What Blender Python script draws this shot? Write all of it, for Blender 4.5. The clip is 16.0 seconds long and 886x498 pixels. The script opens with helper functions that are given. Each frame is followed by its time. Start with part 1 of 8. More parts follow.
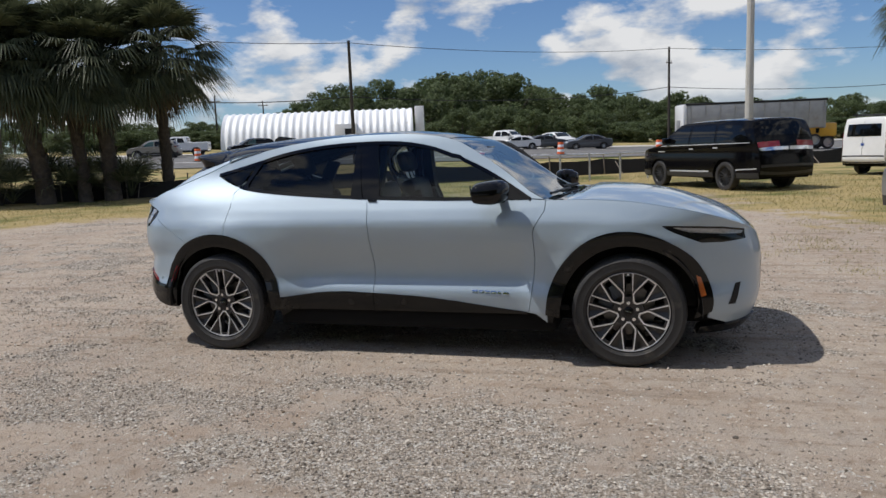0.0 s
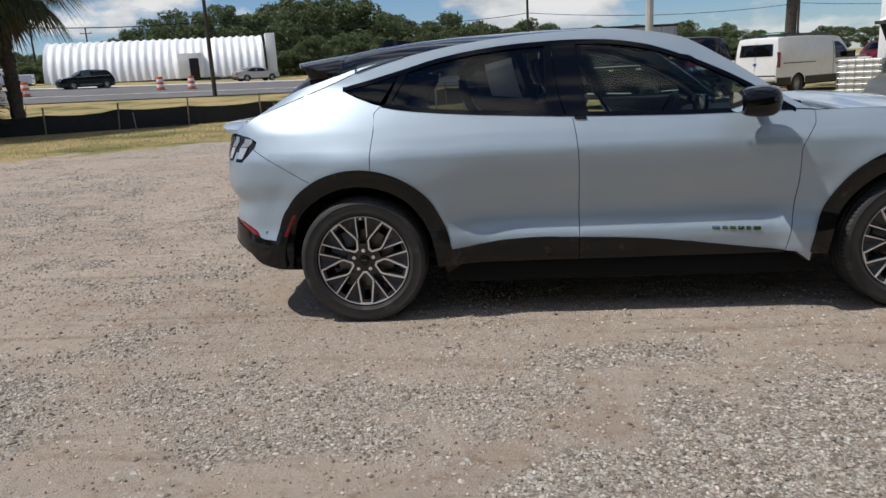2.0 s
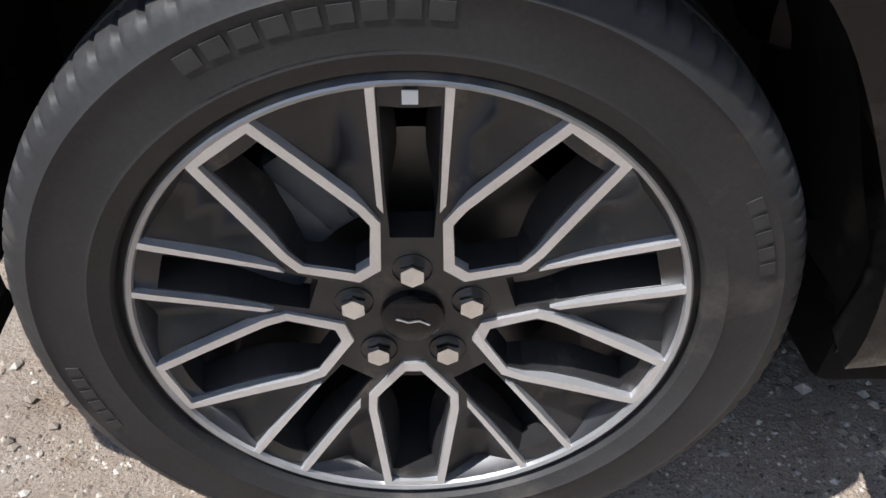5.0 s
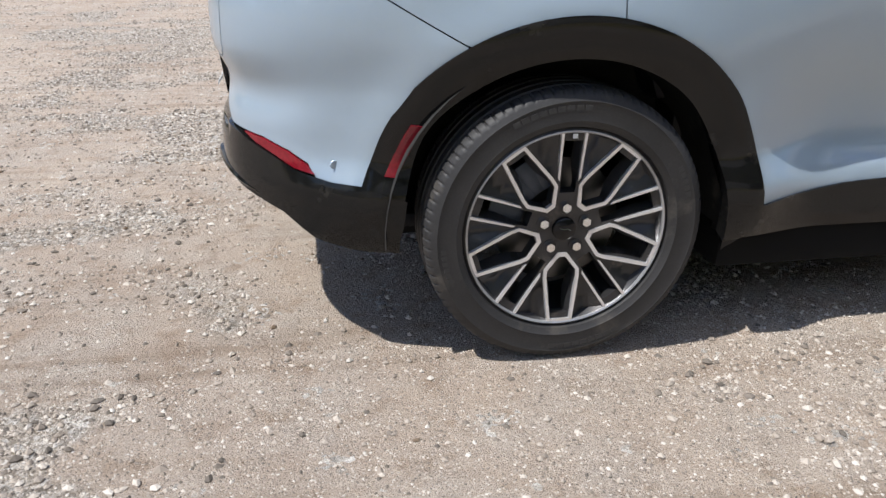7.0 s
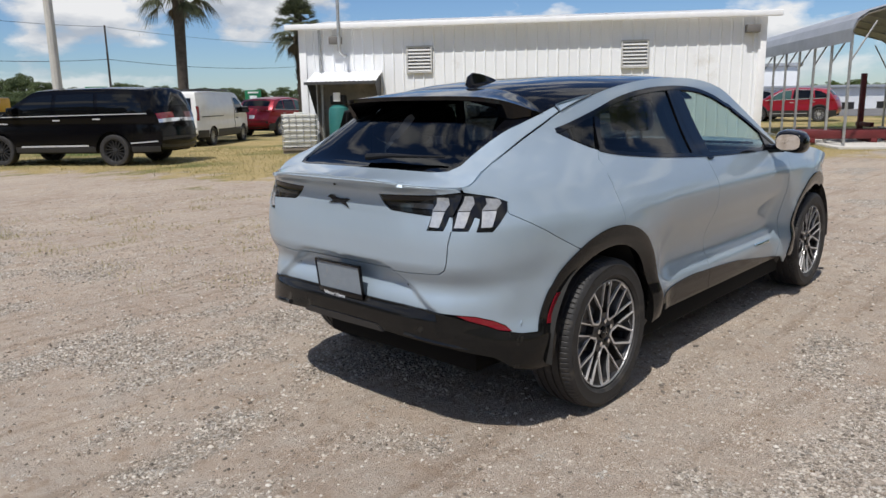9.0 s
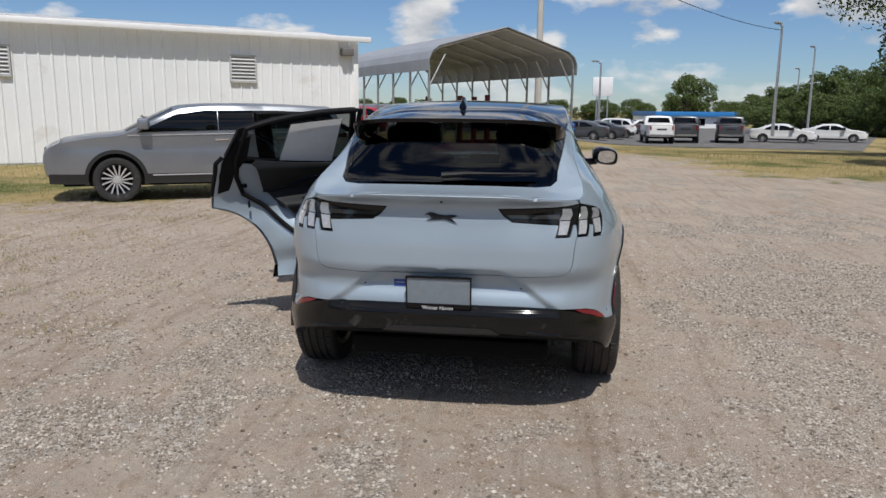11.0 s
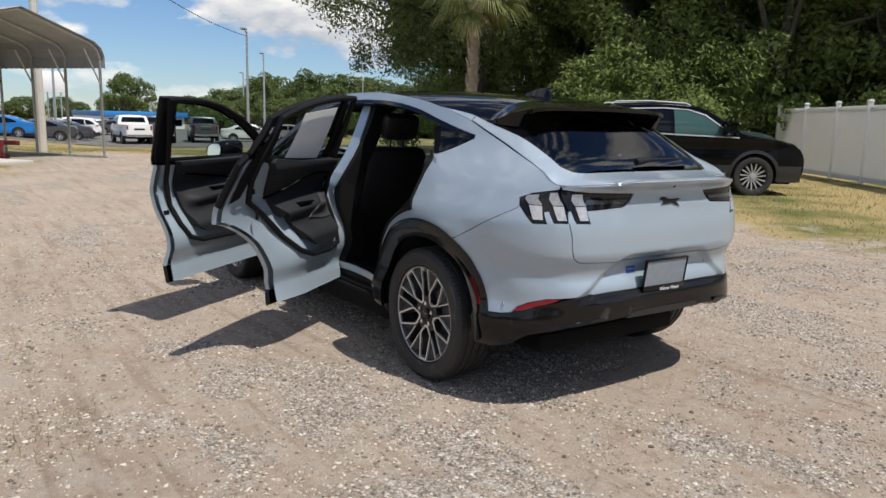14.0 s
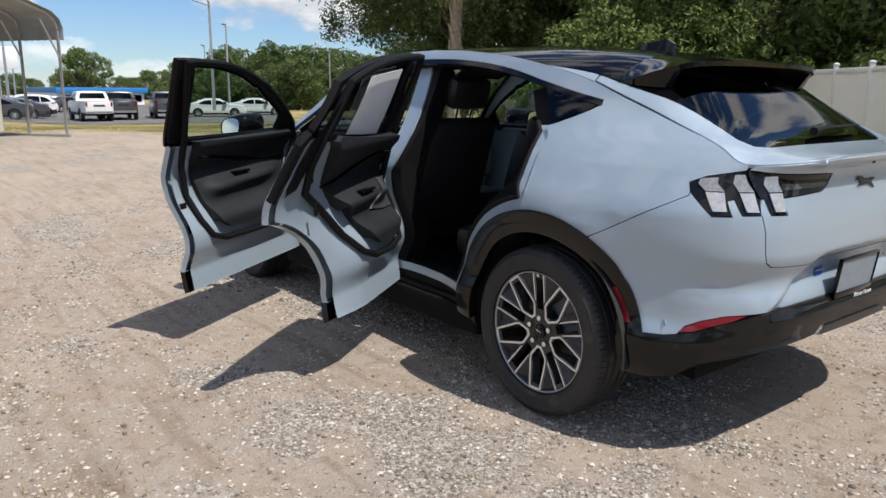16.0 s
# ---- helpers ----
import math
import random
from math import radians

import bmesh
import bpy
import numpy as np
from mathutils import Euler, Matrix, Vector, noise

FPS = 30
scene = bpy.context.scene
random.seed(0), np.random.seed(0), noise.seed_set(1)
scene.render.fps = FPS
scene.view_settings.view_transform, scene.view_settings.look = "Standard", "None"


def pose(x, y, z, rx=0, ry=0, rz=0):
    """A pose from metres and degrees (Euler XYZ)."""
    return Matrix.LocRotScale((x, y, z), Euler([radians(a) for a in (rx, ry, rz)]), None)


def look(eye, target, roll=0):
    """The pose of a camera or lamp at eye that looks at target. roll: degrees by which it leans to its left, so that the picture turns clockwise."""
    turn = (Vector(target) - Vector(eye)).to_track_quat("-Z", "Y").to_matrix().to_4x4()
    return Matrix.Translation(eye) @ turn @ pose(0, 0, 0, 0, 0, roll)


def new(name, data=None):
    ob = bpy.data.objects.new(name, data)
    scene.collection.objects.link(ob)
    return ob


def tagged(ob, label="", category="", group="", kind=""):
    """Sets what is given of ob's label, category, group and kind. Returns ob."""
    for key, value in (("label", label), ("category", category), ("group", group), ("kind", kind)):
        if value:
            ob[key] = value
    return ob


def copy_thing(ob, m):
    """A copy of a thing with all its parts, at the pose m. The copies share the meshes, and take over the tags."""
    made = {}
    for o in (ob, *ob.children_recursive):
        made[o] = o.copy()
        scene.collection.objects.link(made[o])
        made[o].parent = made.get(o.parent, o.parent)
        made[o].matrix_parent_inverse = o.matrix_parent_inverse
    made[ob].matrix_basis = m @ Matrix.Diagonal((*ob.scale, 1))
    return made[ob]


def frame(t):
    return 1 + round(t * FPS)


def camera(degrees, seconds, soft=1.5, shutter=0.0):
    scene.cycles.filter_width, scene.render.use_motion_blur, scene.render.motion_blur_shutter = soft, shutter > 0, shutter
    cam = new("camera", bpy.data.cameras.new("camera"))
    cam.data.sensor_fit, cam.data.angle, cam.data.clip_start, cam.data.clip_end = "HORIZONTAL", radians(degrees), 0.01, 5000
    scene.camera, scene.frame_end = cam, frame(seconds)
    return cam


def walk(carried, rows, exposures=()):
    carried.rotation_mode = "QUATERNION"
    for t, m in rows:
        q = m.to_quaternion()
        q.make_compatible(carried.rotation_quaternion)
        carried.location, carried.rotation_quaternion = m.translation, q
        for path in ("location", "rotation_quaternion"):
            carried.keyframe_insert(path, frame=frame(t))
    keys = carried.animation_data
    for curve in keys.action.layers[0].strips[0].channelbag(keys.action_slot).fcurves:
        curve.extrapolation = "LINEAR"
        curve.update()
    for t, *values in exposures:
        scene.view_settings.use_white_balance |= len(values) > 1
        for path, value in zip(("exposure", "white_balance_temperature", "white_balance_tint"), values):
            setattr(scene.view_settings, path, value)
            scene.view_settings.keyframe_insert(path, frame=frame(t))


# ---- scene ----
EV = 0.0
cam = camera(62.1, 16.0)
PATH = [
    (0, (1.680, -5.666, 1.458), (1.117, -3.767, 1.185), -2.30),
    (0.5, (1.025, -5.722, 1.440), (0.589, -3.792, 1.143), -2.40),
    (1, (0.369, -5.631, 1.417), (0.042, -3.687, 1.079), -2.80),
    (1.5, (-0.209, -5.381, 1.403), (-0.443, -3.435, 1.004), -3.10),
    (2, (-0.704, -4.913, 1.392), (-0.864, -2.975, 0.921), -3.10),
    (2.5, (-1.074, -4.326, 1.332), (-1.178, -2.409, 0.773), -2.90),
    (3, (-1.309, -3.658, 1.264), (-1.365, -1.769, 0.610), -2.40),
    (3.5, (-1.439, -2.974, 1.178), (-1.470, -1.121, 0.425), -1.70),
    (3.7, (-1.460, -2.724, 1.125), (-1.474, -0.893, 0.319), -1.30),
    (4.1, (-1.510, -2.205, 1.039), (-1.500, -0.439, 0.110), -0.56),
    (4.5, (-1.508, -1.757, 0.950), (-1.473, -0.091, -0.140), 0.30),
    (4.9, (-1.488, -1.440, 0.878), (-1.428, 0.126, -0.361), 1.09),
    (5.35, (-1.485, -1.314, 0.837), (-1.394, 0.188, -0.491), 1.71),
    (5.8, (-1.548, -1.517, 0.866), (-1.424, 0.025, -0.401), 1.80),
    (6, (-1.585, -1.690, 0.893), (-1.450, -0.075, -0.277), 1.70),
    (6.5, (-1.722, -2.132, 0.977), (-1.543, -0.420, -0.024), 1.40),
    (7, (-2.105, -2.532, 1.053), (-1.775, -0.727, 0.257), 0.90),
    (7.5, (-2.573, -2.869, 1.161), (-2.014, -1.047, 0.557), -0.40),
    (8, (-3.223, -2.967, 1.277), (-2.363, -1.230, 0.783), -1.30),
    (8.5, (-3.878, -2.902, 1.398), (-2.714, -1.334, 0.966), -1.50),
    (9, (-4.473, -2.624, 1.470), (-3.040, -1.287, 1.071), -1.10),
    (9.5, (-4.976, -2.224, 1.506), (-3.337, -1.144, 1.122), -0.70),
    (10, (-5.356, -1.682, 1.528), (-3.569, -0.869, 1.148), -0.40),
    (10.2, (-5.479, -1.451, 1.526), (-3.647, -0.744, 1.145), -0.40),
    (10.6, (-5.697, -0.974, 1.532), (-3.775, -0.490, 1.153), -0.04),
    (11, (-5.790, -0.446, 1.530), (-3.819, -0.195, 1.154), 0.58),
    (11.4, (-5.785, 0.106, 1.520), (-3.798, 0.122, 1.149), 1.27),
    (11.9, (-5.674, 0.788, 1.502), (-3.712, 0.524, 1.137), 1.98),
    (12.3, (-5.532, 1.292, 1.486), (-3.619, 0.829, 1.127), 2.20),
    (12.5, (-5.478, 1.552, 1.485), (-3.591, 0.993, 1.130), 2.20),
    (13, (-5.258, 2.124, 1.457), (-3.451, 1.339, 1.109), 2.20),
    (13.5, (-5.006, 2.649, 1.420), (-3.297, 1.668, 1.077), 1.80),
    (14, (-4.712, 3.051, 1.398), (-3.101, 1.916, 1.054), 1.40),
    (14.5, (-4.400, 3.383, 1.399), (-2.871, 2.141, 1.047), 1.00),
    (15, (-4.162, 3.593, 1.404), (-2.675, 2.308, 1.033), 0.50),
    (15.5, (-3.940, 3.426, 1.366), (-2.448, 2.153, 0.973), 0.40),
    (16, (-3.600, 3.038, 1.354), (-2.053, 1.840, 0.936), 0.40),
]
EXPOSURE = ((0, -.2, 6480), (2.5, -.17, 6520), (3.5, -.06, 6450), (5.8, .92, 6100), (6.2, .86, 6100), (6.6, .66, 6200), (7.2, .45, 6300), (8, .10, 6400), (9, -.05, 6500), (10, -.25, 6500), (12.5, -.08, 6650), (13.5, .08, 6750), (14.5, .18, 6800), (16, .28, 6600))
walk(cam, [(t, look(eye, target, roll)) for t, eye, target, roll in PATH], [(t, EV + e, k, 10) for t, e, k in EXPOSURE])

# ---- sky and sun ----
SUN_TO = Vector((-.55, -.15, 1)).normalized()
world = bpy.data.worlds.new("sky")
scene.world = world
world.use_nodes = True
wn, wl = world.node_tree.nodes, world.node_tree.links
wn.clear()
w_out = wn.new("ShaderNodeOutputWorld")
w_bg = wn.new("ShaderNodeBackground")
w_bg.inputs["Strength"].default_value = .088
w_sky = wn.new("ShaderNodeTexSky")
w_sky.sky_type, w_sky.sun_disc = "NISHITA", False
w_sky.sun_elevation = math.asin(SUN_TO.z)
w_sky.sun_rotation = math.atan2(SUN_TO.x, SUN_TO.y)
w_sky.air_density, w_sky.dust_density, w_sky.ozone_density = 1.0, .12, 1.8
# broken cumulus: a flat layer seen in perspective
w_tc = wn.new("ShaderNodeTexCoord")
w_sep = wn.new("ShaderNodeSeparateXYZ")
wl.new(w_tc.outputs["Generated"], w_sep.inputs[0])


def w_math(op, a, b=None, c=None):
    n = wn.new("ShaderNodeMath")
    n.operation = op
    for i, v in enumerate((a, b, c)):
        if v is None:
            continue
        if isinstance(v, (int, float)):
            n.inputs[i].default_value = v
        else:
            wl.new(v, n.inputs[i])
    return n.outputs[0]


w_stretch = wn.new("ShaderNodeMapping")
w_stretch.inputs["Scale"].default_value = (1.0, 1.0, 2.3)
wl.new(w_tc.outputs["Generated"], w_stretch.inputs[0])
w_comb = w_stretch


def w_noise(scale, detail, rough, shift):
    m = wn.new("ShaderNodeMapping")
    m.inputs["Location"].default_value = shift
    wl.new(w_comb.outputs[0], m.inputs[0])
    n = wn.new("ShaderNodeTexNoise")
    n.inputs["Scale"].default_value, n.inputs["Detail"].default_value, n.inputs["Roughness"].default_value = scale, detail, rough
    wl.new(m.outputs[0], n.inputs["Vector"])
    return n.outputs[0]


def w_ramp(v, stops):
    r = wn.new("ShaderNodeValToRGB")
    wl.new(v, r.inputs[0])
    for i, (p, c) in enumerate(stops):
        e = r.color_ramp.elements[i] if i < 2 else r.color_ramp.elements.new(p)
        e.position, e.color = p, (c, c, c, 1) if isinstance(c, (int, float)) else (*c, 1)
    return r.outputs[0]


def w_cloud(dz):
    """Heaped cloud density; dz shifts the sampled height."""
    a = w_math("MULTIPLY", w_noise(6.6, 9, .50, (3.1, 1.7, dz)), .62)
    a = w_math("ADD", a, w_math("MULTIPLY", w_noise(2.3, 2, .5, (7.7, 2.4, dz)), .26))
    return w_math("ADD", a, w_math("MULTIPLY", w_noise(17.0, 6, .6, (.4, 5, dz)), .15))


cloud = w_cloud(.4)
w_cov = w_ramp(cloud, [(.500, 0.0), (.560, 1.0)])
# sunlit tops, grey undersides
w_shade = w_ramp(w_math("SUBTRACT", w_math("MULTIPLY_ADD", cloud, -.55, .82), w_math("MULTIPLY", w_math("SUBTRACT", w_cloud(.46), cloud), 1.9)), [(.38, (5.2, 5.7, 6.5)), (.62, (10.2, 10.2, 10.2))])
w_mix = wn.new("ShaderNodeMix")
w_mix.data_type = "RGBA"
wl.new(w_math("MULTIPLY", w_cov, w_ramp(w_sep.outputs[2], [(.0, .35), (.07, .95)])), w_mix.inputs["Factor"])
w_tint = wn.new("ShaderNodeMix")  # clear deep blue behind the clouds
w_tint.data_type, w_tint.blend_type = "RGBA", "MULTIPLY"
w_tint.inputs["Factor"].default_value, w_tint.inputs["B"].default_value = 1.0, (.68, .86, 1.14, 1)
wl.new(w_sky.outputs[0], w_tint.inputs["A"])
wl.new(w_tint.outputs["Result"], w_mix.inputs["A"])
wl.new(w_shade, w_mix.inputs["B"])
wl.new(w_mix.outputs["Result"], w_bg.inputs[0])
wl.new(w_bg.outputs[0], w_out.inputs[0])

sun = new("sun", bpy.data.lights.new("sun", "SUN"))
sun.data.energy, sun.data.angle, sun.data.color = 4.2, radians(.55), (1.0, .965, .915)
sun.matrix_basis = look(SUN_TO * 100, (0, 0, 0))

# ---- materials ----


def material(name, color=(.5, .5, .5), rough=.5, metal=0.0, spec=.5, coat=0.0, vary=0.0, scale=6.0, fine=0.0, fine_scale=90.0, bump=0.0, bump_scale=60.0, bump_dist=.004, dirt=None, dirt_amount=.0, dirt_scale=2.5):
    """A principled material with colour variation at two scales, bump, and optional dust or stains. Returns material, its nodes and links, the shader."""
    m = bpy.data.materials.new(name)
    m.use_nodes = True
    n, l = m.node_tree.nodes, m.node_tree.links
    p = n["Principled BSDF"]
    p.inputs["Base Color"].default_value = (*color, 1)
    p.inputs["Roughness"].default_value, p.inputs["Metallic"].default_value = rough, metal
    p.inputs["Specular IOR Level"].default_value = spec
    p.inputs["Coat Weight"].default_value, p.inputs["Coat Roughness"].default_value = coat, .03
    if vary or fine or bump or dirt:
        tc = n.new("ShaderNodeTexCoord")
        co = tc.outputs["Object"]
        col = None

        def noise_of(sc, det, ro=.55):
            t = n.new("ShaderNodeTexNoise")
            t.inputs["Scale"].default_value, t.inputs["Detail"].default_value, t.inputs["Roughness"].default_value = sc, det, ro
            l.new(co, t.inputs["Vector"])
            return t.outputs[0]

        def mix(fac, a, b, kind="MIX"):
            x = n.new("ShaderNodeMix")
            x.data_type, x.blend_type = "RGBA", kind
            for sock, v in (("Factor", fac), ("A", a), ("B", b)):
                if isinstance(v, (int, float)):
                    x.inputs[sock].default_value = v
                elif isinstance(v, tuple):
                    x.inputs[sock].default_value = (*v, 1)
                else:
                    l.new(v, x.inputs[sock])
            return x.outputs["Result"]

        def ramp(v, a, b):
            r = n.new("ShaderNodeMapRange")
            l.new(v, r.inputs[0])
            r.inputs[1].default_value, r.inputs[2].default_value = a, b
            return r.outputs[0]

        base = tuple(color)
        out = base
        if vary:
            out = mix(ramp(noise_of(scale, 4), .3, .7), tuple(c * (1 - vary) for c in base), tuple(min(1, c * (1 + vary)) for c in base))
        if fine:
            out = mix(ramp(noise_of(fine_scale, 3), .35, .65), mix(1.0, out, tuple([1 - fine] * 3), "MULTIPLY"), out)
        if dirt:
            out = mix(ramp(noise_of(dirt_scale, 6, .65), .62 - dirt_amount * .3, .75), out, dirt)
        if not isinstance(out, tuple):
            l.new(out, p.inputs["Base Color"])
        if bump:
            b = n.new("ShaderNodeBump")
            b.inputs["Strength"].default_value, b.inputs["Distance"].default_value = bump, bump_dist
            l.new(noise_of(bump_scale, 4, .6), b.inputs["Height"])
            l.new(b.outputs[0], p.inputs["Normal"])
    return m


def glass(name, tint, gloss=.02, ior=1.5):
    """Tinted window glass: what comes through is tinted, and a clear reflection by Fresnel lies on it."""
    m = bpy.data.materials.new(name)
    m.use_nodes = True
    n, l = m.node_tree.nodes, m.node_tree.links
    n.clear()
    o = n.new("ShaderNodeOutputMaterial")
    t, g, f, x = n.new("ShaderNodeBsdfTransparent"), n.new("ShaderNodeBsdfGlossy"), n.new("ShaderNodeLayerWeight"), n.new("ShaderNodeMixShader")
    t.inputs[0].default_value = (*tint, 1)
    g.inputs["Roughness"].default_value = gloss
    f.inputs[0].default_value = .5
    f5, sch = n.new("ShaderNodeMath"), n.new("ShaderNodeMath")
    f5.operation, sch.operation = "POWER", "MULTIPLY_ADD"
    l.new(f.outputs["Facing"], f5.inputs[0])
    f5.inputs[1].default_value = 4.5
    l.new(f5.outputs[0], sch.inputs[0])
    sch.inputs[1].default_value, sch.inputs[2].default_value = .94, .042
    l.new(sch.outputs[0], x.inputs[0])
    l.new(t.outputs[0], x.inputs[1])
    l.new(g.outputs[0], x.inputs[2])
    l.new(x.outputs[0], o.inputs[0])
    return m


PAINT = material("silver_blue_paint", (.365, .446, .520), .44, .30, coat=.9, vary=.02, scale=3, fine=.05, fine_scale=900)
GLOSS_BLACK = material("gloss_black", (.003, .003, .004), .07, 0, spec=.3, coat=.1)
CLAD = material("gloss_black_cladding", (.008, .0079, .0078), .10, 0, spec=.34, fine=.2, fine_scale=300, dirt=(.065, .059, .052), dirt_amount=.10, dirt_scale=5)
PLASTIC = material("black_plastic", (.009, .009, .010), .5, spec=.3, vary=.2, scale=7, bump=.2, bump_scale=700, bump_dist=.0006, dirt=(.022, .020, .018), dirt_amount=.05, dirt_scale=6)
RUBBER = material("tyre_rubber", (.031, .030, .030), .6, spec=.42, vary=.2, scale=9, fine=.2, fine_scale=200, bump=.15, bump_scale=300, bump_dist=.0006, dirt=(.10, .088, .074), dirt_amount=.16, dirt_scale=6)
SEAL = material("rubber_seal", (.007, .007, .008), .6, spec=.15)
TRIM = material("dark_interior_trim", (.012, .013, .016), .6, spec=.2, vary=.15, scale=8, bump=.3, bump_scale=500, bump_dist=.0008)
LINING = material("grey_black_door_lining", (.018, .0195, .022), .6, spec=.25, vary=.15, scale=8, bump=.3, bump_scale=500, bump_dist=.0008)
SEAT = material("black_seat_vinyl", (.016, .016, .019), .5, vary=.2, scale=6, bump=.25, bump_scale=300, bump_dist=.0012)
LINER = material("grey_headliner", (.28, .28, .28), .9, vary=.05, fine=.1, fine_scale=300)
CHROME = material("chrome", (.78, .79, .80), .12, 1.0)
ALLOY = material("machined_alloy", (.80, .80, .81), .30, .7, vary=.05, scale=30, fine=.06, fine_scale=400)
ALLOY_DARK = material("dark_wheel_paint", (.034, .033, .034), .42, .4, coat=.3, vary=.15, scale=20, dirt=(.12, .10, .085), dirt_amount=.12, dirt_scale=14)
RIM_GREY = material("satin_rim_edge", (.42, .42, .425), .34, .6, vary=.1, scale=30)
SIDEWALL = material("raised_sidewall_rubber", (.038, .037, .036), .6, spec=.4, vary=.2, scale=40)
STEEL = material("brake_steel", (.15, .145, .14), .45, 1.0, vary=.15, scale=20)
CASTING = material("caliper_casting", (.060, .070, .088), .45, .3, vary=.2, scale=25)
LAMP_DARK = material("smoked_lamp", (.010, .010, .011), .08, spec=.25, coat=.25)
LAMP_CLEAR = material("clear_lamp", (.46, .47, .49), .10, .15, coat=1.0, vary=.15, scale=60)
LAMP_RED = material("red_reflector", (.19, .006, .014), .15, spec=.4, coat=.4, vary=.25, scale=120)
LAMP_AMBER = material("amber_marker", (.55, .14, .03), .2, coat=1.0, vary=.2, scale=120)
MIRROR = material("mirror_glass", (.86, .88, .90), .02, 1.0)
PAPER = material("white_paper_sheet", (.78, .79, .78), .8, vary=.03, scale=20)
PLATE = material("grey_plate_insert", (.21, .245, .28), .45, vary=.06, scale=25, dirt=(.3, .29, .27), dirt_amount=.1, dirt_scale=20)
BLUE_TAG = material("blue_sticker", (.03, .08, .32), .4)
WHITE_INK = material("white_ink", (.75, .76, .78), .5)
DARK_INK = material("dark_ink", (.03, .03, .035), .5)
WELL = material("felt_wheel_liner", (.028, .027, .026), .85, spec=.25, vary=.25, scale=12, bump=.3, bump_scale=300, bump_dist=.001, dirt=(.09, .08, .068), dirt_amount=.12, dirt_scale=8)
UNDER = material("underbody", (.006, .006, .006), .85, spec=.2)
GLASS_DARK = glass("privacy_glass", (.10, .105, .11))
GLASS_FRONT = glass("green_tinted_glass", (.60, .70, .66))
GLASS_SHIELD = glass("windscreen_glass", (.66, .75, .71))
GLASS_MID = glass("side_glass", (.20, .22, .22))


# ---- building helpers ----
from mathutils.geometry import delaunay_2d_cdt


def mesh(name, verts, faces, mats, parent=None, label="", normals=None, smooth_faces=True, index=None):
    """One mesh object from arrays, under its parent."""
    me = bpy.data.meshes.new(name)
    me.from_pydata([tuple(v) for v in verts], [], [tuple(int(i) for i in f) for f in faces])
    for m in (mats if isinstance(mats, (list, tuple)) else [mats]):
        me.materials.append(m)
    if index is not None:
        me.polygons.foreach_set("material_index", np.asarray(index, np.int32))
    me.polygons.foreach_set("use_smooth", np.full(len(me.polygons), smooth_faces))
    if normals is not None:
        me.normals_split_custom_set_from_vertices([tuple(n) for n in normals])
    me.update()
    ob = new(name, me)
    if parent:
        ob.parent = parent
    if label:
        ob["label"] = label
    return ob


def part(name, bm, mat, parent, label="", sharp=35):
    """Links a bmesh as one mesh object under a thing or a part."""
    me = bpy.data.meshes.new(name)
    bmesh.ops.recalc_face_normals(bm, faces=bm.faces)
    for f in bm.faces:
        f.smooth = True
    for e in bm.edges:
        if len(e.link_faces) == 2 and e.calc_face_angle(0) > radians(sharp):
            e.smooth = False
    bm.to_mesh(me)
    bm.free()
    for m in (mat if isinstance(mat, (list, tuple)) else [mat]):
        me.materials.append(m)
    ob = new(name, me)
    if parent:
        ob.parent = parent
    if label:
        ob["label"] = label
    return ob


def empty(name, m=None, label="", category="", group="", kind=""):
    ob = new(name)
    ob.empty_display_size = .2
    if m is not None:
        ob.matrix_basis = m
    return tagged(ob, label, category, group, kind)


def box(bm, x0, x1, y0, y1, z0, z1, bevel=0.0, m=None):
    """A box with rounded edges, added to bm."""
    r = bmesh.ops.create_cube(bm, size=1)
    vs = r["verts"]
    for v in vs:
        v.co = Vector(((x0 + x1) / 2 + v.co.x * (x1 - x0), (y0 + y1) / 2 + v.co.y * (y1 - y0), (z0 + z1) / 2 + v.co.z * (z1 - z0)))
    if bevel:
        es = list({e for v in vs for e in v.link_edges})
        made = bmesh.ops.bevel(bm, geom=es, offset=bevel, segments=2, affect="EDGES", profile=.5)
        vs = list({v for f in made["faces"] for v in f.verts} | {v for v in vs if v.is_valid})
    if m is not None:
        bmesh.ops.transform(bm, matrix=m, verts=vs)
    return vs


def tube(bm, pts, radii, n=10, cap=True):
    """A round tube of changing radius along a line of points."""
    pts = [Vector(p) for p in pts]
    if not isinstance(radii, (list, tuple, np.ndarray)):
        radii = [radii] * len(pts)
    rings = []
    side = None
    for i, p in enumerate(pts):
        d = (pts[min(i + 1, len(pts) - 1)] - pts[max(i - 1, 0)]).normalized()
        if side is None:
            side = d.orthogonal().normalized()
        side = (side - d * side.dot(d)).normalized()
        up = d.cross(side)
        rings.append([bm.verts.new(p + radii[i] * (math.cos(a) * side + math.sin(a) * up)) for a in np.linspace(0, 2 * math.pi, n, endpoint=False)])
    for a, b in zip(rings, rings[1:]):
        for i in range(n):
            bm.faces.new((a[i], a[(i + 1) % n], b[(i + 1) % n], b[i]))
    if cap:
        bm.faces.new(rings[0][::-1])
        bm.faces.new(rings[-1])
    return rings


def lathe(bm, prof, n=64, closed=False):
    """Turns a profile of (radius, along-y) pairs about the y axis."""
    rings = [[bm.verts.new((r * math.cos(a), y, r * math.sin(a))) for a in np.linspace(0, 2 * math.pi, n, endpoint=False)] for r, y in prof]
    pairs = list(zip(rings, rings[1:])) + ([(rings[-1], rings[0])] if closed else [])
    for a, b in pairs:
        for i in range(n):
            bm.faces.new((a[i], a[(i + 1) % n], b[(i + 1) % n], b[i]))
    return rings


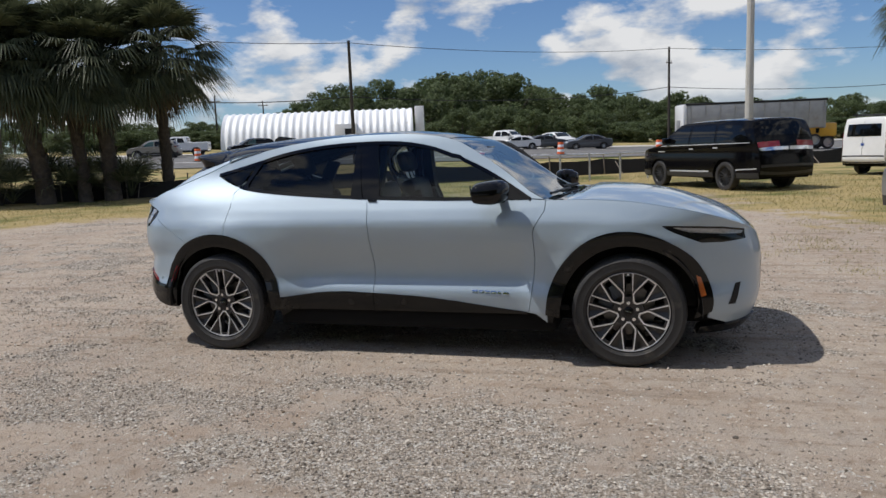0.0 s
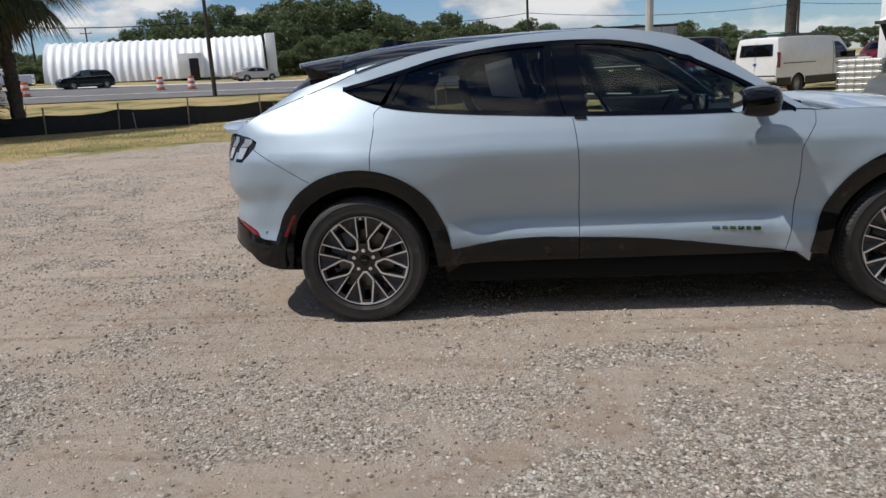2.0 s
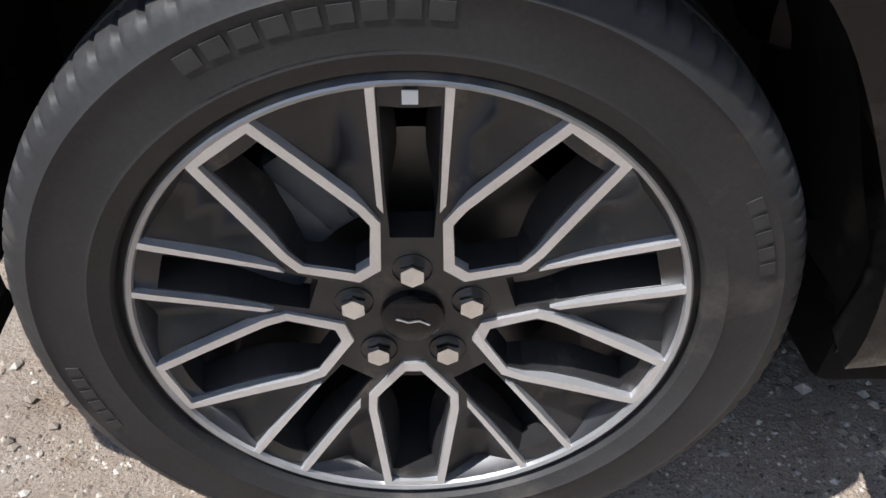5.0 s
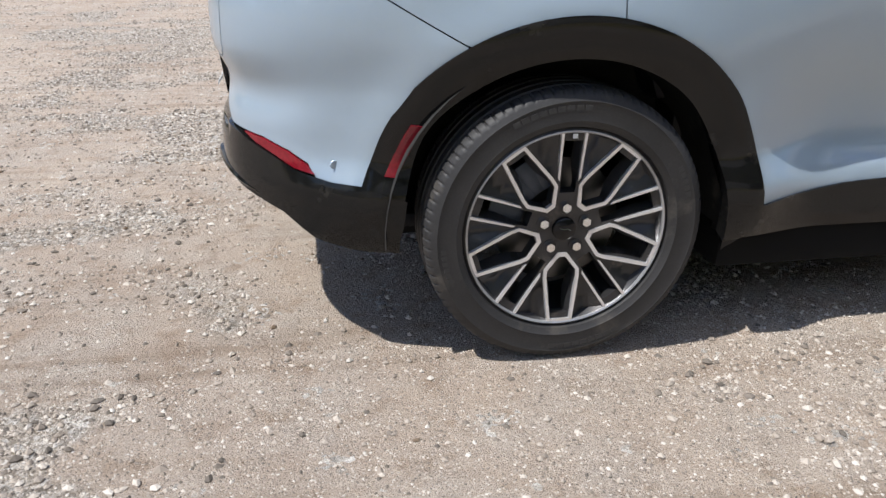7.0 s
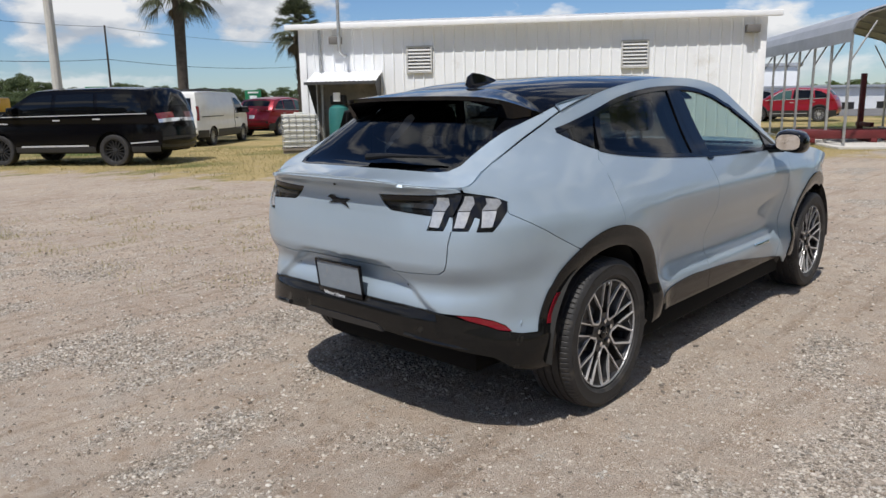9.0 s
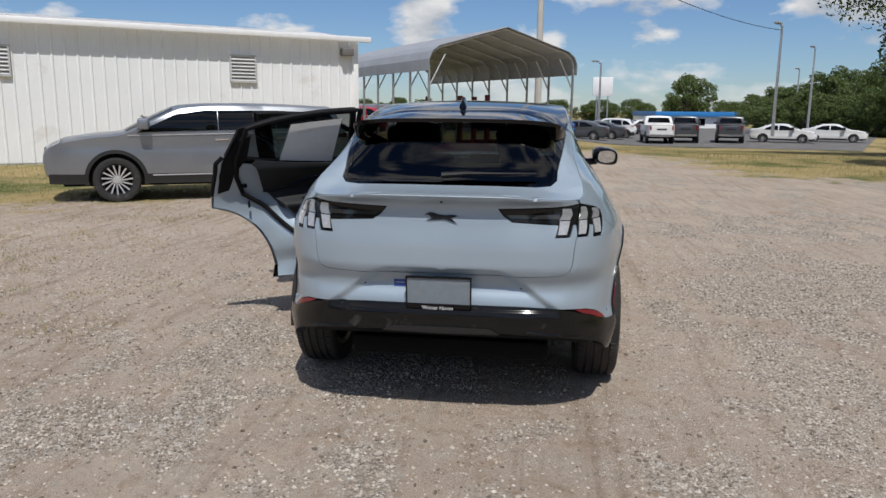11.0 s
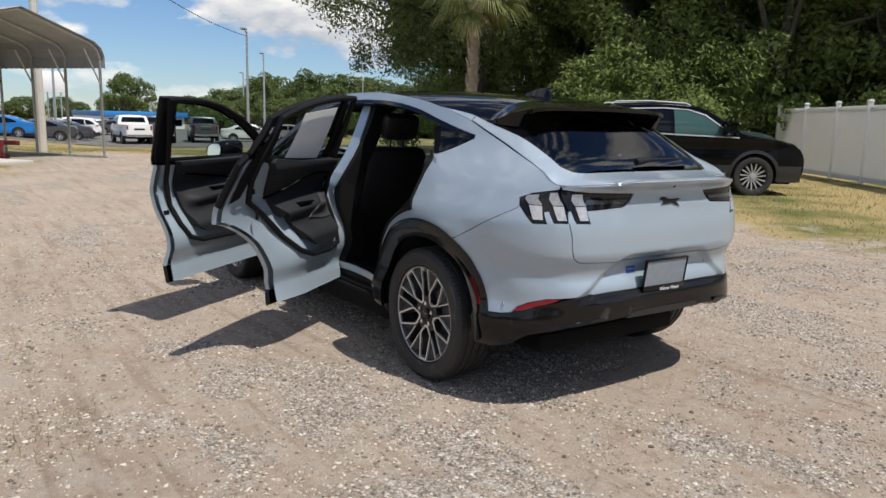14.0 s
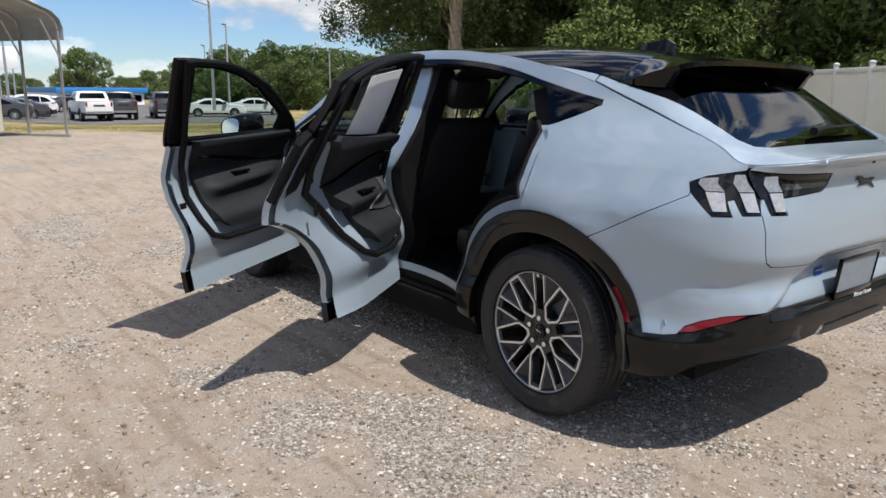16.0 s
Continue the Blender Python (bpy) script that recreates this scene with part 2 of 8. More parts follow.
def inside(px, py, loop):
    """Which points lie within a closed outline."""
    loop = np.asarray(loop)
    r = np.zeros(len(px), bool)
    j = len(loop) - 1
    for i in range(len(loop)):
        (xi, yi), (xj, yj) = loop[i], loop[j]
        c = (yi > py) != (yj > py)
        with np.errstate(divide="ignore", invalid="ignore"):
            r ^= c & (px < (xj - xi) * (py - yi) / (yj - yi + 1e-30) + xi)
        j = i
    return r


def dense(loop, step):
    """The outline with points no further apart than step."""
    out = []
    for a, b in zip(loop, list(loop[1:]) + [loop[0]]):
        a, b = np.array(a, float), np.array(b, float)
        k = max(1, int(math.ceil(np.linalg.norm(b - a) / step)))
        out += [a + (b - a) * i / k for i in range(k)]
    return np.array(out)


def shrink(loop, gap):
    """The outline drawn in by gap."""
    p = np.asarray(loop, float)
    area = np.sum(p[:, 0] * np.roll(p[:, 1], -1) - np.roll(p[:, 0], -1) * p[:, 1])
    d1 = p - np.roll(p, 1, 0)
    d2 = np.roll(p, -1, 0) - p
    n1 = np.stack([-d1[:, 1], d1[:, 0]], 1) / (np.linalg.norm(d1, axis=1)[:, None] + 1e-12)
    n2 = np.stack([-d2[:, 1], d2[:, 0]], 1) / (np.linalg.norm(d2, axis=1)[:, None] + 1e-12)
    n = n1 + n2
    k = 2 / np.maximum(np.sum(n * n, axis=1), .8)
    return p + n * k[:, None] * gap * (1 if area > 0 else -1)


PIN = [9.0, 9.0]  # where halves meet in the middle


def patch(loop, fn, step=.04, holes=(), gap=0.0, deep=0.0, lift=0.0, flip=1, fold=.0):
    """A panel: the region of a surface fn(a, b) within an outline, with its edge turned in by deep. Returns verts, faces, normals."""
    loop = dense(loop, step)
    if gap:
        drawn = shrink(loop, gap)
        ends = (np.abs(loop[:, 0] - PIN[0]) < 1e-6) | (np.abs(loop[:, 0] - PIN[1]) < 1e-6)
        drawn[ends, 0] = loop[ends, 0]
        loop = drawn
    loops = [loop] + [dense(h, step) for h in holes]
    pts, edges = [], []
    for lp in loops:
        k = len(pts)
        pts += [tuple(q) for q in lp]
        edges += [(k + i, k + (i + 1) % len(lp)) for i in range(len(lp))]
    lo, hi = loop.min(0), loop.max(0)
    ga, gb = np.meshgrid(np.arange(lo[0] + step / 2, hi[0], step), np.arange(lo[1] + step / 2, hi[1], step))
    ga, gb = ga.ravel(), gb.ravel()
    ok = inside(ga, gb, loop)
    for h in loops[1:]:
        ok &= ~inside(ga, gb, h)
    rim = np.array(pts)
    for q in rim:
        ok &= (ga - q[0]) ** 2 + (gb - q[1]) ** 2 > (.5 * step) ** 2
    pts += list(zip(ga[ok], gb[ok]))
    vs, _, fs, *_ = delaunay_2d_cdt([Vector(q) for q in pts], edges, [], 0, 1e-6)
    v = np.array([tuple(q) for q in vs])
    f = np.array([list(q) for q in fs if len(q) == 3])
    c = v[f].mean(1)
    keep = inside(c[:, 0], c[:, 1], loop)
    for h in loops[1:]:
        keep &= ~inside(c[:, 0], c[:, 1], h)
    f = f[keep]
    e = 1e-3
    p = fn(v[:, 0], v[:, 1])
    n = np.cross(fn(v[:, 0] + e, v[:, 1]) - fn(v[:, 0] - e, v[:, 1]), fn(v[:, 0], v[:, 1] + e) - fn(v[:, 0], v[:, 1] - e))
    n = -flip * n / (np.linalg.norm(n, axis=1)[:, None] + 1e-15)
    if lift:
        p = p + n * lift
    # face winding to match the normals
    fn3 = np.cross(p[f[:, 1]] - p[f[:, 0]], p[f[:, 2]] - p[f[:, 0]])
    rev = np.sum(fn3 * n[f[:, 0]], axis=1) < 0
    f[rev] = f[rev][:, ::-1]
    if deep:
        cnt = {}
        for a, b, c3 in f:
            for i, j in ((a, b), (b, c3), (c3, a)):
                cnt[(i, j)] = 1
        rimed = [(i, j) for i, j in cnt if (j, i) not in cnt]
        base = len(p)
        ids = {}
        add_p, add_n, quads = [], [], []
        for i, j in rimed:
            if abs(p[i][1]) < .004 and abs(p[j][1]) < .004:
                continue
            q = []
            t = p[j] - p[i]
            out = np.cross(t, n[i])
            out = out / (np.linalg.norm(out) + 1e-15)
            for k, dn in ((i, 0), (j, 0), (j, deep), (i, deep)):
                q.append(base + len(add_p))
                add_p.append(p[k] - n[k] * dn)
                add_n.append(out)
            quads.append((q[1], q[0], q[3], q[2]))
        p = np.vstack([p, add_p])
        n = np.vstack([n, add_n])
        return p, [tuple(x) for x in f] + quads, n
    return p, [tuple(x) for x in f], n


def join(*ms):
    """Several patches as one."""
    p, f, n, k = [], [], [], 0
    for a, b, c in ms:
        p.append(a)
        n.append(c)
        f += [tuple(i + k for i in q) for q in b]
        k += len(a)
    return np.vstack(p), f, np.vstack(n)


def mirror(m):
    """The same patch on the car's other side."""
    p, f, n = m
    k = np.array([1, -1, 1])
    return p * k, [tuple(q[::-1]) for q in f], n * k


# ---- surfaces of the main car (x ahead, y left, z up; mid-wheelbase at the origin) ----
def curve(pts):
    """Smooth monotone interpolation through (a, b) pairs."""
    xs = np.array([p[0] for p in pts], float)
    ys = np.array([p[1] for p in pts], float)
    h = np.diff(xs)
    d = np.diff(ys) / h
    m = np.zeros(len(xs))
    m[0], m[-1] = d[0], d[-1]
    for i in range(1, len(xs) - 1):
        if d[i - 1] * d[i] > 0:
            w1, w2 = 2 * h[i] + h[i - 1], h[i] + 2 * h[i - 1]
            m[i] = (w1 + w2) / (w1 / d[i - 1] + w2 / d[i])

    def f(x):
        x = np.clip(np.asarray(x, float), xs[0], xs[-1])
        i = np.clip(np.searchsorted(xs, x) - 1, 0, len(xs) - 2)
        t = (x - xs[i]) / h[i]
        return ((1 + 2 * t) * (1 - t) ** 2 * ys[i] + t * (1 - t) ** 2 * h[i] * m[i]
                + t * t * (3 - 2 * t) * ys[i + 1] + t * t * (t - 1) * h[i] * m[i + 1])
    return f


def smooth(x, a, b):
    t = np.clip((np.asarray(x, float) - a) / (b - a), 0, 1)
    return t * t * (3 - 2 * t)


HALF = curve([(.18, .86), (.28, .895), (.36, .915), (.44, .915), (.56, .890), (.70, .901), (.84, .921), (.93, .917),
              (1.02, .880), (1.09, .841), (1.14, .812), (1.22, .766), (1.32, .716), (1.44, .663), (1.54, .617), (1.62, .57)])
REAR = curve([(.18, 2.28), (.26, 2.33), (.36, 2.385), (.50, 2.40), (.60, 2.395), (.72, 2.365), (.86, 2.365), (1.0, 2.35), (1.06, 2.345),
              (1.12, 2.36), (1.2, 2.42), (1.6, 2.42)])
NOSE = curve([(.18, 2.22), (.30, 2.30), (.45, 2.34), (.70, 2.345), (.80, 2.32), (.88, 2.30), (.96, 2.42), (1.04, 2.6), (1.6, 2.7)])
NR, NF = 5.3, 4.6


def _plan(a, b, n):
    phi = np.linspace(0, math.pi / 2, 4001)
    x, y = a * np.sin(phi) ** (2 / n), b * np.cos(phi) ** (2 / n)
    s = np.concatenate([[0], np.cumsum(np.hypot(np.diff(x), np.diff(y)))])
    return phi, s, x, y


PH_R, S_R, X_R, Y_R = _plan(2.06, .90, NR)
PH_F, S_F, X_F, Y_F = _plan(2.04, .90, NF)


def s_at_y(y):
    """The way along the tail at which the car's outline is y from the middle."""
    return -.3 - np.interp(-np.asarray(y, float), -Y_R, S_R)


def s_at_x(x):
    x = np.asarray(x, float)
    return np.where(x < -.3, -.3 - np.interp(-.3 - x, X_R, S_R), np.where(x > .3, .3 + np.interp(x - .3, X_F, S_F), x))


def flank(s, z):
    """The car's side, tail and nose: s runs along the outline (the x of the side), z is height; y comes out positive."""
    s, z = np.broadcast_arrays(np.asarray(s, float), np.asarray(z, float))
    b = HALF(z)
    pr, pf = np.interp(-.3 - s, S_R, PH_R), np.interp(s - .3, S_F, PH_F)
    x = np.where(s < -.3, -.3 - (REAR(z) - .3) * np.sin(pr) ** (2 / NR), np.where(s > .3, .3 + (NOSE(z) - .3) * np.sin(pf) ** (2 / NF), s))
    w = np.where(s < -.3, np.cos(pr) ** (2 / NR), np.where(s > .3, np.cos(pf) ** (2 / NF), 1.0))
    on = smooth(w, .75, .97)
    bump = .011 * np.exp(-((x + 1.45) / .45) ** 2 - ((z - .93) / .13) ** 2)
    for hub in (-1.492, 1.492):
        rho = np.hypot(x - hub, z - .362)
        bump = bump + .020 * np.exp(-((rho - .50) / .085) ** 2) * smooth(z, .3, .45)
    mid = smooth(x, -1.05, -.75) * (1 - smooth(x, .75, 1.0))
    bump = bump - .020 * mid * np.exp(-((z - .63) / .11) ** 2) + .010 * mid * np.exp(-((z - .47) / .07) ** 2)
    bump = bump - .050 * mid * (1 - smooth(z, .60, 1.02))
    y = b * w + bump * on
    taper = .05 * (np.clip(-.6 - x, 0, None) / .93) ** 2 * smooth(z, 1.08, 1.36)
    y = np.maximum(y - taper * (x > -2.35), 0) if np.ndim(y) else max(float(y - taper), 0)
    # the lip over the tailgate, and the hollow for the number plate
    lip = .042 * smooth(z, 1.086, 1.128) * (1 - smooth(y, .40, .78))
    rim = .58 - (.23 / .16) * (z - .59)
    hollow = (.020 + .010 * smooth(z, .62, .735)) * (1 - smooth(y, rim - .075, rim)) * smooth(z, .565, .592) * (1 - smooth(z, .755, .775))
    # the bumper's corners are rounder than the tail above
    draw = .046 * smooth(-s, 2.02, 2.32) * smooth(z, .30, .42) * (1 - smooth(z, .66, .80))
    x = x + draw
    back = s < -2.0
    x = np.where(back, x - lip + hollow, x)
    return np.stack([x, y, z], -1)


RAIL = curve([(-2.42, 1.108), (-2.237, 1.112), (-2.13, 1.172), (-1.90, 1.256), (-1.648, 1.346), (-1.497, 1.404), (-1.249, 1.470), (-1.0, 1.518), (-.775, 1.546),
              (-.548, 1.564), (-.328, 1.571), (-.113, 1.569), (.097, 1.553), (.30, 1.512), (.51, 1.40), (.71, 1.265), (.90, 1.125), (.98, 1.092), (1.2, 1.088),
              (1.45, 1.075), (1.75, 1.03), (2.0, .975), (2.2, .90), (2.33, .80)])
CROWN = curve([(-2.46, 1.143), (-2.36, 1.148), (-2.2, 1.168), (-1.78, 1.452), (-1.62, 1.515), (-1.37, 1.556), (-.85, 1.592), (-.35, 1.602), (-.1, 1.597), (.12, 1.572),
               (.28, 1.525), (1.06, 1.098), (1.12, 1.10), (1.25, 1.142), (1.45, 1.133), (1.75, 1.09), (2.0, 1.01), (2.2, .925), (2.34, .81)])


RS = np.linspace(-.3 - S_R[-1], .3 + S_F[-1], 1200)
RZ = RAIL(RS)
for _ in range(12):
    RZ = RAIL(flank(RS, RZ)[:, 0])
# the tail's edge rises to the lip in the middle
RZ = RZ + .030 * (1 - smooth(flank(RS, RZ)[:, 1], .30, .72)) * (RS < -2.0)
R3 = flank(RS, RZ)


def rail_z(s):
    """Height of the rail, the edge between the car's side and its top, at s."""
    return np.interp(s, RS, RZ)


def top(x, y):
    """The car's upper side, between its rails."""
    x, y = np.broadcast_arrays(np.asarray(x, float), np.asarray(y, float))
    r = np.maximum(np.interp(x, R3[:, 0], R3[:, 1]), .05)
    zr = np.interp(x, R3[:, 0], R3[:, 2])
    return np.stack([x, y, CROWN(x) - (CROWN(x) - zr) * np.clip(np.abs(y) / r, 0, 1.3) ** (2.6 + 2.0 * smooth(-x, .5, 1.5))], -1)

# ---- the main car ----
SC = -.3 - S_R[-1]          # the tail's middle
SN = .3 + S_F[-1]           # the nose's middle
PIN[:] = [SC, SN]
HUB_Z, BASE = .362, 1.492
DLO_B = curve([(-1.56, 1.318), (-1.50, 1.285), (-1.42, 1.25), (-1.33, 1.218), (-1.17, 1.188), (-.735, 1.147), (-.30, 1.122), (.12, 1.108), (.323, 1.103), (.82, 1.100)])
DLO_T = curve([(-1.56, 1.318), (-1.49, 1.332), (-1.22, 1.398), (-1.0, 1.455), (-.77, 1.492), (-.54, 1.511), (-.32, 1.516), (-.11, 1.508), (.1, 1.475), (.3, 1.408), (.5, 1.305), (.69, 1.178), (.80, 1.10)])
SILL = curve([(-.985, .412), (-.81, .430), (-.68, .449), (-.47, .457), (-.28, .450), (.11, .428), (.33, .402), (.82, .340), (.90, .332)])


def arch(hub, r, a0, a1, n=26):
    """Points of a wheel arch, in (s, z), from angle a0 to a1 in degrees."""
    return [(float(s_at_x(hub + r * math.cos(radians(a)))), HUB_Z + r * math.sin(radians(a))) for a in np.linspace(a0, a1, n)]


def line(f, a, b, n=14, lift=0.0):
    return [(float(x), float(f(x)) + lift) for x in np.linspace(a, b, n)]


def tail(y):
    return float(s_at_y(y))


def both(m):
    return join(m, mirror(m))


def skin(name, ms, mat, parent, label=""):
    p, f, n = ms
    return mesh(name, p, f, mat, parent, label, normals=n)


car = empty("car", pose(0, 0, 0), "pale silver-blue electric crossover with both doors on one side open", "car")

FD_SEAM = [(.885, 1.090), (.897, .960), (.897, .854), (.890, .700), (.876, .552), (.848, .335)]
B_SEAM = [(-.272, .445), (-.268, .560), (-.268, .700), (-.275, .900), (-.285, 1.020), (-.300, 1.120)]
RD_SEAM = [(-1.408, .872), (-1.413, .960), (-1.410, 1.023), (-1.397, 1.100), (-1.367, 1.178), (-1.322, 1.217)]
LAMP_OUT = [(-2.276, 1.094), (-2.16, 1.072), (-2.107, 1.049), (-2.118, 1.015), (-2.203, .936), (-2.272, .938), (-2.247, .990), (-2.268, .996), (-2.303, .942), (-2.377, .942), (-2.352, 1.0)]
LAMP_IN = [(-2.282, 1.094), (-2.360, 1.086), (-2.43, 1.081), (-2.725, 1.071), (-2.705, 1.040), (-2.67, 1.014), (-2.445, 1.002), (-2.476, .943), (-2.408, .945), (-2.372, 1.002), (-2.358, 1.0)]
GATE_SEAM = [(-2.358, 1.0), (-2.385, .885), (-2.392, .805), (-2.400, .775), (-2.430, .755), (-2.575, .747)]

# body side with the long pale arch over the windows
quarter = ([(float(s), float(rail_z(s))) for s in np.linspace(.93, -2.266, 70)] + [(-2.276, 1.100)] + LAMP_OUT[0:4] + [(-2.115, 1.003), (-1.935, .914), (-1.765, .822)]
           + arch(-BASE, .512, 118.6, 80.6, 11) + RD_SEAM + line(DLO_B, -1.34, -1.545, 8)[1:] + line(DLO_T, -1.545, .80, 44)[1:])
fender = (FD_SEAM[::-1] + [(float(s), float(rail_z(s))) for s in np.linspace(.96, SN - .02, 50)] + [(SN, .80), (SN, .28), (2.2, .26)]
          + arch(BASE, .512, -10, 190, 40)[1:] + [(.90, .333)])
LIGHT_R = [(1.70, .917), (1.93, .909), (2.12, .897), (2.30, .872), (2.29, .812), (2.10, .800), (1.96, .803), (1.86, .845)]
skin("body_side", patch(quarter, flank, .04, gap=.002, deep=.014), PAINT, car)
body_l = skin("body_side", mirror(patch(quarter, flank, .04, gap=.002, deep=.014)), PAINT, car)
skin("front_fender", patch(fender, flank, .04, holes=[LIGHT_R], gap=.002, deep=.014), PAINT, car)
skin("front_fender", mirror(patch(fender, flank, .04, holes=[LIGHT_R], gap=.002, deep=.014)), PAINT, car)
cover = ([(-2.1155, 1.0026), (-1.9355, .9135), (-1.7655, .8215)] + arch(-BASE, .512, 119.2, 138, 8) + [(-1.898, .662), (-1.932, .556), (-1.955, .478), (-2.04, .485), (-2.082, .495), (-2.108, .531), (-2.172, .556), (-2.268, .577), (-2.36, .584), (-2.45, .589), (-2.63, .592), (SC, .592)]
         + [(SC, .745), (-2.63, .745)] + GATE_SEAM[::-1][1:] + LAMP_OUT[::-1][1:8])
skin("rear_bumper", both(patch(cover, flank, .014, gap=.0006, deep=.012)), PAINT, car)
gate = (GATE_SEAM + [(-2.63, .745), (SC, .745)] + [(float(q), float(rail_z(q)) - .002) for q in np.linspace(SC, -2.29, 24)] + LAMP_IN[:-1])
skin("tailgate", both(patch(gate, flank, .016, gap=.0035, deep=.014)), PAINT, car)

# upper side
TAILX = float(R3[0, 0])


def rim_xy(x0, x1, n, k=1.0, dx=0.0):
    """Points along the rail between x0 and x1, in (x, y)."""
    return [(float(x) + dx, float(np.interp(x, R3[:, 0], R3[:, 1])) * k) for x in np.linspace(x0, x1, n)]


def sym(pts):
    """A closed outline from its left half, running from back to front."""
    return pts + [(x, -y) for x, y in pts[::-1]]


hood = sym([(1.13, .0)] + rim_xy(1.10, 2.325, 40, .995))
skin("bonnet", patch(hood, top, .05, flip=-1, gap=.003, deep=.015), PAINT, car)
skin("windscreen", patch(sym(rim_xy(.30, 1.02, 16, .955)), top, .05, flip=-1, lift=-.004), GLASS_SHIELD, car)
skin("windscreen_frame", patch(sym(rim_xy(.26, 1.10, 20, .998)), top, .05, flip=-1, holes=[sym(rim_xy(.33, 1.00, 14, .94))], lift=-.007), GLOSS_BLACK, car)
# width of the pale strip between the tailgate's seam and the black of the roof
STRIP = curve([(-2.06, .122), (-1.98, .100), (-1.85, .068), (-1.75, .050), (-1.60, .036), (-1.50, .030), (-1.36, .016), (-1.22, .002), (.3, .002)])


def edge_y(x):
    """Half the width of the black roof at x."""
    return float(np.interp(x, R3[:, 0], R3[:, 1]) - STRIP(x))


skin("roof", patch(sym([(float(x), edge_y(x)) for x in np.linspace(-1.515, .255, 60)]), top, .04, flip=-1, gap=.002, deep=.012, lift=-.004), GLOSS_BLACK, car, "gloss black glass roof with black side strips")
GLASS_XY = sym([(-2.19, .0), (-2.188, .30), (-2.178, .43), (-2.155, .50), (-2.11, .522), (-2.0, .526), (-1.88, .535), (-1.78, .530), (-1.72, .53)])
BLACK_L = [(-2.205, .0), (-2.203, .31), (-2.193, .44), (-2.168, .510), (-2.12, .540)] + [(float(x), edge_y(x)) for x in np.linspace(-2.05, -1.51, 16)]
BLACK_XY = sym(BLACK_L)
lid = [(TAILX + .004, .0)] + rim_xy(TAILX + .006, -1.508, 60, .997) + BLACK_L[::-1]
lid = lid + [(x, -y) for x, y in lid[::-1]]
skin("hatch_frame", patch(dense(lid, .02), top, .035, flip=-1, gap=.003, deep=.014), PAINT, car)
for k in (1, -1):  # the pale edge of the roof runs out along the side windows
    sliver = rim_xy(-1.502, -1.23, 20, .999) + [(float(x), edge_y(x) + .001) for x in np.linspace(-1.23, -1.502, 20)]
    skin("roof_edge", patch([(x, k * y) for x, y in sliver], top, .03, flip=-k, deep=.010, lift=-.001), PAINT, car)
skin("hatch_surround", patch(dense(BLACK_XY, .02), top, .035, flip=-1, holes=[GLASS_XY], lift=-.003), GLOSS_BLACK, car)
hatch = skin("hatch_glass", patch(GLASS_XY, top, .04, flip=-1, lift=-.006), GLASS_DARK, car)


def spoiler_top(x, y):
    """The black spoiler over the hatch glass: it leaves the roof flush and ends in a flat, nearly straight edge."""
    p = top(np.maximum(x, -1.60), y).copy()
    u = np.clip((-1.60 - x) / .28, 0, 1.2)
    w = np.clip(np.abs(y) / .61, 0, 1.1)
    edge = 1.487 - .012 * w ** 2 - .036 * w ** 7
    k = np.clip(u, 0, 1.2) ** 1.25
    p[..., 0] = x + .05 * w ** 4 * u
    p[..., 2] = p[..., 2] * (1 - k) + edge * k
    return p


spt = patch(sym([(-1.888, .0), (-1.885, .47), (-1.872, .535), (-1.84, .562), (-1.76, .580), (-1.70, .588), (-1.60, .592)]), spoiler_top, .04, flip=-1, deep=.02)
skin("spoiler", spt, GLOSS_BLACK, car)
bm = bmesh.new()
lower = []
for y in np.linspace(-.53, .53, 25):
    a = spoiler_top(np.array([-1.868]), np.array([y]))[0] - np.array([0, 0, .018])
    b = top(np.array([-1.73]), np.array([y]))[0] - np.array([0, 0, .002])
    lower.append((bm.verts.new(a), bm.verts.new(b)))
for q, r in zip(lower, lower[1:]):
    bm.faces.new((q[0], q[1], r[1], r[0]))
part("spoiler_underside", bm, PLASTIC, car)
for k in (1, -1):  # the spoiler's ends run down to the glass as black fins
    bm = bmesh.new()
    rows_ = []
    for x, y, gx, gy in ((-1.60, .590, -1.60, .590), (-1.66, .589, -1.65, .582), (-1.72, .584, -1.69, .572), (-1.78, .575, -1.73, .558), (-1.83, .563, -1.765, .545), (-1.868, .535, -1.79, .528)):
        a = spoiler_top(np.array([x]), np.array([y]))[0]
        g = top(np.array([gx]), np.array([gy]))[0]
        rows_.append([bm.verts.new((a[0], k * a[1], a[2] - .003)), bm.verts.new((g[0], k * (g[1] + .008), g[2] - .004)), bm.verts.new((g[0], k * (g[1] - .030), g[2] - .004)), bm.verts.new((a[0], k * (a[1] - .030), a[2] - .010))])
    for q, r in zip(rows_, rows_[1:]):
        for i in range(4):
            bm.faces.new((q[i], q[(i + 1) % 4], r[(i + 1) % 4], r[i]))
    bm.faces.new(rows_[-1])
    part("spoiler_fin", bm, GLOSS_BLACK, car)
bm = bmesh.new()
box(bm, -1.884, -1.876, -.20, .20, 1.470, 1.478, .002)
part("brake_light_strip", bm, LAMP_RED, car)

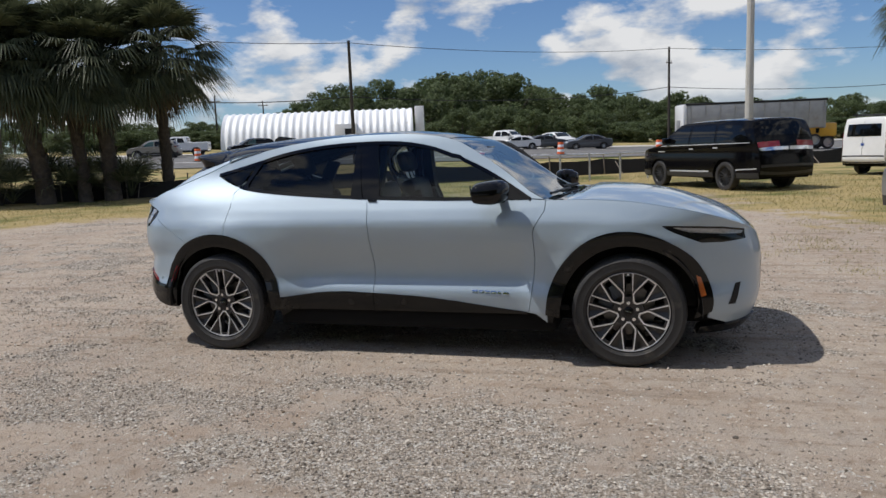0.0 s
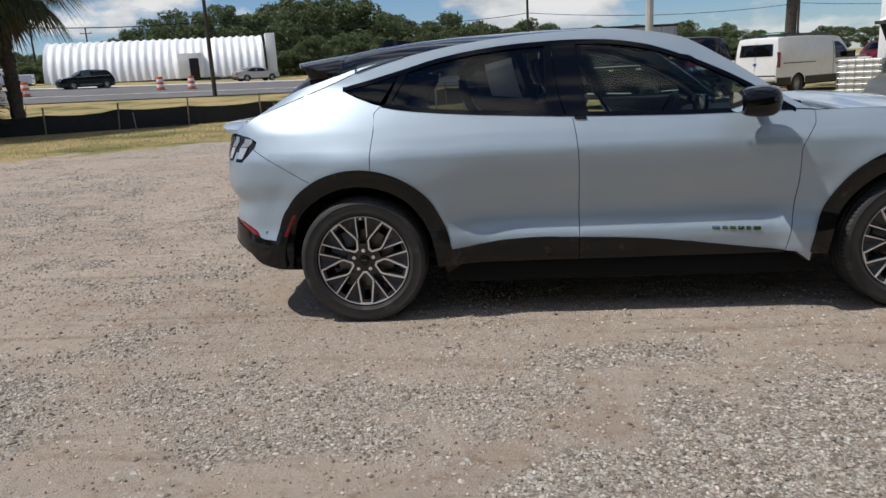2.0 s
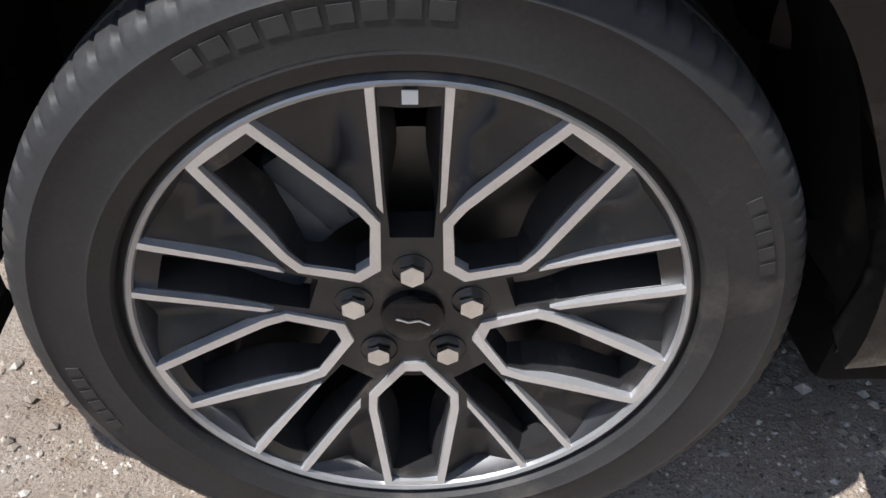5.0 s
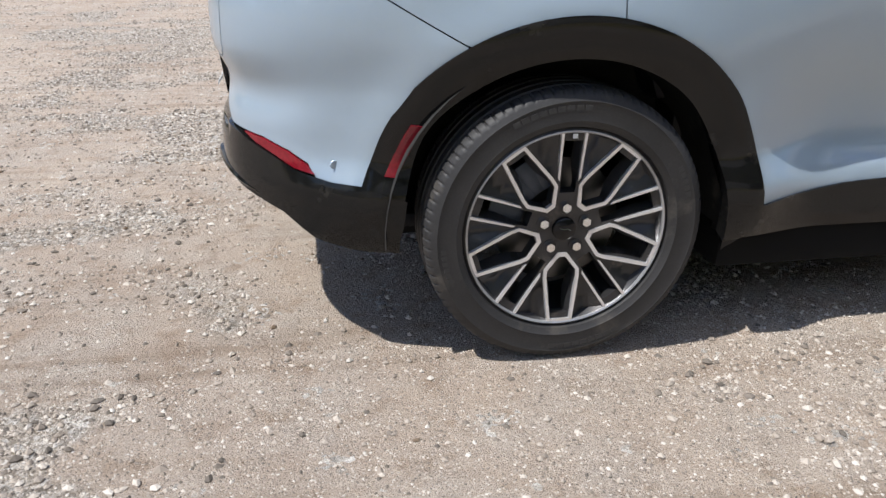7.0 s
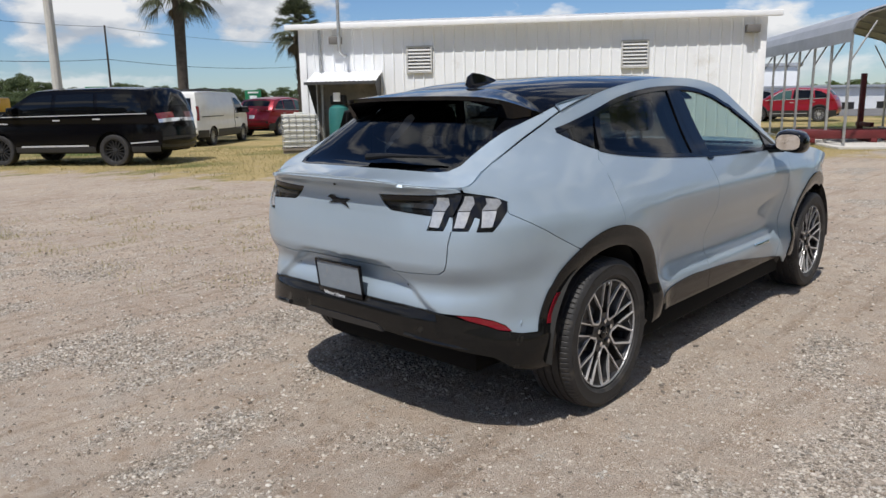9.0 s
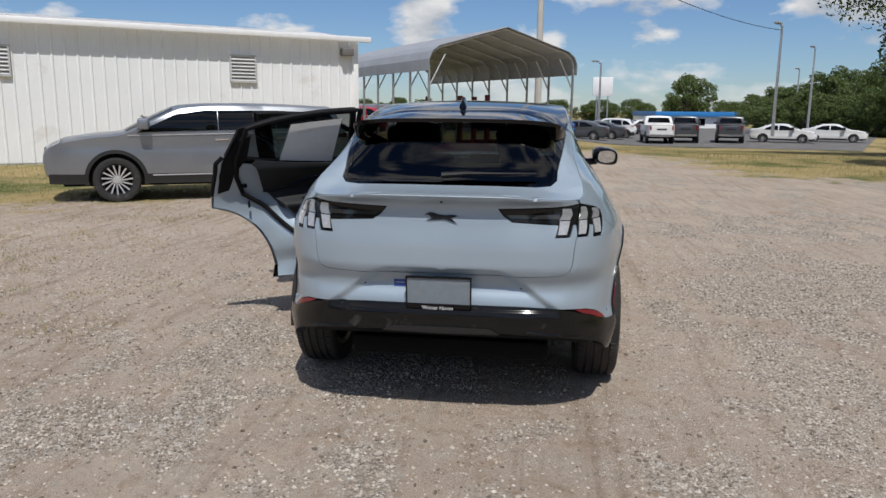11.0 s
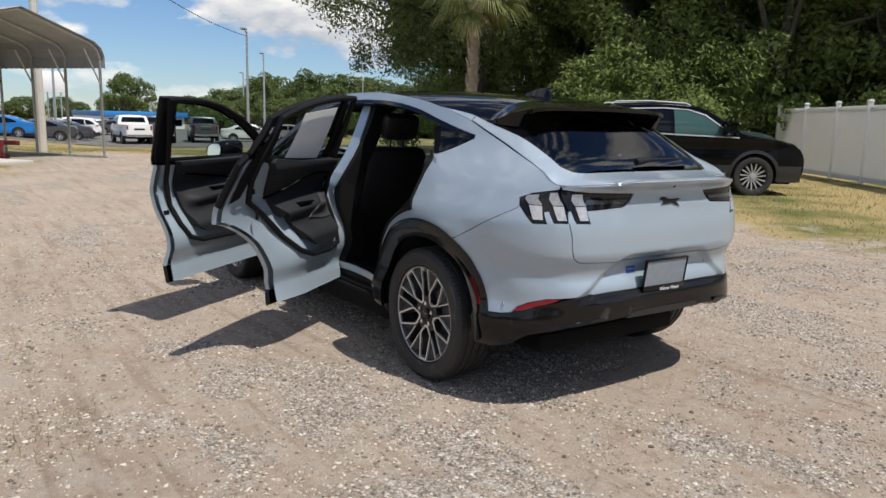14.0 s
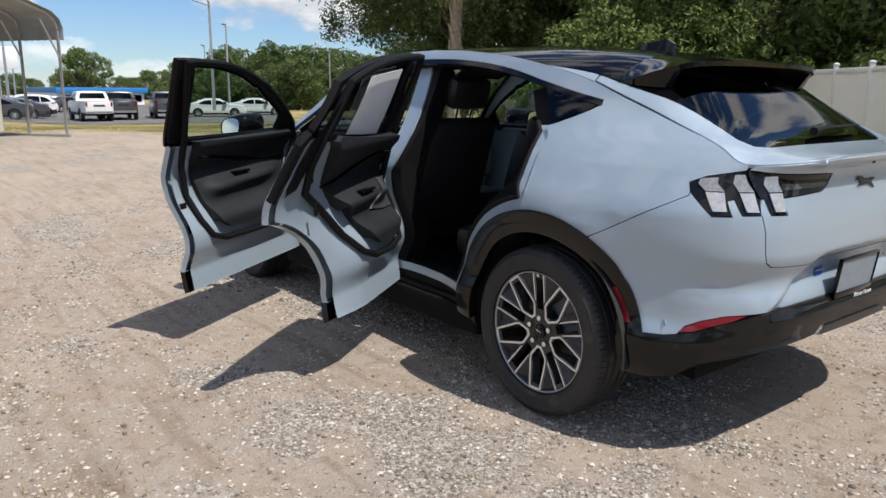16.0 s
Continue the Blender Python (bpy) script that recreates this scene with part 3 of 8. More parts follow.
# lamps at the tail
LAMP_GREY = material("grey_lamp_fold", (.30, .305, .31), .15, .2, coat=1.0, vary=.2, scale=70)
def lamps(side):
    for pts, nm in ((LAMP_OUT, "tail_lamp"), (LAMP_IN, "tail_lamp")):
        m = patch(pts, flank, .025, gap=.001, deep=.012, lift=-.003)
        ob = skin(nm, m if side > 0 else mirror(m), LAMP_DARK, car, "smoked tail lamp with clear slanted bars")
        # each bar leans below and folds back above
        bars = ([([(-2.251, .955), (-2.205, .955), (-2.168, 1.018), (-2.231, 1.018)], [(-2.232, 1.022), (-2.168, 1.022), (-2.137, 1.046), (-2.140, 1.063), (-2.198, 1.069), (-2.202, 1.048)]),
                 ([(-2.3605, .955), (-2.3185, .955), (-2.281, 1.018), (-2.331, 1.018)], [(-2.331, 1.022), (-2.279, 1.022), (-2.253, 1.050), (-2.248, 1.079), (-2.281, 1.081), (-2.305, 1.048)])]
                if pts is LAMP_OUT else [([(-2.466, .955), (-2.4235, .955), (-2.386, 1.018), (-2.438, 1.018)], [(-2.440, 1.022), (-2.384, 1.022), (-2.358, 1.048), (-2.353, 1.075), (-2.403, 1.076), (-2.414, 1.050)])])
        for low, high in bars:
            mb = patch(low, flank, .02, deep=.006, lift=.004)
            skin("light_bar", mb if side > 0 else mirror(mb), LAMP_CLEAR, ob)
            mc = patch(high, flank, .02, deep=.005, lift=.002)
            skin("light_fold", mc if side > 0 else mirror(mc), LAMP_GREY, ob)
        if pts is LAMP_IN:
            mb = patch([(-2.43, 1.050), (-2.69, 1.045), (-2.675, 1.030), (-2.43, 1.028)], flank, .03, deep=.004, lift=.002)
            skin("light_strip", mb if side > 0 else mirror(mb), material("smoked_strip", (.03, .03, .032), .15, coat=1.0) if side > 0 else bpy.data.materials["smoked_strip"], ob)


lamps(1)
lamps(-1)

# black lower parts
low_rear = ([(-1.864, .453), (-1.966, .489), (-2.04, .4925), (-2.084, .501), (-2.152, .513), (-2.22, .536), (-2.30, .557), (-2.36, .575), (-2.45, .590), (-2.63, .598), (SC, .598), (SC, .470), (-2.70, .468), (-2.52, .458), (-2.40, .446), (-2.20, .402), (-2.16, .382), (-2.10, .347), (-2.0, .320), (-1.905, .318), (-1.878, .39), (-1.866, .449)])
skin("lower_bumper", both(patch(low_rear, flank, .03, deep=.05, lift=.010)), CLAD, car, "gloss black lower rear bumper")
for k in (1, -1):  # glossy ridge and the plate between
    bm = bmesh.new()
    rz = curve([(-2.75, .478), (-2.62, .478), (-2.50, .468), (-2.30, .438), (-2.12, .396), (-2.0, .368)])
    ss = np.linspace(-2.60, -2.02, 40)
    q = flank(ss, np.array([float(rz(x)) for x in ss]))
    q[:, 0] -= np.linspace(.011, -.012, len(ss))
    q[:, 1] = np.abs(q[:, 1]) * k
    tube(bm, q, .011, 8)
    part("bumper_ridge", bm, CLAD, car)
skin("diffuser_plate", both(patch([(SC, .492), (tail(.24), .490), (tail(.28), .464), (SC, .460)], flank, .03, deep=.02, lift=.018)), material("grey_skid_plate", (.016, .016, .017), .3), car)
skid = [(SC, .475), (-2.75, .475), (-2.45, .46), (-2.30, .44), (-2.28, .42), (-2.45, .435), (SC, .440)]
skin("bumper_lip", both(patch(skid, flank, .03, deep=.03, lift=-.045)), UNDER, car)


def inner_edge(hub):
    """The inner edge of the arch trim; behind the rear wheel it comes closer to the tyre."""
    if hub > 0:
        return arch(hub, .432, 186, -6, 44)
    low = [arch(hub, .388 + .044 * float(smooth(-a, -164, -130)), a, a, 1)[0] for a in np.linspace(167.5, 132, 10)]
    return low + arch(hub, .432, 129, -6, 36)


for k in (1, -1):
    m = patch([(-2.086, .506), (-2.110, .528), (-2.172, .553), (-2.268, .574), (-2.345, .580), (-2.30, .560), (-2.22, .539), (-2.152, .516)], flank, .03, deep=.012, lift=.004)
    skin("reflector", m if k > 0 else mirror(m), LAMP_RED, car)
    for hub in (-BASE, BASE):
        rear = [(-1.912, .658), (-1.944, .556), (-1.969, .487), (-1.868, .450)] if hub < 0 else []
        ring = arch(hub, .524, -3 if hub < 0 else 0, 183 if hub > 0 else 136, 44) + rear + inner_edge(hub)
        m = patch(ring, flank, .03, deep=.05, lift=.007)
        cl = skin("arch_cladding", m if k > 0 else mirror(m), CLAD, car)
        if hub < 0:
            mk = patch([(-1.864, .640), (-1.833, .636), (-1.889, .510), (-1.916, .514)], flank, .02, deep=.008, lift=.010)
            skin("side_marker", mk if k > 0 else mirror(mk), LAMP_RED, cl)
        else:
            mk = patch([(1.905, .600), (1.935, .585), (1.972, .470), (1.940, .460)], flank, .02, deep=.008, lift=.010)
            skin("side_marker", mk if k > 0 else mirror(mk), LAMP_AMBER, cl)
    bm = bmesh.new()
    o = flank(np.array([-2.032]), np.array([.534]))[0]
    r = bmesh.ops.create_cone(bm, cap_ends=True, segments=20, radius1=.011, radius2=.010, depth=.003)
    bmesh.ops.transform(bm, matrix=Matrix.Translation((o[0] - .001, k * (o[1] + .002), o[2])) @ Euler((radians(90), 0, radians(-22 * k))).to_matrix().to_4x4(), verts=r["verts"])
    part("parking_sensor", bm, PAINT, car)
    # head lamp: dark housing with a clear lens band
    m = patch(LIGHT_R, flank, .03, deep=.02, lift=-.004)
    hl = skin("head_lamp", m if k > 0 else mirror(m), LAMP_DARK, car, "smoked head lamp")
    m = patch([(1.78, .905), (2.12, .885), (2.28, .862), (2.26, .845), (2.08, .855), (1.90, .87)], flank, .03, deep=.004, lift=.001)
    skin("lens_band", m if k > 0 else mirror(m), LAMP_GREY, hl)
    m = patch([(2.13, .40), (2.17, .53), (2.21, .535), (2.18, .40)], flank, .03, deep=.004, lift=.004)
    skin("air_intake", m if k > 0 else mirror(m), PLASTIC, car)
    m = patch([(1.99, .26), (2.3, .28), (2.5, .30), (2.5, .25), (2.3, .22), (2.0, .21)], flank, .03, deep=.05, lift=.01)
    skin("front_lip", m if k > 0 else mirror(m), CLAD, car)
m = patch([(SN, .70), (2.72, .72), (2.60, .64), (2.62, .40), (SN, .38)], flank, .04, deep=.01, lift=.004)
skin("front_grille_panel", both(m), GLOSS_BLACK, car)

# hidden dark shell behind the seams, with wheel wells
inner = ([(float(s), float(rail_z(s)) - .012) for s in np.linspace(-1.56, SC, 30)] + [(SC, .50), (-2.4, .48), (-2.2, .44), (-1.98, .40)] + arch(-BASE, .45, 174, 10, 30) + [(-1.02, .5), (-1.40, .9), (-1.45, 1.2)])
m = patch(inner, lambda a, b: flank(a, b), .07, lift=-.022)
skin("inner_shell", both(m), UNDER, car)
for k in (1, -1):
    for hub in (-BASE, BASE):
        bm = bmesh.new()
        prev = None
        for a in np.linspace(-4, 184, 30):
            x, z = hub + .455 * math.cos(radians(a)), HUB_Z + .455 * math.sin(radians(a))
            q = (bm.verts.new((x, k * .90, z)), bm.verts.new((x, k * .52, z)), bm.verts.new((hub, k * .52, HUB_Z)))
            if prev:
                bm.faces.new((prev[0], prev[1], q[1], q[0]))
                bm.faces.new((prev[1], q[2], q[1]))
            prev = q
        part("wheel_well", bm, WELL, car)
for k in (1, -1):  # liners between wheel and bumper
    bm = bmesh.new()
    box(bm, -1.955, -1.925, k * .50, k * .76, .37, .50, .01)
    part("wheel_liner", bm, WELL, car)
bm = bmesh.new()
box(bm, -2.02, 2.10, -.53, .53, .22, .32, .02)
box(bm, -1.03, 1.02, -.84, .84, .20, .33, .02)
part("underbody", bm, UNDER, car)

# sills
for k in (1, -1):
    rk = line(lambda x: 0 * x + .345, -1.03, 1.02, 12) + line(lambda x: 0 * x + .235, 1.02, -1.03, 12)
    m = patch(rk, flank, .05, deep=.06, lift=-.045)
    skin("sill", m if k > 0 else mirror(m), PLASTIC, car)


def door(front, k, parent):
    """A side door in its closed place: outer skin, black lower strip, window frame, glass, seal and lining."""
    ob = empty("front_door" if front else "rear_door")
    ob.parent = parent
    x_belt = (-.300, .80) if front else (-1.322, -.300)
    if front:
        shape = FD_SEAM + [(.848, .335)] + line(SILL, .845, -.272, 18) + B_SEAM + line(DLO_B, -.300, .82, 14, -.004)[1:]
        strip = line(SILL, .845, -.272, 18, .006) + line(lambda x: 0 * x + .325, -.272, .845, 12)
        edge = [(.79, 1.103)] + line(DLO_T, .76, -.385, 28, .008) + [(-.302, 1.120)] + line(DLO_B, -.298, .78, 14)
        hole = line(lambda x: DLO_T(x) - .020, .62, -.265, 24) + [(-.230, 1.24), (-.214, 1.140)] + line(DLO_B, -.21, .62, 14, .018)
        shape = [p for p in shape]
    else:
        shape = (B_SEAM[::-1] + [(-.272, .45)] + line(SILL, -.272, -.985, 14) + arch(-BASE, .512, 8, 80.6, 18) + RD_SEAM + line(DLO_B, -1.322, -.300, 14, -.004)[1:])
        strip = line(SILL, -.272, -.985, 14, .006) + line(lambda x: 0 * x + .325, -1.02, -.272, 10)
        edge = [(-.306, 1.120)] + line(DLO_T, -.391, -1.215, 24, .008) + [(-1.30, 1.225)] + line(DLO_B, -1.30, -.33, 14)
        hole = line(lambda x: DLO_T(x) - .020, -.430, -1.175, 22) + [(-1.265, 1.245)] + line(DLO_B, -1.255, -.43, 14, .018)

    def side(m):
        return m if k > 0 else mirror(m)
    skin("door_skin", side(patch(shape, flank, .035, gap=.002, deep=.03)), PAINT, ob)
    skin("lower_strip", side(patch(strip, flank, .035, gap=.002, deep=.03, lift=.006)), CLAD, ob)
    skin("window_frame", side(patch(edge, flank, .03, holes=[hole], deep=.012, lift=-.002)), GLOSS_BLACK, ob)
    gl = skin("door_window", side(patch(shrink(dense(hole, .03), -.004), flank, .05, lift=-.010)), GLASS_FRONT if front else GLASS_MID, ob)
    # belt strip
    belt = line(DLO_B, x_belt[0], x_belt[1], 16, .006) + line(DLO_B, x_belt[1], x_belt[0], 16, -.006)
    skin("belt_strip", side(patch(belt, flank, .04, deep=.006, lift=.004)), GLOSS_BLACK, ob)
    if k > 0:
        # the inside of an open door
        def into(d):
            def f(a, b):
                p = flank(a, b).copy()
                p[..., 1] -= d(a, b) if callable(d) else d
                return p
            return f
        if front:
            shape = FD_SEAM[:-1] + [(.846, .330), (-.272, .330)] + B_SEAM + line(DLO_B, -.300, .82, 14, -.004)[1:]
        else:
            shape = B_SEAM[::-1] + [(-.272, .330), (-1.00, .330)] + arch(-BASE, .512, 8, 80.6, 18) + RD_SEAM + line(DLO_B, -1.322, -.300, 14, -.004)[1:]
        full = dense(shape, .03)
        ins = shrink(full, .012)
        lip = patch(ins, into(.055), .028, flip=-1)
        skin("inner_panel", lip, PAINT, ob)
        if not front:
            m = patch([(-1.235, 1.32), (-1.315, 1.205), (-1.372, 1.10), (-1.378, .97), (-1.30, .99), (-1.27, 1.10), (-1.16, 1.20), (-1.14, 1.36)], into(.066), .02, flip=-1)
            skin("frame_corner", m, SEAL, ob)
            bm = bmesh.new()
            q = np.array(RD_SEAM[1:])
            q = flank(q[:, 0] + .008, q[:, 1]) - np.array([0, .022, 0])
            tube(bm, q, .019, 8)
            part("edge_seal", bm, SEAL, ob)
        rim = shrink(dense(edge, .03), .002)
        skin("inner_frame", patch(rim, into(.035), .04, holes=[hole], flip=-1, deep=.03), SEAL, ob)
        # rubber seal round the opening
        if front:
            loop = [(.80, 1.06), (.83, .90), (.815, .76), (.75, .63), (.62, .575), (.30, .570), (.0, .580), (-.11, .615), (-.165, .71), (-.190, .84), (-.21, 1.0), (-.255, 1.15)] + line(lambda x: DLO_T(x) - .006, -.335, .70, 18)
            trim = [(.72, 1.075), (.76, .95), (.745, .81), (.68, .69), (.56, .635), (.30, .625), (.03, .635), (-.055, .685), (-.095, .80), (-.125, .94), (-.17, 1.12)] + line(DLO_B, -.15, .66, 12, .006)
        else:
            loop = [(-.36, 1.10), (-.33, .90), (-.325, .72), (-.37, .60), (-.50, .572), (-.70, .580), (-.82, .625), (-.93, .725), (-1.05, .865), (-1.20, .96), (-1.255, 1.08), (-1.23, 1.20)] + line(lambda x: DLO_T(x) - .006, -1.17, -.36, 14)
            trim = [(-.40, 1.10), (-.385, .92), (-.39, .74), (-.44, .645), (-.55, .622), (-.67, .632), (-.765, .685), (-.85, .79), (-.96, .905), (-1.06, .98), (-1.11, 1.09), (-1.13, 1.165)] + line(DLO_B, -1.10, -.42, 10, .006)
        bm = bmesh.new()
        pts = into(.066)(np.array(loop)[:, 0], np.array(loop)[:, 1])
        pts = dense([tuple(q) for q in pts], .05)
        tube(bm, list(pts) + [pts[0]], .017, 8, cap=False)
        part("door_seal", bm, SEAL, ob)
        tr = dense(trim, .03)
        mid = tr.mean(0)

        def bulge(a, b):
            """Depth of the lining: a soft upper roll, a hollow with an arm rest, a map pocket."""
            d = .085 + .035 * np.exp(-((b - (1.09 if front else 1.12)) / .055) ** 2)
            rest = .885 + .05 * (a - (.2 if front else -.75))
            d = d + .060 * np.exp(-((b - rest + .02) / .045) ** 2) * smooth(a, *((-.12, .05) if front else (-1.10, -.9))) * (1 - smooth(a, *((.45, .72) if front else (-.52, -.40))))
            d = d - .022 * np.exp(-((b - (rest + .10)) / .05) ** 2)
            d = d + .030 * np.exp(-((b - .70) / .05) ** 2)
            return d
        skin("door_lining", patch(trim, into(bulge), .022, flip=-1, deep=.06), LINING, ob, "dark grey moulded door lining")
        # wavy trim line, switches, grille, pull
        xs = np.linspace(*((.70, -.12) if front else (-.42, -1.06)), 18)
        zz = (1.0 - .045 * np.cos((xs - xs[0]) / (xs[-1] - xs[0]) * 2.6)) if front else (1.055 - .06 * (xs - xs[0]) / (xs[-1] - xs[0]) + .03 * np.sin((xs - xs[0]) / (xs[-1] - xs[0]) * 5.0))
        q = into(bulge)(xs, zz)
        q[:, 1] -= .004
        bm = bmesh.new()
        tube(bm, q, .008, 8)
        part("trim_line", bm, GLOSS_BLACK, ob)
        gx, gz = ((.52, .66) if front else (-.48, .83))
        if not front:
            sp_ = [(-.41, .93), (-.41, .78), (-.52, .78), (-.66, .80), (-.60, .86), (-.52, .935)]
            skin("speaker_grille", patch(sp_, into(lambda a, b: bulge(a, b) + .012), .03, flip=-1, deep=.01), material("speaker_mesh", (.06, .06, .065), .5, .3, bump=.6, bump_scale=900, bump_dist=.001), ob)
        q0 = into(bulge)(np.array([.25 if front else -.72]), np.array([.915 if front else .90]))[0]
        bm = bmesh.new()
        box(bm, q0[0] - .07, q0[0] + .07, q0[1] - .035, q0[1] + .01, q0[2] - .006, q0[2] + .008, .004)
        part("window_switch", bm, GLOSS_BLACK, ob)
        lt = (-.225, .80) if front else (-1.19, 1.02)
        q0 = into(.058)(np.array([lt[0]]), np.array([lt[1]]))[0]
        bm = bmesh.new()
        box(bm, q0[0] - .03, q0[0] + .012, q0[1] - .01, q0[1] + .004, q0[2] - .018, q0[2] + .010, .003)
        part("latch", bm, SEAL, ob)
        bm = bmesh.new()
        box(bm, q0[0] + .01, q0[0] + .025, q0[1] - .008, q0[1] + .004, q0[2] - .16, q0[2] - .11, .003)
        part("striker_slot", bm, SEAL, ob)
        if not front:
            sheet = [(-.50, 1.455), (-.86, 1.425), (-.93, 1.175), (-.55, 1.150)]
            skin("paper_sheet", patch(sheet, into(.030), .05, flip=-1, deep=.002), PAPER, ob, "plain white paper sheet hung in the window")
    return ob


def mirror_unit(parent, k):
    """A door mirror: black shell, folding arm and glass."""
    bm = bmesh.new()
    bmesh.ops.create_uvsphere(bm, u_segments=28, v_segments=16, radius=1)
    for v in bm.verts:
        c = v.co
        x, y, z = (math.copysign(abs(t) ** .72, t) for t in c)
        v.co = Vector((.62 + .118 * x - .03 * y * k * k, k * (1.005 + .105 * y), 1.158 + .074 * z * (1 + .10 * x) - .012 * y))
        if v.co.x < .53:
            v.co.x = .53 + (v.co.x - .53) * .15
    shell = part("mirror_shell", bm, GLOSS_BLACK, parent, "gloss black door mirror")
    bm = bmesh.new()
    bmesh.ops.create_circle(bm, cap_ends=True, segments=24, radius=1)
    for v in bm.verts:
        x, y = (math.copysign(abs(t) ** .7, t) for t in (v.co.x, v.co.y))
        v.co = Vector((.505 + .012 * x + (.016 if k > 0 else -.006) * y, k * (1.012 + .070 * x), 1.158 + .050 * y))
    part("mirror_glass", bm, MIRROR, shell)
    bm = bmesh.new()
    tube(bm, [(.68, k * .80, 1.10), (.67, k * .87, 1.105), (.65, k * .94, 1.115)], [.035, .028, .032], 10)
    part("mirror_arm", bm, GLOSS_BLACK, shell)


doors = {}
for k in (1, -1):
    for front in (True, False):
        d = door(front, k, car)
        doors[(k, front)] = d
        if front:
            mirror_unit(d, k)
    m = patch(shrink(dense([(-1.33, 1.226)] + line(DLO_B, -1.36, -1.535, 8, .006)[1:] + line(DLO_T, -1.535, -1.22, 10, -.008), .03), .004), flank, .03, deep=.008, lift=-.004)
    skin("quarter_window", m if k > 0 else mirror(m), GLASS_DARK, car)
    m = patch([(.80, 1.10)] + line(DLO_T, .80, -1.545, 50, .006) + line(DLO_T, -1.545, .80, 50, -.018), flank, .03, deep=.012, lift=.002)
    skin("window_trim", m if k > 0 else mirror(m), GLOSS_BLACK, car)
for front, hinge, turn in ((True, (.865, .862), -58), (False, (-.285, .868), -55)):
    h = Vector((*hinge, .70))
    doors[(1, front)].matrix_basis = Matrix.Translation(h) @ Matrix.Rotation(radians(turn), 4, Vector((.075, 0, 1))) @ Matrix.Translation(-h)

# the door opening on the open side: jambs, pillar, sills
for pts, nm in (([(-.20, .36), (-.33, .36), (-.36, .60), (-.36, 1.0), (-.40, 1.15), (-.36, 1.50), (-.22, 1.51), (-.24, 1.15), (-.20, .95), (-.19, .6)], "centre_pillar"),
                ([(1.0, .36), (.80, .36), (.81, .8), (.82, 1.08), (.98, 1.09)], "front_jamb"),
                (line(lambda x: 0 * x + .36, -1.02, .90, 10) + line(lambda x: SILL(x) - .0, .80, -.97, 14), "door_sill"),
                ([(-.985, .42)] + arch(-BASE, .505, 8, 80, 14) + RD_SEAM[1:] + [(-1.20, 1.385), (-1.10, 1.36), (-1.20, 1.22), (-1.28, 1.10), (-1.26, .98), (-1.10, .86), (-.99, .72), (-.92, .58), (-.88, .44)], "rear_jamb")):
    f_in = lambda a, b: flank(a, b) - np.array([0, .075, 0])
    skin(nm, patch(pts, f_in, .04, deep=.10), SEAL, car)
    for kk in (-1,):
        m = patch(pts, lambda a, b: flank(a, b) - np.array([0, .085, 0]), .06, deep=.05)
        skin(nm, mirror(m), TRIM, car)
# painted edges of the openings
for pts in ([(-.20, .40), (-.285, .40), (-.292, .60), (-.292, .9), (-.325, 1.15), (-.300, 1.50), (-.22, 1.505), (-.245, 1.15), (-.205, .95), (-.195, .6)],
            line(SILL, -.97, .82, 14, -.048) + line(SILL, .82, -.97, 14, -.006),
            [(.95, .40), (.87, .40), (.885, .8), (.89, 1.07), (.96, 1.08)]):
    skin("jamb_edge", patch(pts, lambda a, b: flank(a, b) - np.array([0, .066, 0]), .04, deep=.03), PAINT, car)
flange = arch(-BASE, .511, 8, 80, 14) + RD_SEAM[1:] + [(q[0] + .060, q[1] + (.016 if i else .0)) for i, q in enumerate(RD_SEAM[:0:-1])] + arch(-BASE, .568, 78, 8, 14)
skin("jamb_flange", patch(flange, lambda a, b: flank(a, b) - np.array([0, .016, 0]), .03, deep=.05), PAINT, car)
bm = bmesh.new()
q = np.array([(q[0] + .068, q[1] + .01) for q in RD_SEAM[:0:-1]] + arch(-BASE, .578, 78, 14, 12))
q = flank(q[:, 0], q[:, 1]) - np.array([0, .022, 0])
tube(bm, q, .014, 8)
part("opening_seal", bm, SEAL, car)
bm = bmesh.new()
q = flank(np.linspace(-1.22, .78, 40), np.array([float(DLO_T(x)) for x in np.linspace(-1.22, .78, 40)])) - np.array([0, .05, .015])
tube(bm, q, .018, 8)
part("roof_seal", bm, SEAL, car)

# cabin
bm = bmesh.new()
box(bm, -2.0, 1.1, -.74, .74, .33, .37, .01)
box(bm, -2.25, -1.35, -.60, .60, .62, .66, .02)
part("cabin_floor", bm, TRIM, car)
m = patch(sym(rim_xy(-1.60, .25, 30, .96)), lambda a, b: top(a, b) - np.array([0, 0, .035]), .1, flip=1)
skin("headliner", m, material("dark_headliner", (.05, .05, .052), .9), car)


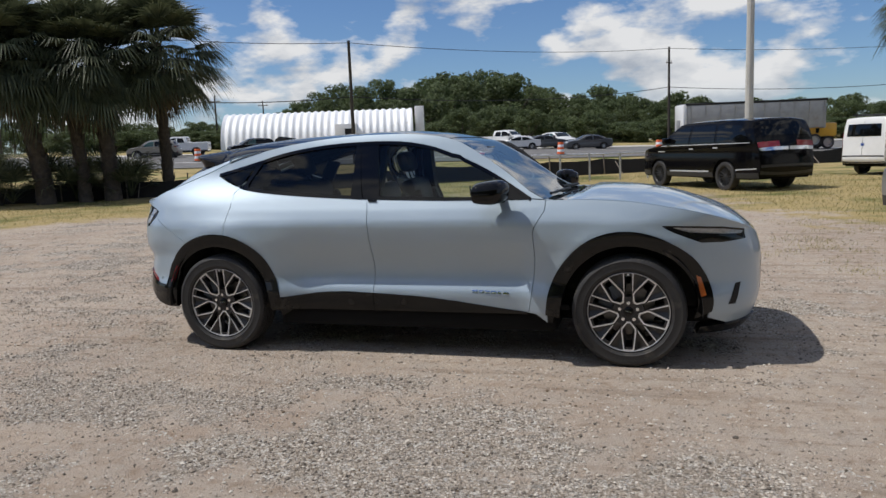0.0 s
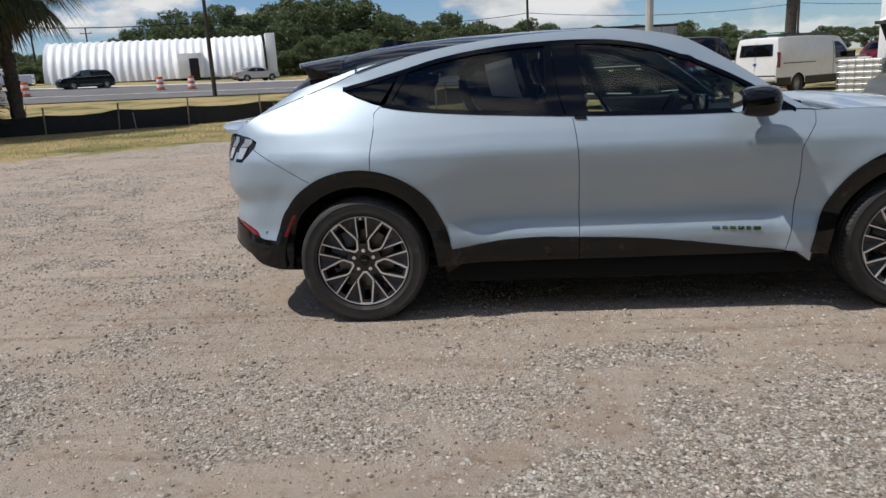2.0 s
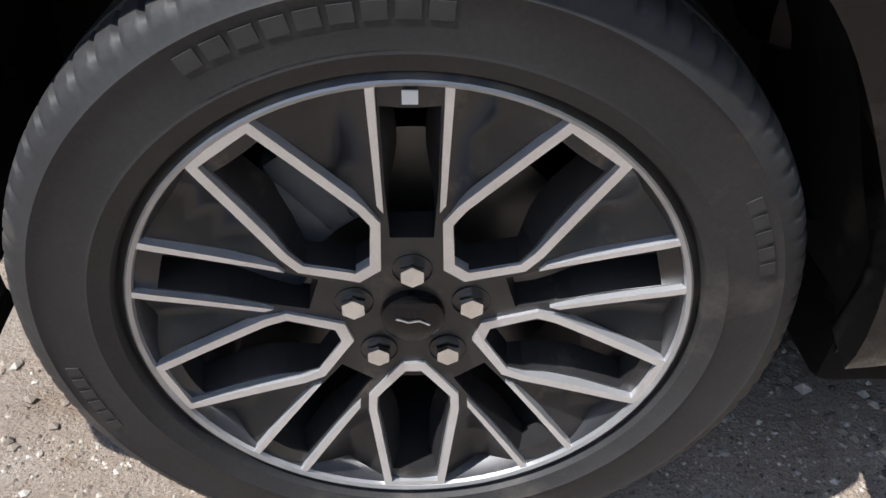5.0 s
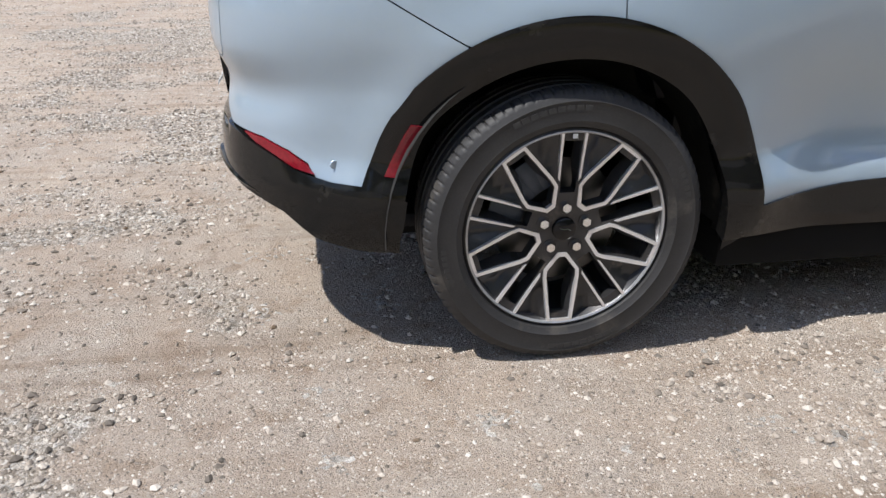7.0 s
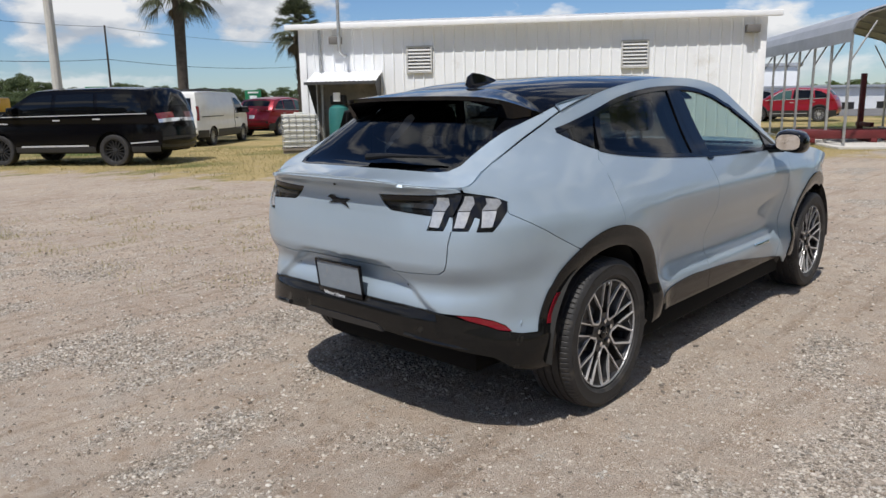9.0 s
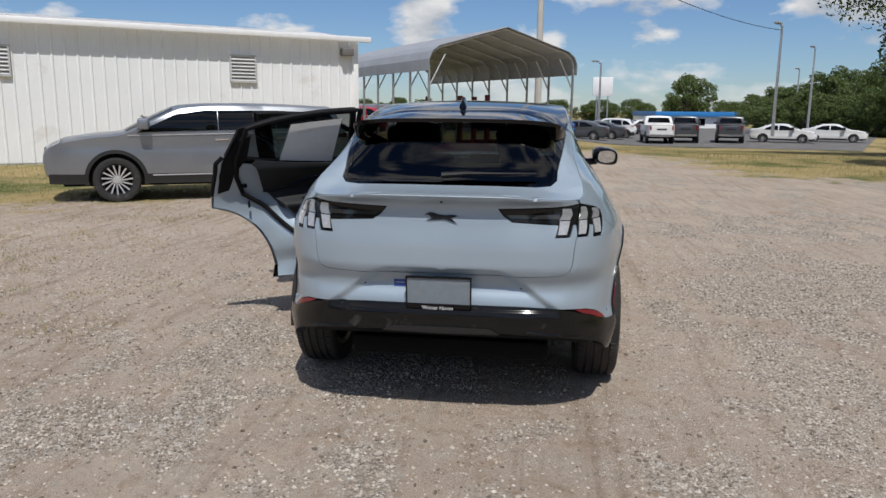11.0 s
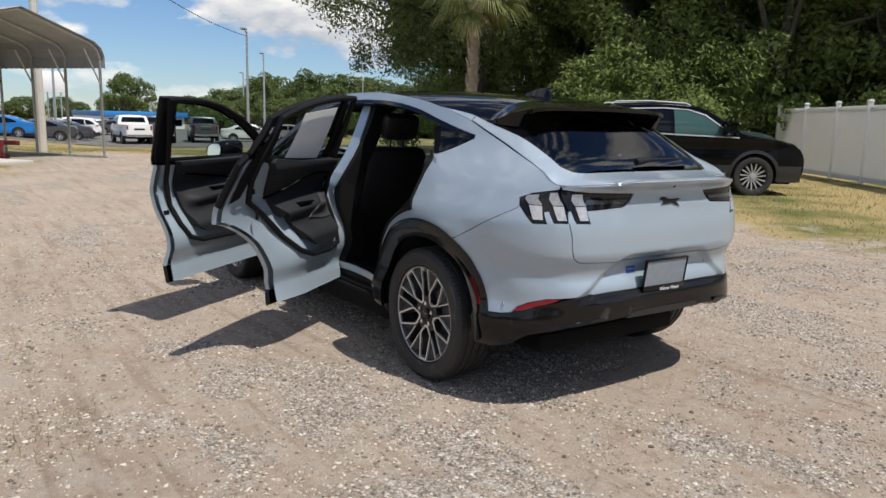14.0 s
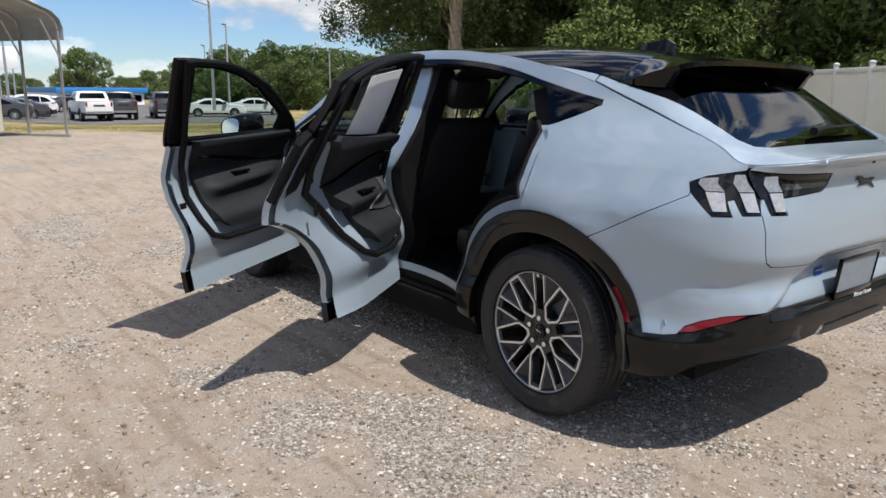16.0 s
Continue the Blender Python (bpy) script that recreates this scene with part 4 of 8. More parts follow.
def seat(x, y, w=.50, bench=False):
    s = empty("seat")
    s.parent = car
    bm = bmesh.new()
    box(bm, x - .25, x + .28, y - w / 2, y + w / 2, .50, .66, .05)
    part("cushion", bm, SEAT, s)
    bm = bmesh.new()
    tilt = Matrix.Translation((x - .24, y, .62)) @ Matrix.Rotation(radians(-19), 4, "Y")
    box(bm, -.06, .07, -w / 2 + .01, w / 2 - .01, 0, .62, .05, tilt)
    part("seat_back", bm, SEAT, s)
    for e in (-1, 1):
        bm = bmesh.new()
        box(bm, -.03, .11, e * (w / 2 - .04) - .04, e * (w / 2 - .04) + .04, .10, .50, .03, tilt)
        part("seat_bolster", bm, SEAT, s)
    for hy in ((0,) if not bench else (-.33, .33)):
        bm = bmesh.new()
        box(bm, -.05, .055, hy - .135, hy + .135, .68, .86, .045, tilt)
        hr = part("head_rest", bm, SEAT, s)
        for e in (-.05, .05):
            bm = bmesh.new()
            p0, p1 = tilt @ Vector((0, hy + e, .60)), tilt @ Vector((0, hy + e, .70))
            tube(bm, [p0, p1], .007, 8)
            part("head_rest_post", bm, CHROME, hr)
    return s


seat(.08, -.40)
seat(.08, .40)
seat(-.86, 0, 1.26, True)
bm = bmesh.new()
box(bm, .62, 1.05, -.72, .72, .72, 1.06, .06)
part("dashboard", bm, TRIM, car)
bm = bmesh.new()
box(bm, -.20, .75, -.13, .13, .42, .76, .04)
part("centre_console", bm, TRIM, car)
bm = bmesh.new()
box(bm, .585, .61, -.15, .15, .80, 1.16, .01)
part("centre_screen", bm, GLOSS_BLACK, car)
bm = bmesh.new()
tilt = Matrix.Translation((.46, .40, .99)) @ Matrix.Rotation(radians(-66), 4, "Y")
ring = [tilt @ Vector((.18 * math.cos(a), .185 * math.sin(a), 0)) for a in np.linspace(0, 2 * math.pi, 33)]
tube(bm, ring, .015, 8, cap=False)
tube(bm, [tilt @ Vector((0, -.17, 0)), tilt @ Vector((0, .17, 0))], .018, 8)
tube(bm, [tilt @ Vector((0, 0, 0)), tilt @ Vector((0, 0, -.2))], .03, 10)
part("steering_wheel", bm, TRIM, car)
bm = bmesh.new()
box(bm, .40, .43, -.12, .12, 1.385, 1.455, .01)
part("inside_mirror", bm, GLOSS_BLACK, car)
for y in (.25, -.25):
    skin("sun_visor", patch([(.10, y - .2), (.30, y - .2), (.30, y + .2), (.10, y + .2)], lambda a, b: top(a, b) - np.array([0, 0, .06]), .1, deep=.015, flip=-1), TRIM, car)

# small things on the body
bm = bmesh.new()
prof = [(-1.455, .020, .004), (-1.44, .022, .040), (-1.40, .022, .058), (-1.34, .020, .046), (-1.27, .016, .026), (-1.21, .006, .006)]
rows_ = []
for x, w, h in prof:
    zb = float(top(np.array([x]), np.array([0.0]))[0, 2]) - .006
    rows_.append([bm.verts.new((x, -w, zb)), bm.verts.new((x, -w * .35, zb + h)), bm.verts.new((x, w * .35, zb + h)), bm.verts.new((x, w, zb))])
for a, b in zip(rows_, rows_[1:]):
    for i in range(3):
        bm.faces.new((a[i], a[i + 1], b[i + 1], b[i]))
bm.faces.new(rows_[0])
part("antenna_fin", bm, GLOSS_BLACK, car)
bm = bmesh.new()
w0 = top(np.array([-2.145, -2.125, -2.12, -2.11]), np.array([.03, -.10, -.28, -.44])) + np.array([0, 0, .022])
tube(bm, w0, [.017, .011, .006, .004], 8)
part("rear_wiper", bm, PLASTIC, car, "black rear wiper")
bm = bmesh.new()
for y0, y1 in ((.62, .05), (.0, -.62)):
    q = top(np.array([1.03, 1.0, .97]), np.array([y0, (y0 + y1) / 2, y1])) + np.array([0, 0, .016])
    tube(bm, q, .010, 6)
part("windscreen_wiper", bm, PLASTIC, car)
# plate frame with a blank insert, and a small blue sticker
pl = empty("plate_holder")
pl.parent = car
bm = bmesh.new()
for a, b, c, d in ((-.16, .16, .154, .162), (-.16, .16, 0, .024), (-.16, -.153, 0, .162), (.153, .16, 0, .162)):
    box(bm, -.008, .008, a, b, c, d, .002)
bmesh.ops.transform(bm, matrix=Matrix.Translation((-2.352, .010, .580)) @ Matrix.Rotation(radians(-7), 4, "Y"), verts=bm.verts)
part("plate_frame", bm, GLOSS_BLACK, pl, "black plate frame")
bm = bmesh.new()
box(bm, -.002, .004, -.154, .154, .015, .157)
bmesh.ops.transform(bm, matrix=Matrix.Translation((-2.352, .010, .580)) @ Matrix.Rotation(radians(-7), 4, "Y"), verts=bm.verts)
part("plate_insert", bm, PLATE, pl, "blank blue-grey plate insert")


def lettering(text, size, m, mat, parent, name="lettering", deep=.0004):
    """Raised letters in the built-in font, as a mesh."""
    cu = bpy.data.curves.new(name, "FONT")
    cu.body, cu.size, cu.align_x, cu.align_y, cu.extrude = text, size, "CENTER", "CENTER", deep
    tmp = bpy.data.objects.new("tmp", cu)
    me = bpy.data.meshes.new_from_object(tmp)
    bpy.data.objects.remove(tmp)
    bpy.data.curves.remove(cu)
    me.materials.append(mat)
    ob = new(name, me)
    ob.parent = parent
    ob.matrix_basis = m
    return ob


BACK = Matrix(((0, 0, -1, 0), (-1, 0, 0, 0), (0, 1, 0, 0), (0, 0, 0, 1)))
lettering("Winter Haven", .026, Matrix.Translation((-2.3955, .010, .5925)) @ BACK, WHITE_INK, pl)
skin("sticker", patch([(tail(.24), .708), (tail(.178), .708), (tail(.178), .672), (tail(.24), .672)], flank, .02, deep=.001, lift=.003), BLUE_TAG, car, "small blue sticker beside the plate")
for z in (.694,):
    skin("sticker_text_bar", patch([(tail(.232), z), (tail(.186), z), (tail(.186), z - .003), (tail(.232), z - .003)], flank, .02, lift=.005), WHITE_INK, car)
# tail emblem, a plain streak with four tapering feet
emb = [(-.080, 1.036), (-.052, 1.040), (-.020, 1.037), (.018, 1.040), (.040, 1.050), (.062, 1.050), (.084, 1.036), (.062, 1.036), (.044, 1.022), (.072, 1.012), (.030, 1.014), (-.012, 1.018), (-.040, 1.010), (-.074, .998), (-.044, 1.024)]


def tail_face(y, z):
    """The tail as seen from behind: y across, z up."""
    p = flank(s_at_y(np.abs(y)), z).copy()
    p[..., 1] = y
    return p


skin("tail_emblem", patch(emb, tail_face, .015, deep=.004, lift=.006, flip=1), material("dark_chrome", (.030, .030, .034), .25, .6), car, "dark chrome tail emblem")
bm = bmesh.new()
bmesh.ops.create_uvsphere(bm, u_segments=12, v_segments=8, radius=.007)
bmesh.ops.translate(bm, vec=tail_face(np.array([.0]), np.array([1.104]))[0], verts=bm.verts)
part("tail_camera", bm, PLASTIC, car)
sx = .45
for w, g in ((.040, .012), (.030, .010), (.034, .010), (.034, .010), (.026, .012), (.040, 0)):
    m = patch([(sx, .488 - (sx - .45) * .05), (sx + w, .488 - (sx + w - .45) * .05), (sx + w, .470 - (sx + w - .45) * .05), (sx, .470 - (sx - .45) * .05)], flank, .03, deep=.002, lift=.004)
    skin("badge_bar", mirror(m), CHROME, car)
    sx += w + g
for k in (1, -1):
    m = patch([(-.292, 1.112), (-.225, 1.108), (-.225, 1.098), (-.286, 1.100)], flank, .02, deep=.01, lift=.010)
    skin("door_pull", m if k > 0 else mirror(m), GLOSS_BLACK, doors[(k, True)])


# ---- wheels ----
def main_wheel(parent, x, k, turn=0.0):
    """Alloy wheel with five loops and five pairs of bars between them, over a brake disc."""
    w = empty("wheel")
    w.parent = parent
    # tyre: turned profile with grooves and shoulder cuts
    n = 540
    prof = [(.267, .095), (.270, .106), (.284, .1125), (.286, .1145), (.289, .1135), (.312, .1165), (.330, .1150), (.333, .1165), (.336, .1145), (.344, .1105), (.352, .106), (.3585, .096), (.361, .085), (.3625, .070), (.3555, .068), (.3555, .058), (.363, .056), (.364, .030),
            (.356, .028), (.356, .016), (.364, .014), (.364, -.014), (.356, -.016), (.356, -.028), (.364, -.030), (.363, -.056), (.3555, -.058), (.3555, -.068), (.3625, -.070), (.361, -.085), (.3585, -.096), (.352, -.106), (.338, -.113), (.312, -.1165), (.285, -.113), (.270, -.106), (.267, -.095)]
    bm = bmesh.new()
    rings = lathe(bm, prof, n)
    for (r, y), ring in zip(prof, rings):
        if .068 < abs(y) < .108 and r > .35:
            for i, v in enumerate(ring):
                if i % 6 == 0:
                    v.co.x *= 1 - .0042 / r
                    v.co.z *= 1 - .0042 / r
    for v in bm.verts:  # flat where it stands
        if v.co.z < -.352:
            v.co.z = -.352 - (abs(v.co.z) - .352) * .25
    tyre = part("tyre", bm, RUBBER, w)
    # letters on the side wall as plain raised bars
    bm = bmesh.new()
    for a0, cnt, wd in ((62, 9, 3.1), (242, 9, 3.1), (150, 5, 2.4), (-20, 6, 2.0)):
        for i in range(cnt):
            a = radians(a0 + i * (wd + .9))
            m4 = Matrix.Rotation(-a, 4, "Y") @ Matrix.Translation((.318, .1165, 0))
            box(bm, -.0065, .0065, -.0007, .0006, -.318 * radians(wd) / 2, .318 * radians(wd) / 2, 0, m4)
    part("sidewall_marking", bm, SIDEWALL, tyre)["kind"] = "stuff"
    # rim barrel and dark spoke plate
    bm = bmesh.new()
    lathe(bm, [(.2675, .096), (.2605, .100), (.2535, .094), (.245, .070), (.237, .02), (.233, -.09), (.260, -.10)], 72)
    part("rim", bm, ALLOY_DARK, w)
    bm = bmesh.new()
    lathe(bm, [(.2620, .0985), (.2582, .1008), (.2545, .0985), (.2535, .0940)], 90)
    part("rim_edge", bm, RIM_GREY, w)

    def face_y(r):
        return .072 + .022 * (np.clip(r, 0, .25) / .25) ** 1.6

    def polar(i, pts):
        a = 2 * math.pi * i / 5 - math.pi / 2
        c, s = 1.022 * math.cos(a), 1.022 * math.sin(a)
        return [(r * c - t * s, r * s + t * c) for t, r in pts]

    loop_out = [(-.012, .064), (.012, .064), (.046, .108), (.047, .130), (.033, .249), (-.033, .249), (-.047, .130), (-.046, .108)]
    loop_in = [(-.008, .075), (.008, .075), (.0375, .111), (.0385, .130), (.0255, .241), (-.0255, .241), (-.0385, .130), (-.0375, .111)]
    slot = [(-.019, .095), (.019, .095), (.022, .150), (.023, .228), (-.023, .228), (-.022, .150)]
    bars = [[(.0235, .126), (.0285, .134), (.0325, .2490), (.0255, .2490)], [(-.0235, .126), (-.0285, .134), (-.0325, .2490), (-.0255, .2490)]]
    holes = [polar(i, [(t * .96, min(r, .228)) for t, r in loop_in]) for i in range(5)] + [polar(i + .5, slot) for i in range(5)]
    disc = [(.255 * math.cos(a), .255 * math.sin(a)) for a in np.linspace(0, 2 * math.pi, 90, endpoint=False)]

    def plate(a, b):
        r = np.hypot(a, b)
        th = (np.arctan2(b, a) + math.pi / 2) / (2 * math.pi / 5)
        dip = .024 * (1 - np.abs(np.cos(th * 2 * math.pi))) * smooth(r, .12, .2)
        return np.stack([a, face_y(r) - dip, b], -1)
    p, f, nn = patch(disc, plate, .02, holes=holes, deep=.035, flip=1)
    mesh("spoke_face", p, f, ALLOY_DARK, w, "dark painted spoke face", normals=nn)

    def proud(a, b):
        return np.stack([a, face_y(np.hypot(a, b)) + .004, b], -1)
    for i in range(5):
        p, f, nn = patch(polar(i, loop_out), proud, .02, holes=[polar(i, loop_in)], deep=.012, flip=1)
        mesh("machined_loop", p, f, ALLOY, w, "bright machined spoke edge", normals=nn)
        for b in bars:
            p, f, nn = patch(polar(i + .5, b), proud, .02, deep=.012, flip=1)
            mesh("machined_bar", p, f, ALLOY, w, "bright machined spoke edge", normals=nn)
    for i in range(5):
        a = 2 * math.pi * (i + .5) / 5 - math.pi / 2
        m4 = Matrix.Translation((.0585 * math.cos(a), .070, .0585 * math.sin(a))) @ Matrix.Rotation(radians(-90), 4, "X")
        bm = bmesh.new()
        r = bmesh.ops.create_cone(bm, cap_ends=True, segments=6, radius1=.0145, radius2=.0120, depth=.034)
        bmesh.ops.transform(bm, matrix=m4, verts=r["verts"])
        part("lug_nut", bm, CHROME, w)
        bm = bmesh.new()
        r = bmesh.ops.create_cone(bm, cap_ends=False, segments=20, radius1=.0185, radius2=.0185, depth=.016)
        bmesh.ops.transform(bm, matrix=m4 @ Matrix.Translation((0, 0, -.002)), verts=r["verts"])
        part("lug_seat", bm, ALLOY_DARK, w)
    bm = bmesh.new()
    lathe(bm, [(.0, .086), (.024, .085), (.030, .081), (.032, .070)], 32)
    cap = part("centre_cap", bm, GLOSS_BLACK, w)
    bm = bmesh.new()
    tube(bm, [(-.016, .0865, -.002), (-.006, .087, .004), (.004, .087, .002), (.016, .0865, .006)], .0014, 6)
    part("cap_emblem", bm, CHROME, cap)
    bm = bmesh.new()
    lathe(bm, [(.06, .006), (.168, .006), (.170, .0), (.170, -.022), (.06, -.022)], 64)
    lathe(bm, [(.0, .040), (.055, .038), (.060, .006)], 40)
    part("brake_disc", bm, STEEL, w)
    bm = bmesh.new()
    for a in range(-26, 27, 13):
        m4 = Matrix.Rotation(radians(-((138 if k > 0 else 42) + a)), 4, "Y") @ Matrix.Translation((.150, .012, 0))
        box(bm, -.045, .05, -.035, .036, -.022, .022, .008, m4)
    part("brake_caliper", bm, CASTING, w)
    bm = bmesh.new()
    box(bm, -.006, .006, .100, .1015, .241, .252)
    part("wheel_sticker", bm, PAPER, w)
    w.matrix_basis = Matrix.Translation((x, k * .805, HUB_Z)) @ (Matrix.Rotation(math.pi, 4, "Z") if k < 0 else Matrix()) @ Matrix.Rotation(radians(turn), 4, "Y")
    return w


for x in (-BASE, BASE):
    main_wheel(car, x, 1, 0)
    main_wheel(car, x, -1, 0)


# ---- ground, road ----
ALONG, ACROSS = np.array([.927, .375]), np.array([-.375, .927])
RISE = curve([(22, 0), (30, .05), (46, .42), (60, .95), (76, 1.35), (90, 1.9), (120, 2.1), (400, 2.1)])
LOT = [(-30, 2), (-13, 7.6), (-10.8, 10.0), (-9, 11.2), (-4, 14.8), (-.2, 18.4), (2.5, 13.5), (3.0, 10.0), (4.4, 8.2), (5.0, 6.4), (6.2, 4.9), (9.2, 3.2), (15, 1.6), (21.5, .6), (24, -2.5), (20.0, -4.6), (13.5, -5.2), (12.0, -8.8),
       (8.5, -8.2), (5.5, -7.4), (2.5, -6.6), (.2, -6.2), (-1.6, -5.6), (-6, -7), (-12, -10), (-30, -12)]


def height(x, y):
    """Ground height: level round the car, rising to the road and beyond it."""
    x, y = np.asarray(x, float), np.asarray(y, float)
    d = ACROSS[0] * x + ACROSS[1] * y
    a = np.clip(ALONG[0] * x + ALONG[1] * y, -45, 38)
    r = RISE(d)
    return r - .020 * a * smooth(d, 24, 60) - .75 * smooth(x, 20, 46) * smooth(-y, -4, 8) * (1 - smooth(x, 150, 400))


def hz(x, y):
    return float(height(x, y))


def lattice(x, y, cell, seed):
    """Smooth value noise between 0 and 1."""
    tab = np.random.default_rng(seed).random((128, 128))
    x, y = np.asarray(x, float) / cell, np.asarray(y, float) / cell
    i, j = np.floor(x).astype(int), np.floor(y).astype(int)
    u, v = x - i, y - j
    u, v = u * u * (3 - 2 * u), v * v * (3 - 2 * v)
    i0, i1, j0, j1 = i % 128, (i + 1) % 128, j % 128, (j + 1) % 128
    return (tab[i0, j0] * (1 - u) + tab[i1, j0] * u) * (1 - v) + (tab[i0, j1] * (1 - u) + tab[i1, j1] * u) * v


def drifts(x, y):
    """Where gravel lies on the sand: 0 bare, 1 covered."""
    q = .8 * np.asarray(x, float)
    g = .10 * lattice(q, y, 3.1, 5) + .28 * lattice(q + .3 * y, y, .85, 6) + .32 * lattice(q, y, .38, 7) + .30 * lattice(q, y, .19, 8)
    swept = 1 - .8 * smooth(y, 1.7, 3.0) * smooth(x, -2.6, -.9)   # trodden sand beside the open doors
    return smooth(g, .43, .71) * swept


def axis(lo, hi):
    fine = list(np.arange(-34, -9, .5)) + list(np.arange(-9, 7, .125)) + list(np.arange(7, 40.01, .5))
    out, s, v = [], .7, 40
    while v < hi:
        v += s
        s *= 1.12
        out.append(v)
    back, s, v = [], .7, -34
    while v > lo:
        v -= s
        s *= 1.12
        back.append(v)
    return np.array(back[::-1] + fine + out)


gx, gy = axis(-1600, 1600), axis(-1600, 1600)
GX, GY = np.meshgrid(gx, gy)
nx, ny = len(gx), len(gy)
near_lot = inside(GX.ravel(), GY.ravel(), LOT)
lp = dense(LOT, .6)
dist = np.full(nx * ny, 9.0)
close = (np.abs(GX.ravel()) < 45) & (np.abs(GY.ravel()) < 45)
ci = np.where(close)[0]
P2 = np.stack([GX.ravel()[ci], GY.ravel()[ci]], 1)
dist[ci] = np.min(np.linalg.norm(P2[:, None, :] - lp[None, :, :], axis=2), axis=1)
lot_mask = np.clip(.5 + np.where(near_lot, 1, -1) * dist / 5.0, 0, 1)
gz = height(GX, GY).ravel()
faces = [(j * nx + i, j * nx + i + 1, (j + 1) * nx + i + 1, (j + 1) * nx + i) for j in range(ny - 1) for i in range(nx - 1)]

GROUND_M = bpy.data.materials.new("gravel_and_grass")
GROUND_M.use_nodes = True


def ground_nodes():
    n, l = GROUND_M.node_tree.nodes, GROUND_M.node_tree.links
    p = n["Principled BSDF"]
    p.inputs["Roughness"].default_value = .93
    p.inputs["Specular IOR Level"].default_value = .15
    tc = n.new("ShaderNodeTexCoord")
    co = tc.outputs["Object"]

    def nz(scale, detail=4, rough=.55, vec=None):
        t = n.new("ShaderNodeTexNoise")
        t.inputs["Scale"].default_value, t.inputs["Detail"].default_value, t.inputs["Roughness"].default_value = scale, detail, rough
        l.new(vec or co, t.inputs["Vector"])
        return t.outputs[0]

    def vor(scale, out="Color"):
        t = n.new("ShaderNodeTexVoronoi")
        t.inputs["Scale"].default_value = scale
        l.new(co, t.inputs["Vector"])
        return t.outputs[out]

    def rng(v, a, b, c=0.0, d=1.0):
        r = n.new("ShaderNodeMapRange")
        l.new(v, r.inputs[0])
        for i, q in enumerate((a, b, c, d)):
            r.inputs[i + 1].default_value = q
        return r.outputs[0]

    def mix(f, a, b, kind="MIX"):
        x = n.new("ShaderNodeMix")
        x.data_type, x.blend_type = "RGBA", kind
        for sock, v in (("Factor", f), ("A", a), ("B", b)):
            if isinstance(v, (int, float)):
                x.inputs[sock].default_value = v
            elif isinstance(v, tuple):
                x.inputs[sock].default_value = (*v, 1)
            else:
                l.new(v, x.inputs[sock])
        return x.outputs["Result"]

    def mth(op, a, b):
        x = n.new("ShaderNodeMath")
        x.operation = op
        for i, v in enumerate((a, b)):
            if isinstance(v, (int, float)):
                x.inputs[i].default_value = v
            else:
                l.new(v, x.inputs[i])
        return x.outputs[0]
    # bare sand, grey fines and stones
    sand = mix(rng(nz(.55, 5, .6), .35, .65), (.362, .288, .228), (.482, .404, .328))
    sand = mix(rng(nz(3.5, 5, .65), .40, .66), sand, (.43, .372, .315))
    sand = mix(rng(nz(9, 6, .7), .52, .66), sand, mix(1.0, sand, (.78, .73, .68), "MULTIPLY"))
    track = n.new("ShaderNodeMapping")  # faint wheel tracks along the lot
    track.inputs["Scale"].default_value = (.22, 3.2, 1)
    track.inputs["Rotation"].default_value = (0, 0, radians(9))
    l.new(co, track.inputs[0])
    sand = mix(rng(nz(2.4, 5, .6, track.outputs[0]), .53, .64), sand, mix(1.0, sand, (.80, .77, .74), "MULTIPLY"))
    ga = n.new("ShaderNodeAttribute")
    ga.attribute_name = "gravel"
    patchy = rng(mth("ADD", ga.outputs["Fac"], mth("MULTIPLY", mth("SUBTRACT", nz(5.5, 5, .65), .5), .9)), .33, .70)
    sep = n.new("ShaderNodeSeparateColor")
    l.new(vor(70), sep.inputs[0])
    sep2 = n.new("ShaderNodeSeparateColor")
    l.new(vor(26), sep2.inputs[0])
    stone = mix(sep.outputs[0], (.20, .180, .156), (.62, .570, .505))
    stone = mix(rng(sep2.outputs[0], .2, .8), stone, mix(sep2.outputs[1], (.30, .281, .254), (.67, .638, .588)))
    fines = mix(rng(nz(160, 3), .35, .65), (.36, .312, .260), (.48, .428, .366))
    grey = mix(rng(nz(14, 4), .42, .55), fines, stone)
    grey = mix(rng(vor(70, "Distance"), .42, .66), grey, mix(1.0, grey, (.62, .59, .55), "MULTIPLY"))
    few = mix(rng(mth("MULTIPLY", sep.outputs[1], rng(nz(5, 4), .45, .7)), .58, .62), sand, stone)
    lot = mix(patchy, few, grey)
    lot = mix(rng(nz(.9, 6, .7), .62, .72), lot, mix(1.0, lot, (.72, .66, .60), "MULTIPLY"))
    lot = mix(rng(nz(210, 4, .7), .36, .50), mix(1.0, lot, (.68, .64, .59), "MULTIPLY"), lot)
    lot = mix(rng(nz(60, 5, .75), .54, .66), lot, mix(1.0, lot, (1.22, 1.21, 1.19), "MULTIPLY"))
    # grass, green and dry, with bare soil
    dry = mix(rng(nz(30, 4), .35, .65), (.27, .205, .090), (.45, .355, .175))
    green = mix(rng(nz(40, 4), .35, .65), (.045, .07, .016), (.13, .155, .045))
    gr = mix(rng(nz(.35, 6, .65), .36, .54), green, dry)
    gr = mix(rng(nz(2.2, 5, .7), .58, .70), gr, (.30, .24, .17))
    at = n.new("ShaderNodeAttribute")
    at.attribute_name = "lot"
    edge = rng(mth("ADD", at.outputs["Fac"], mth("MULTIPLY", mth("SUBTRACT", nz(.8, 6, .72), .5), 1.9)), .36, .56)
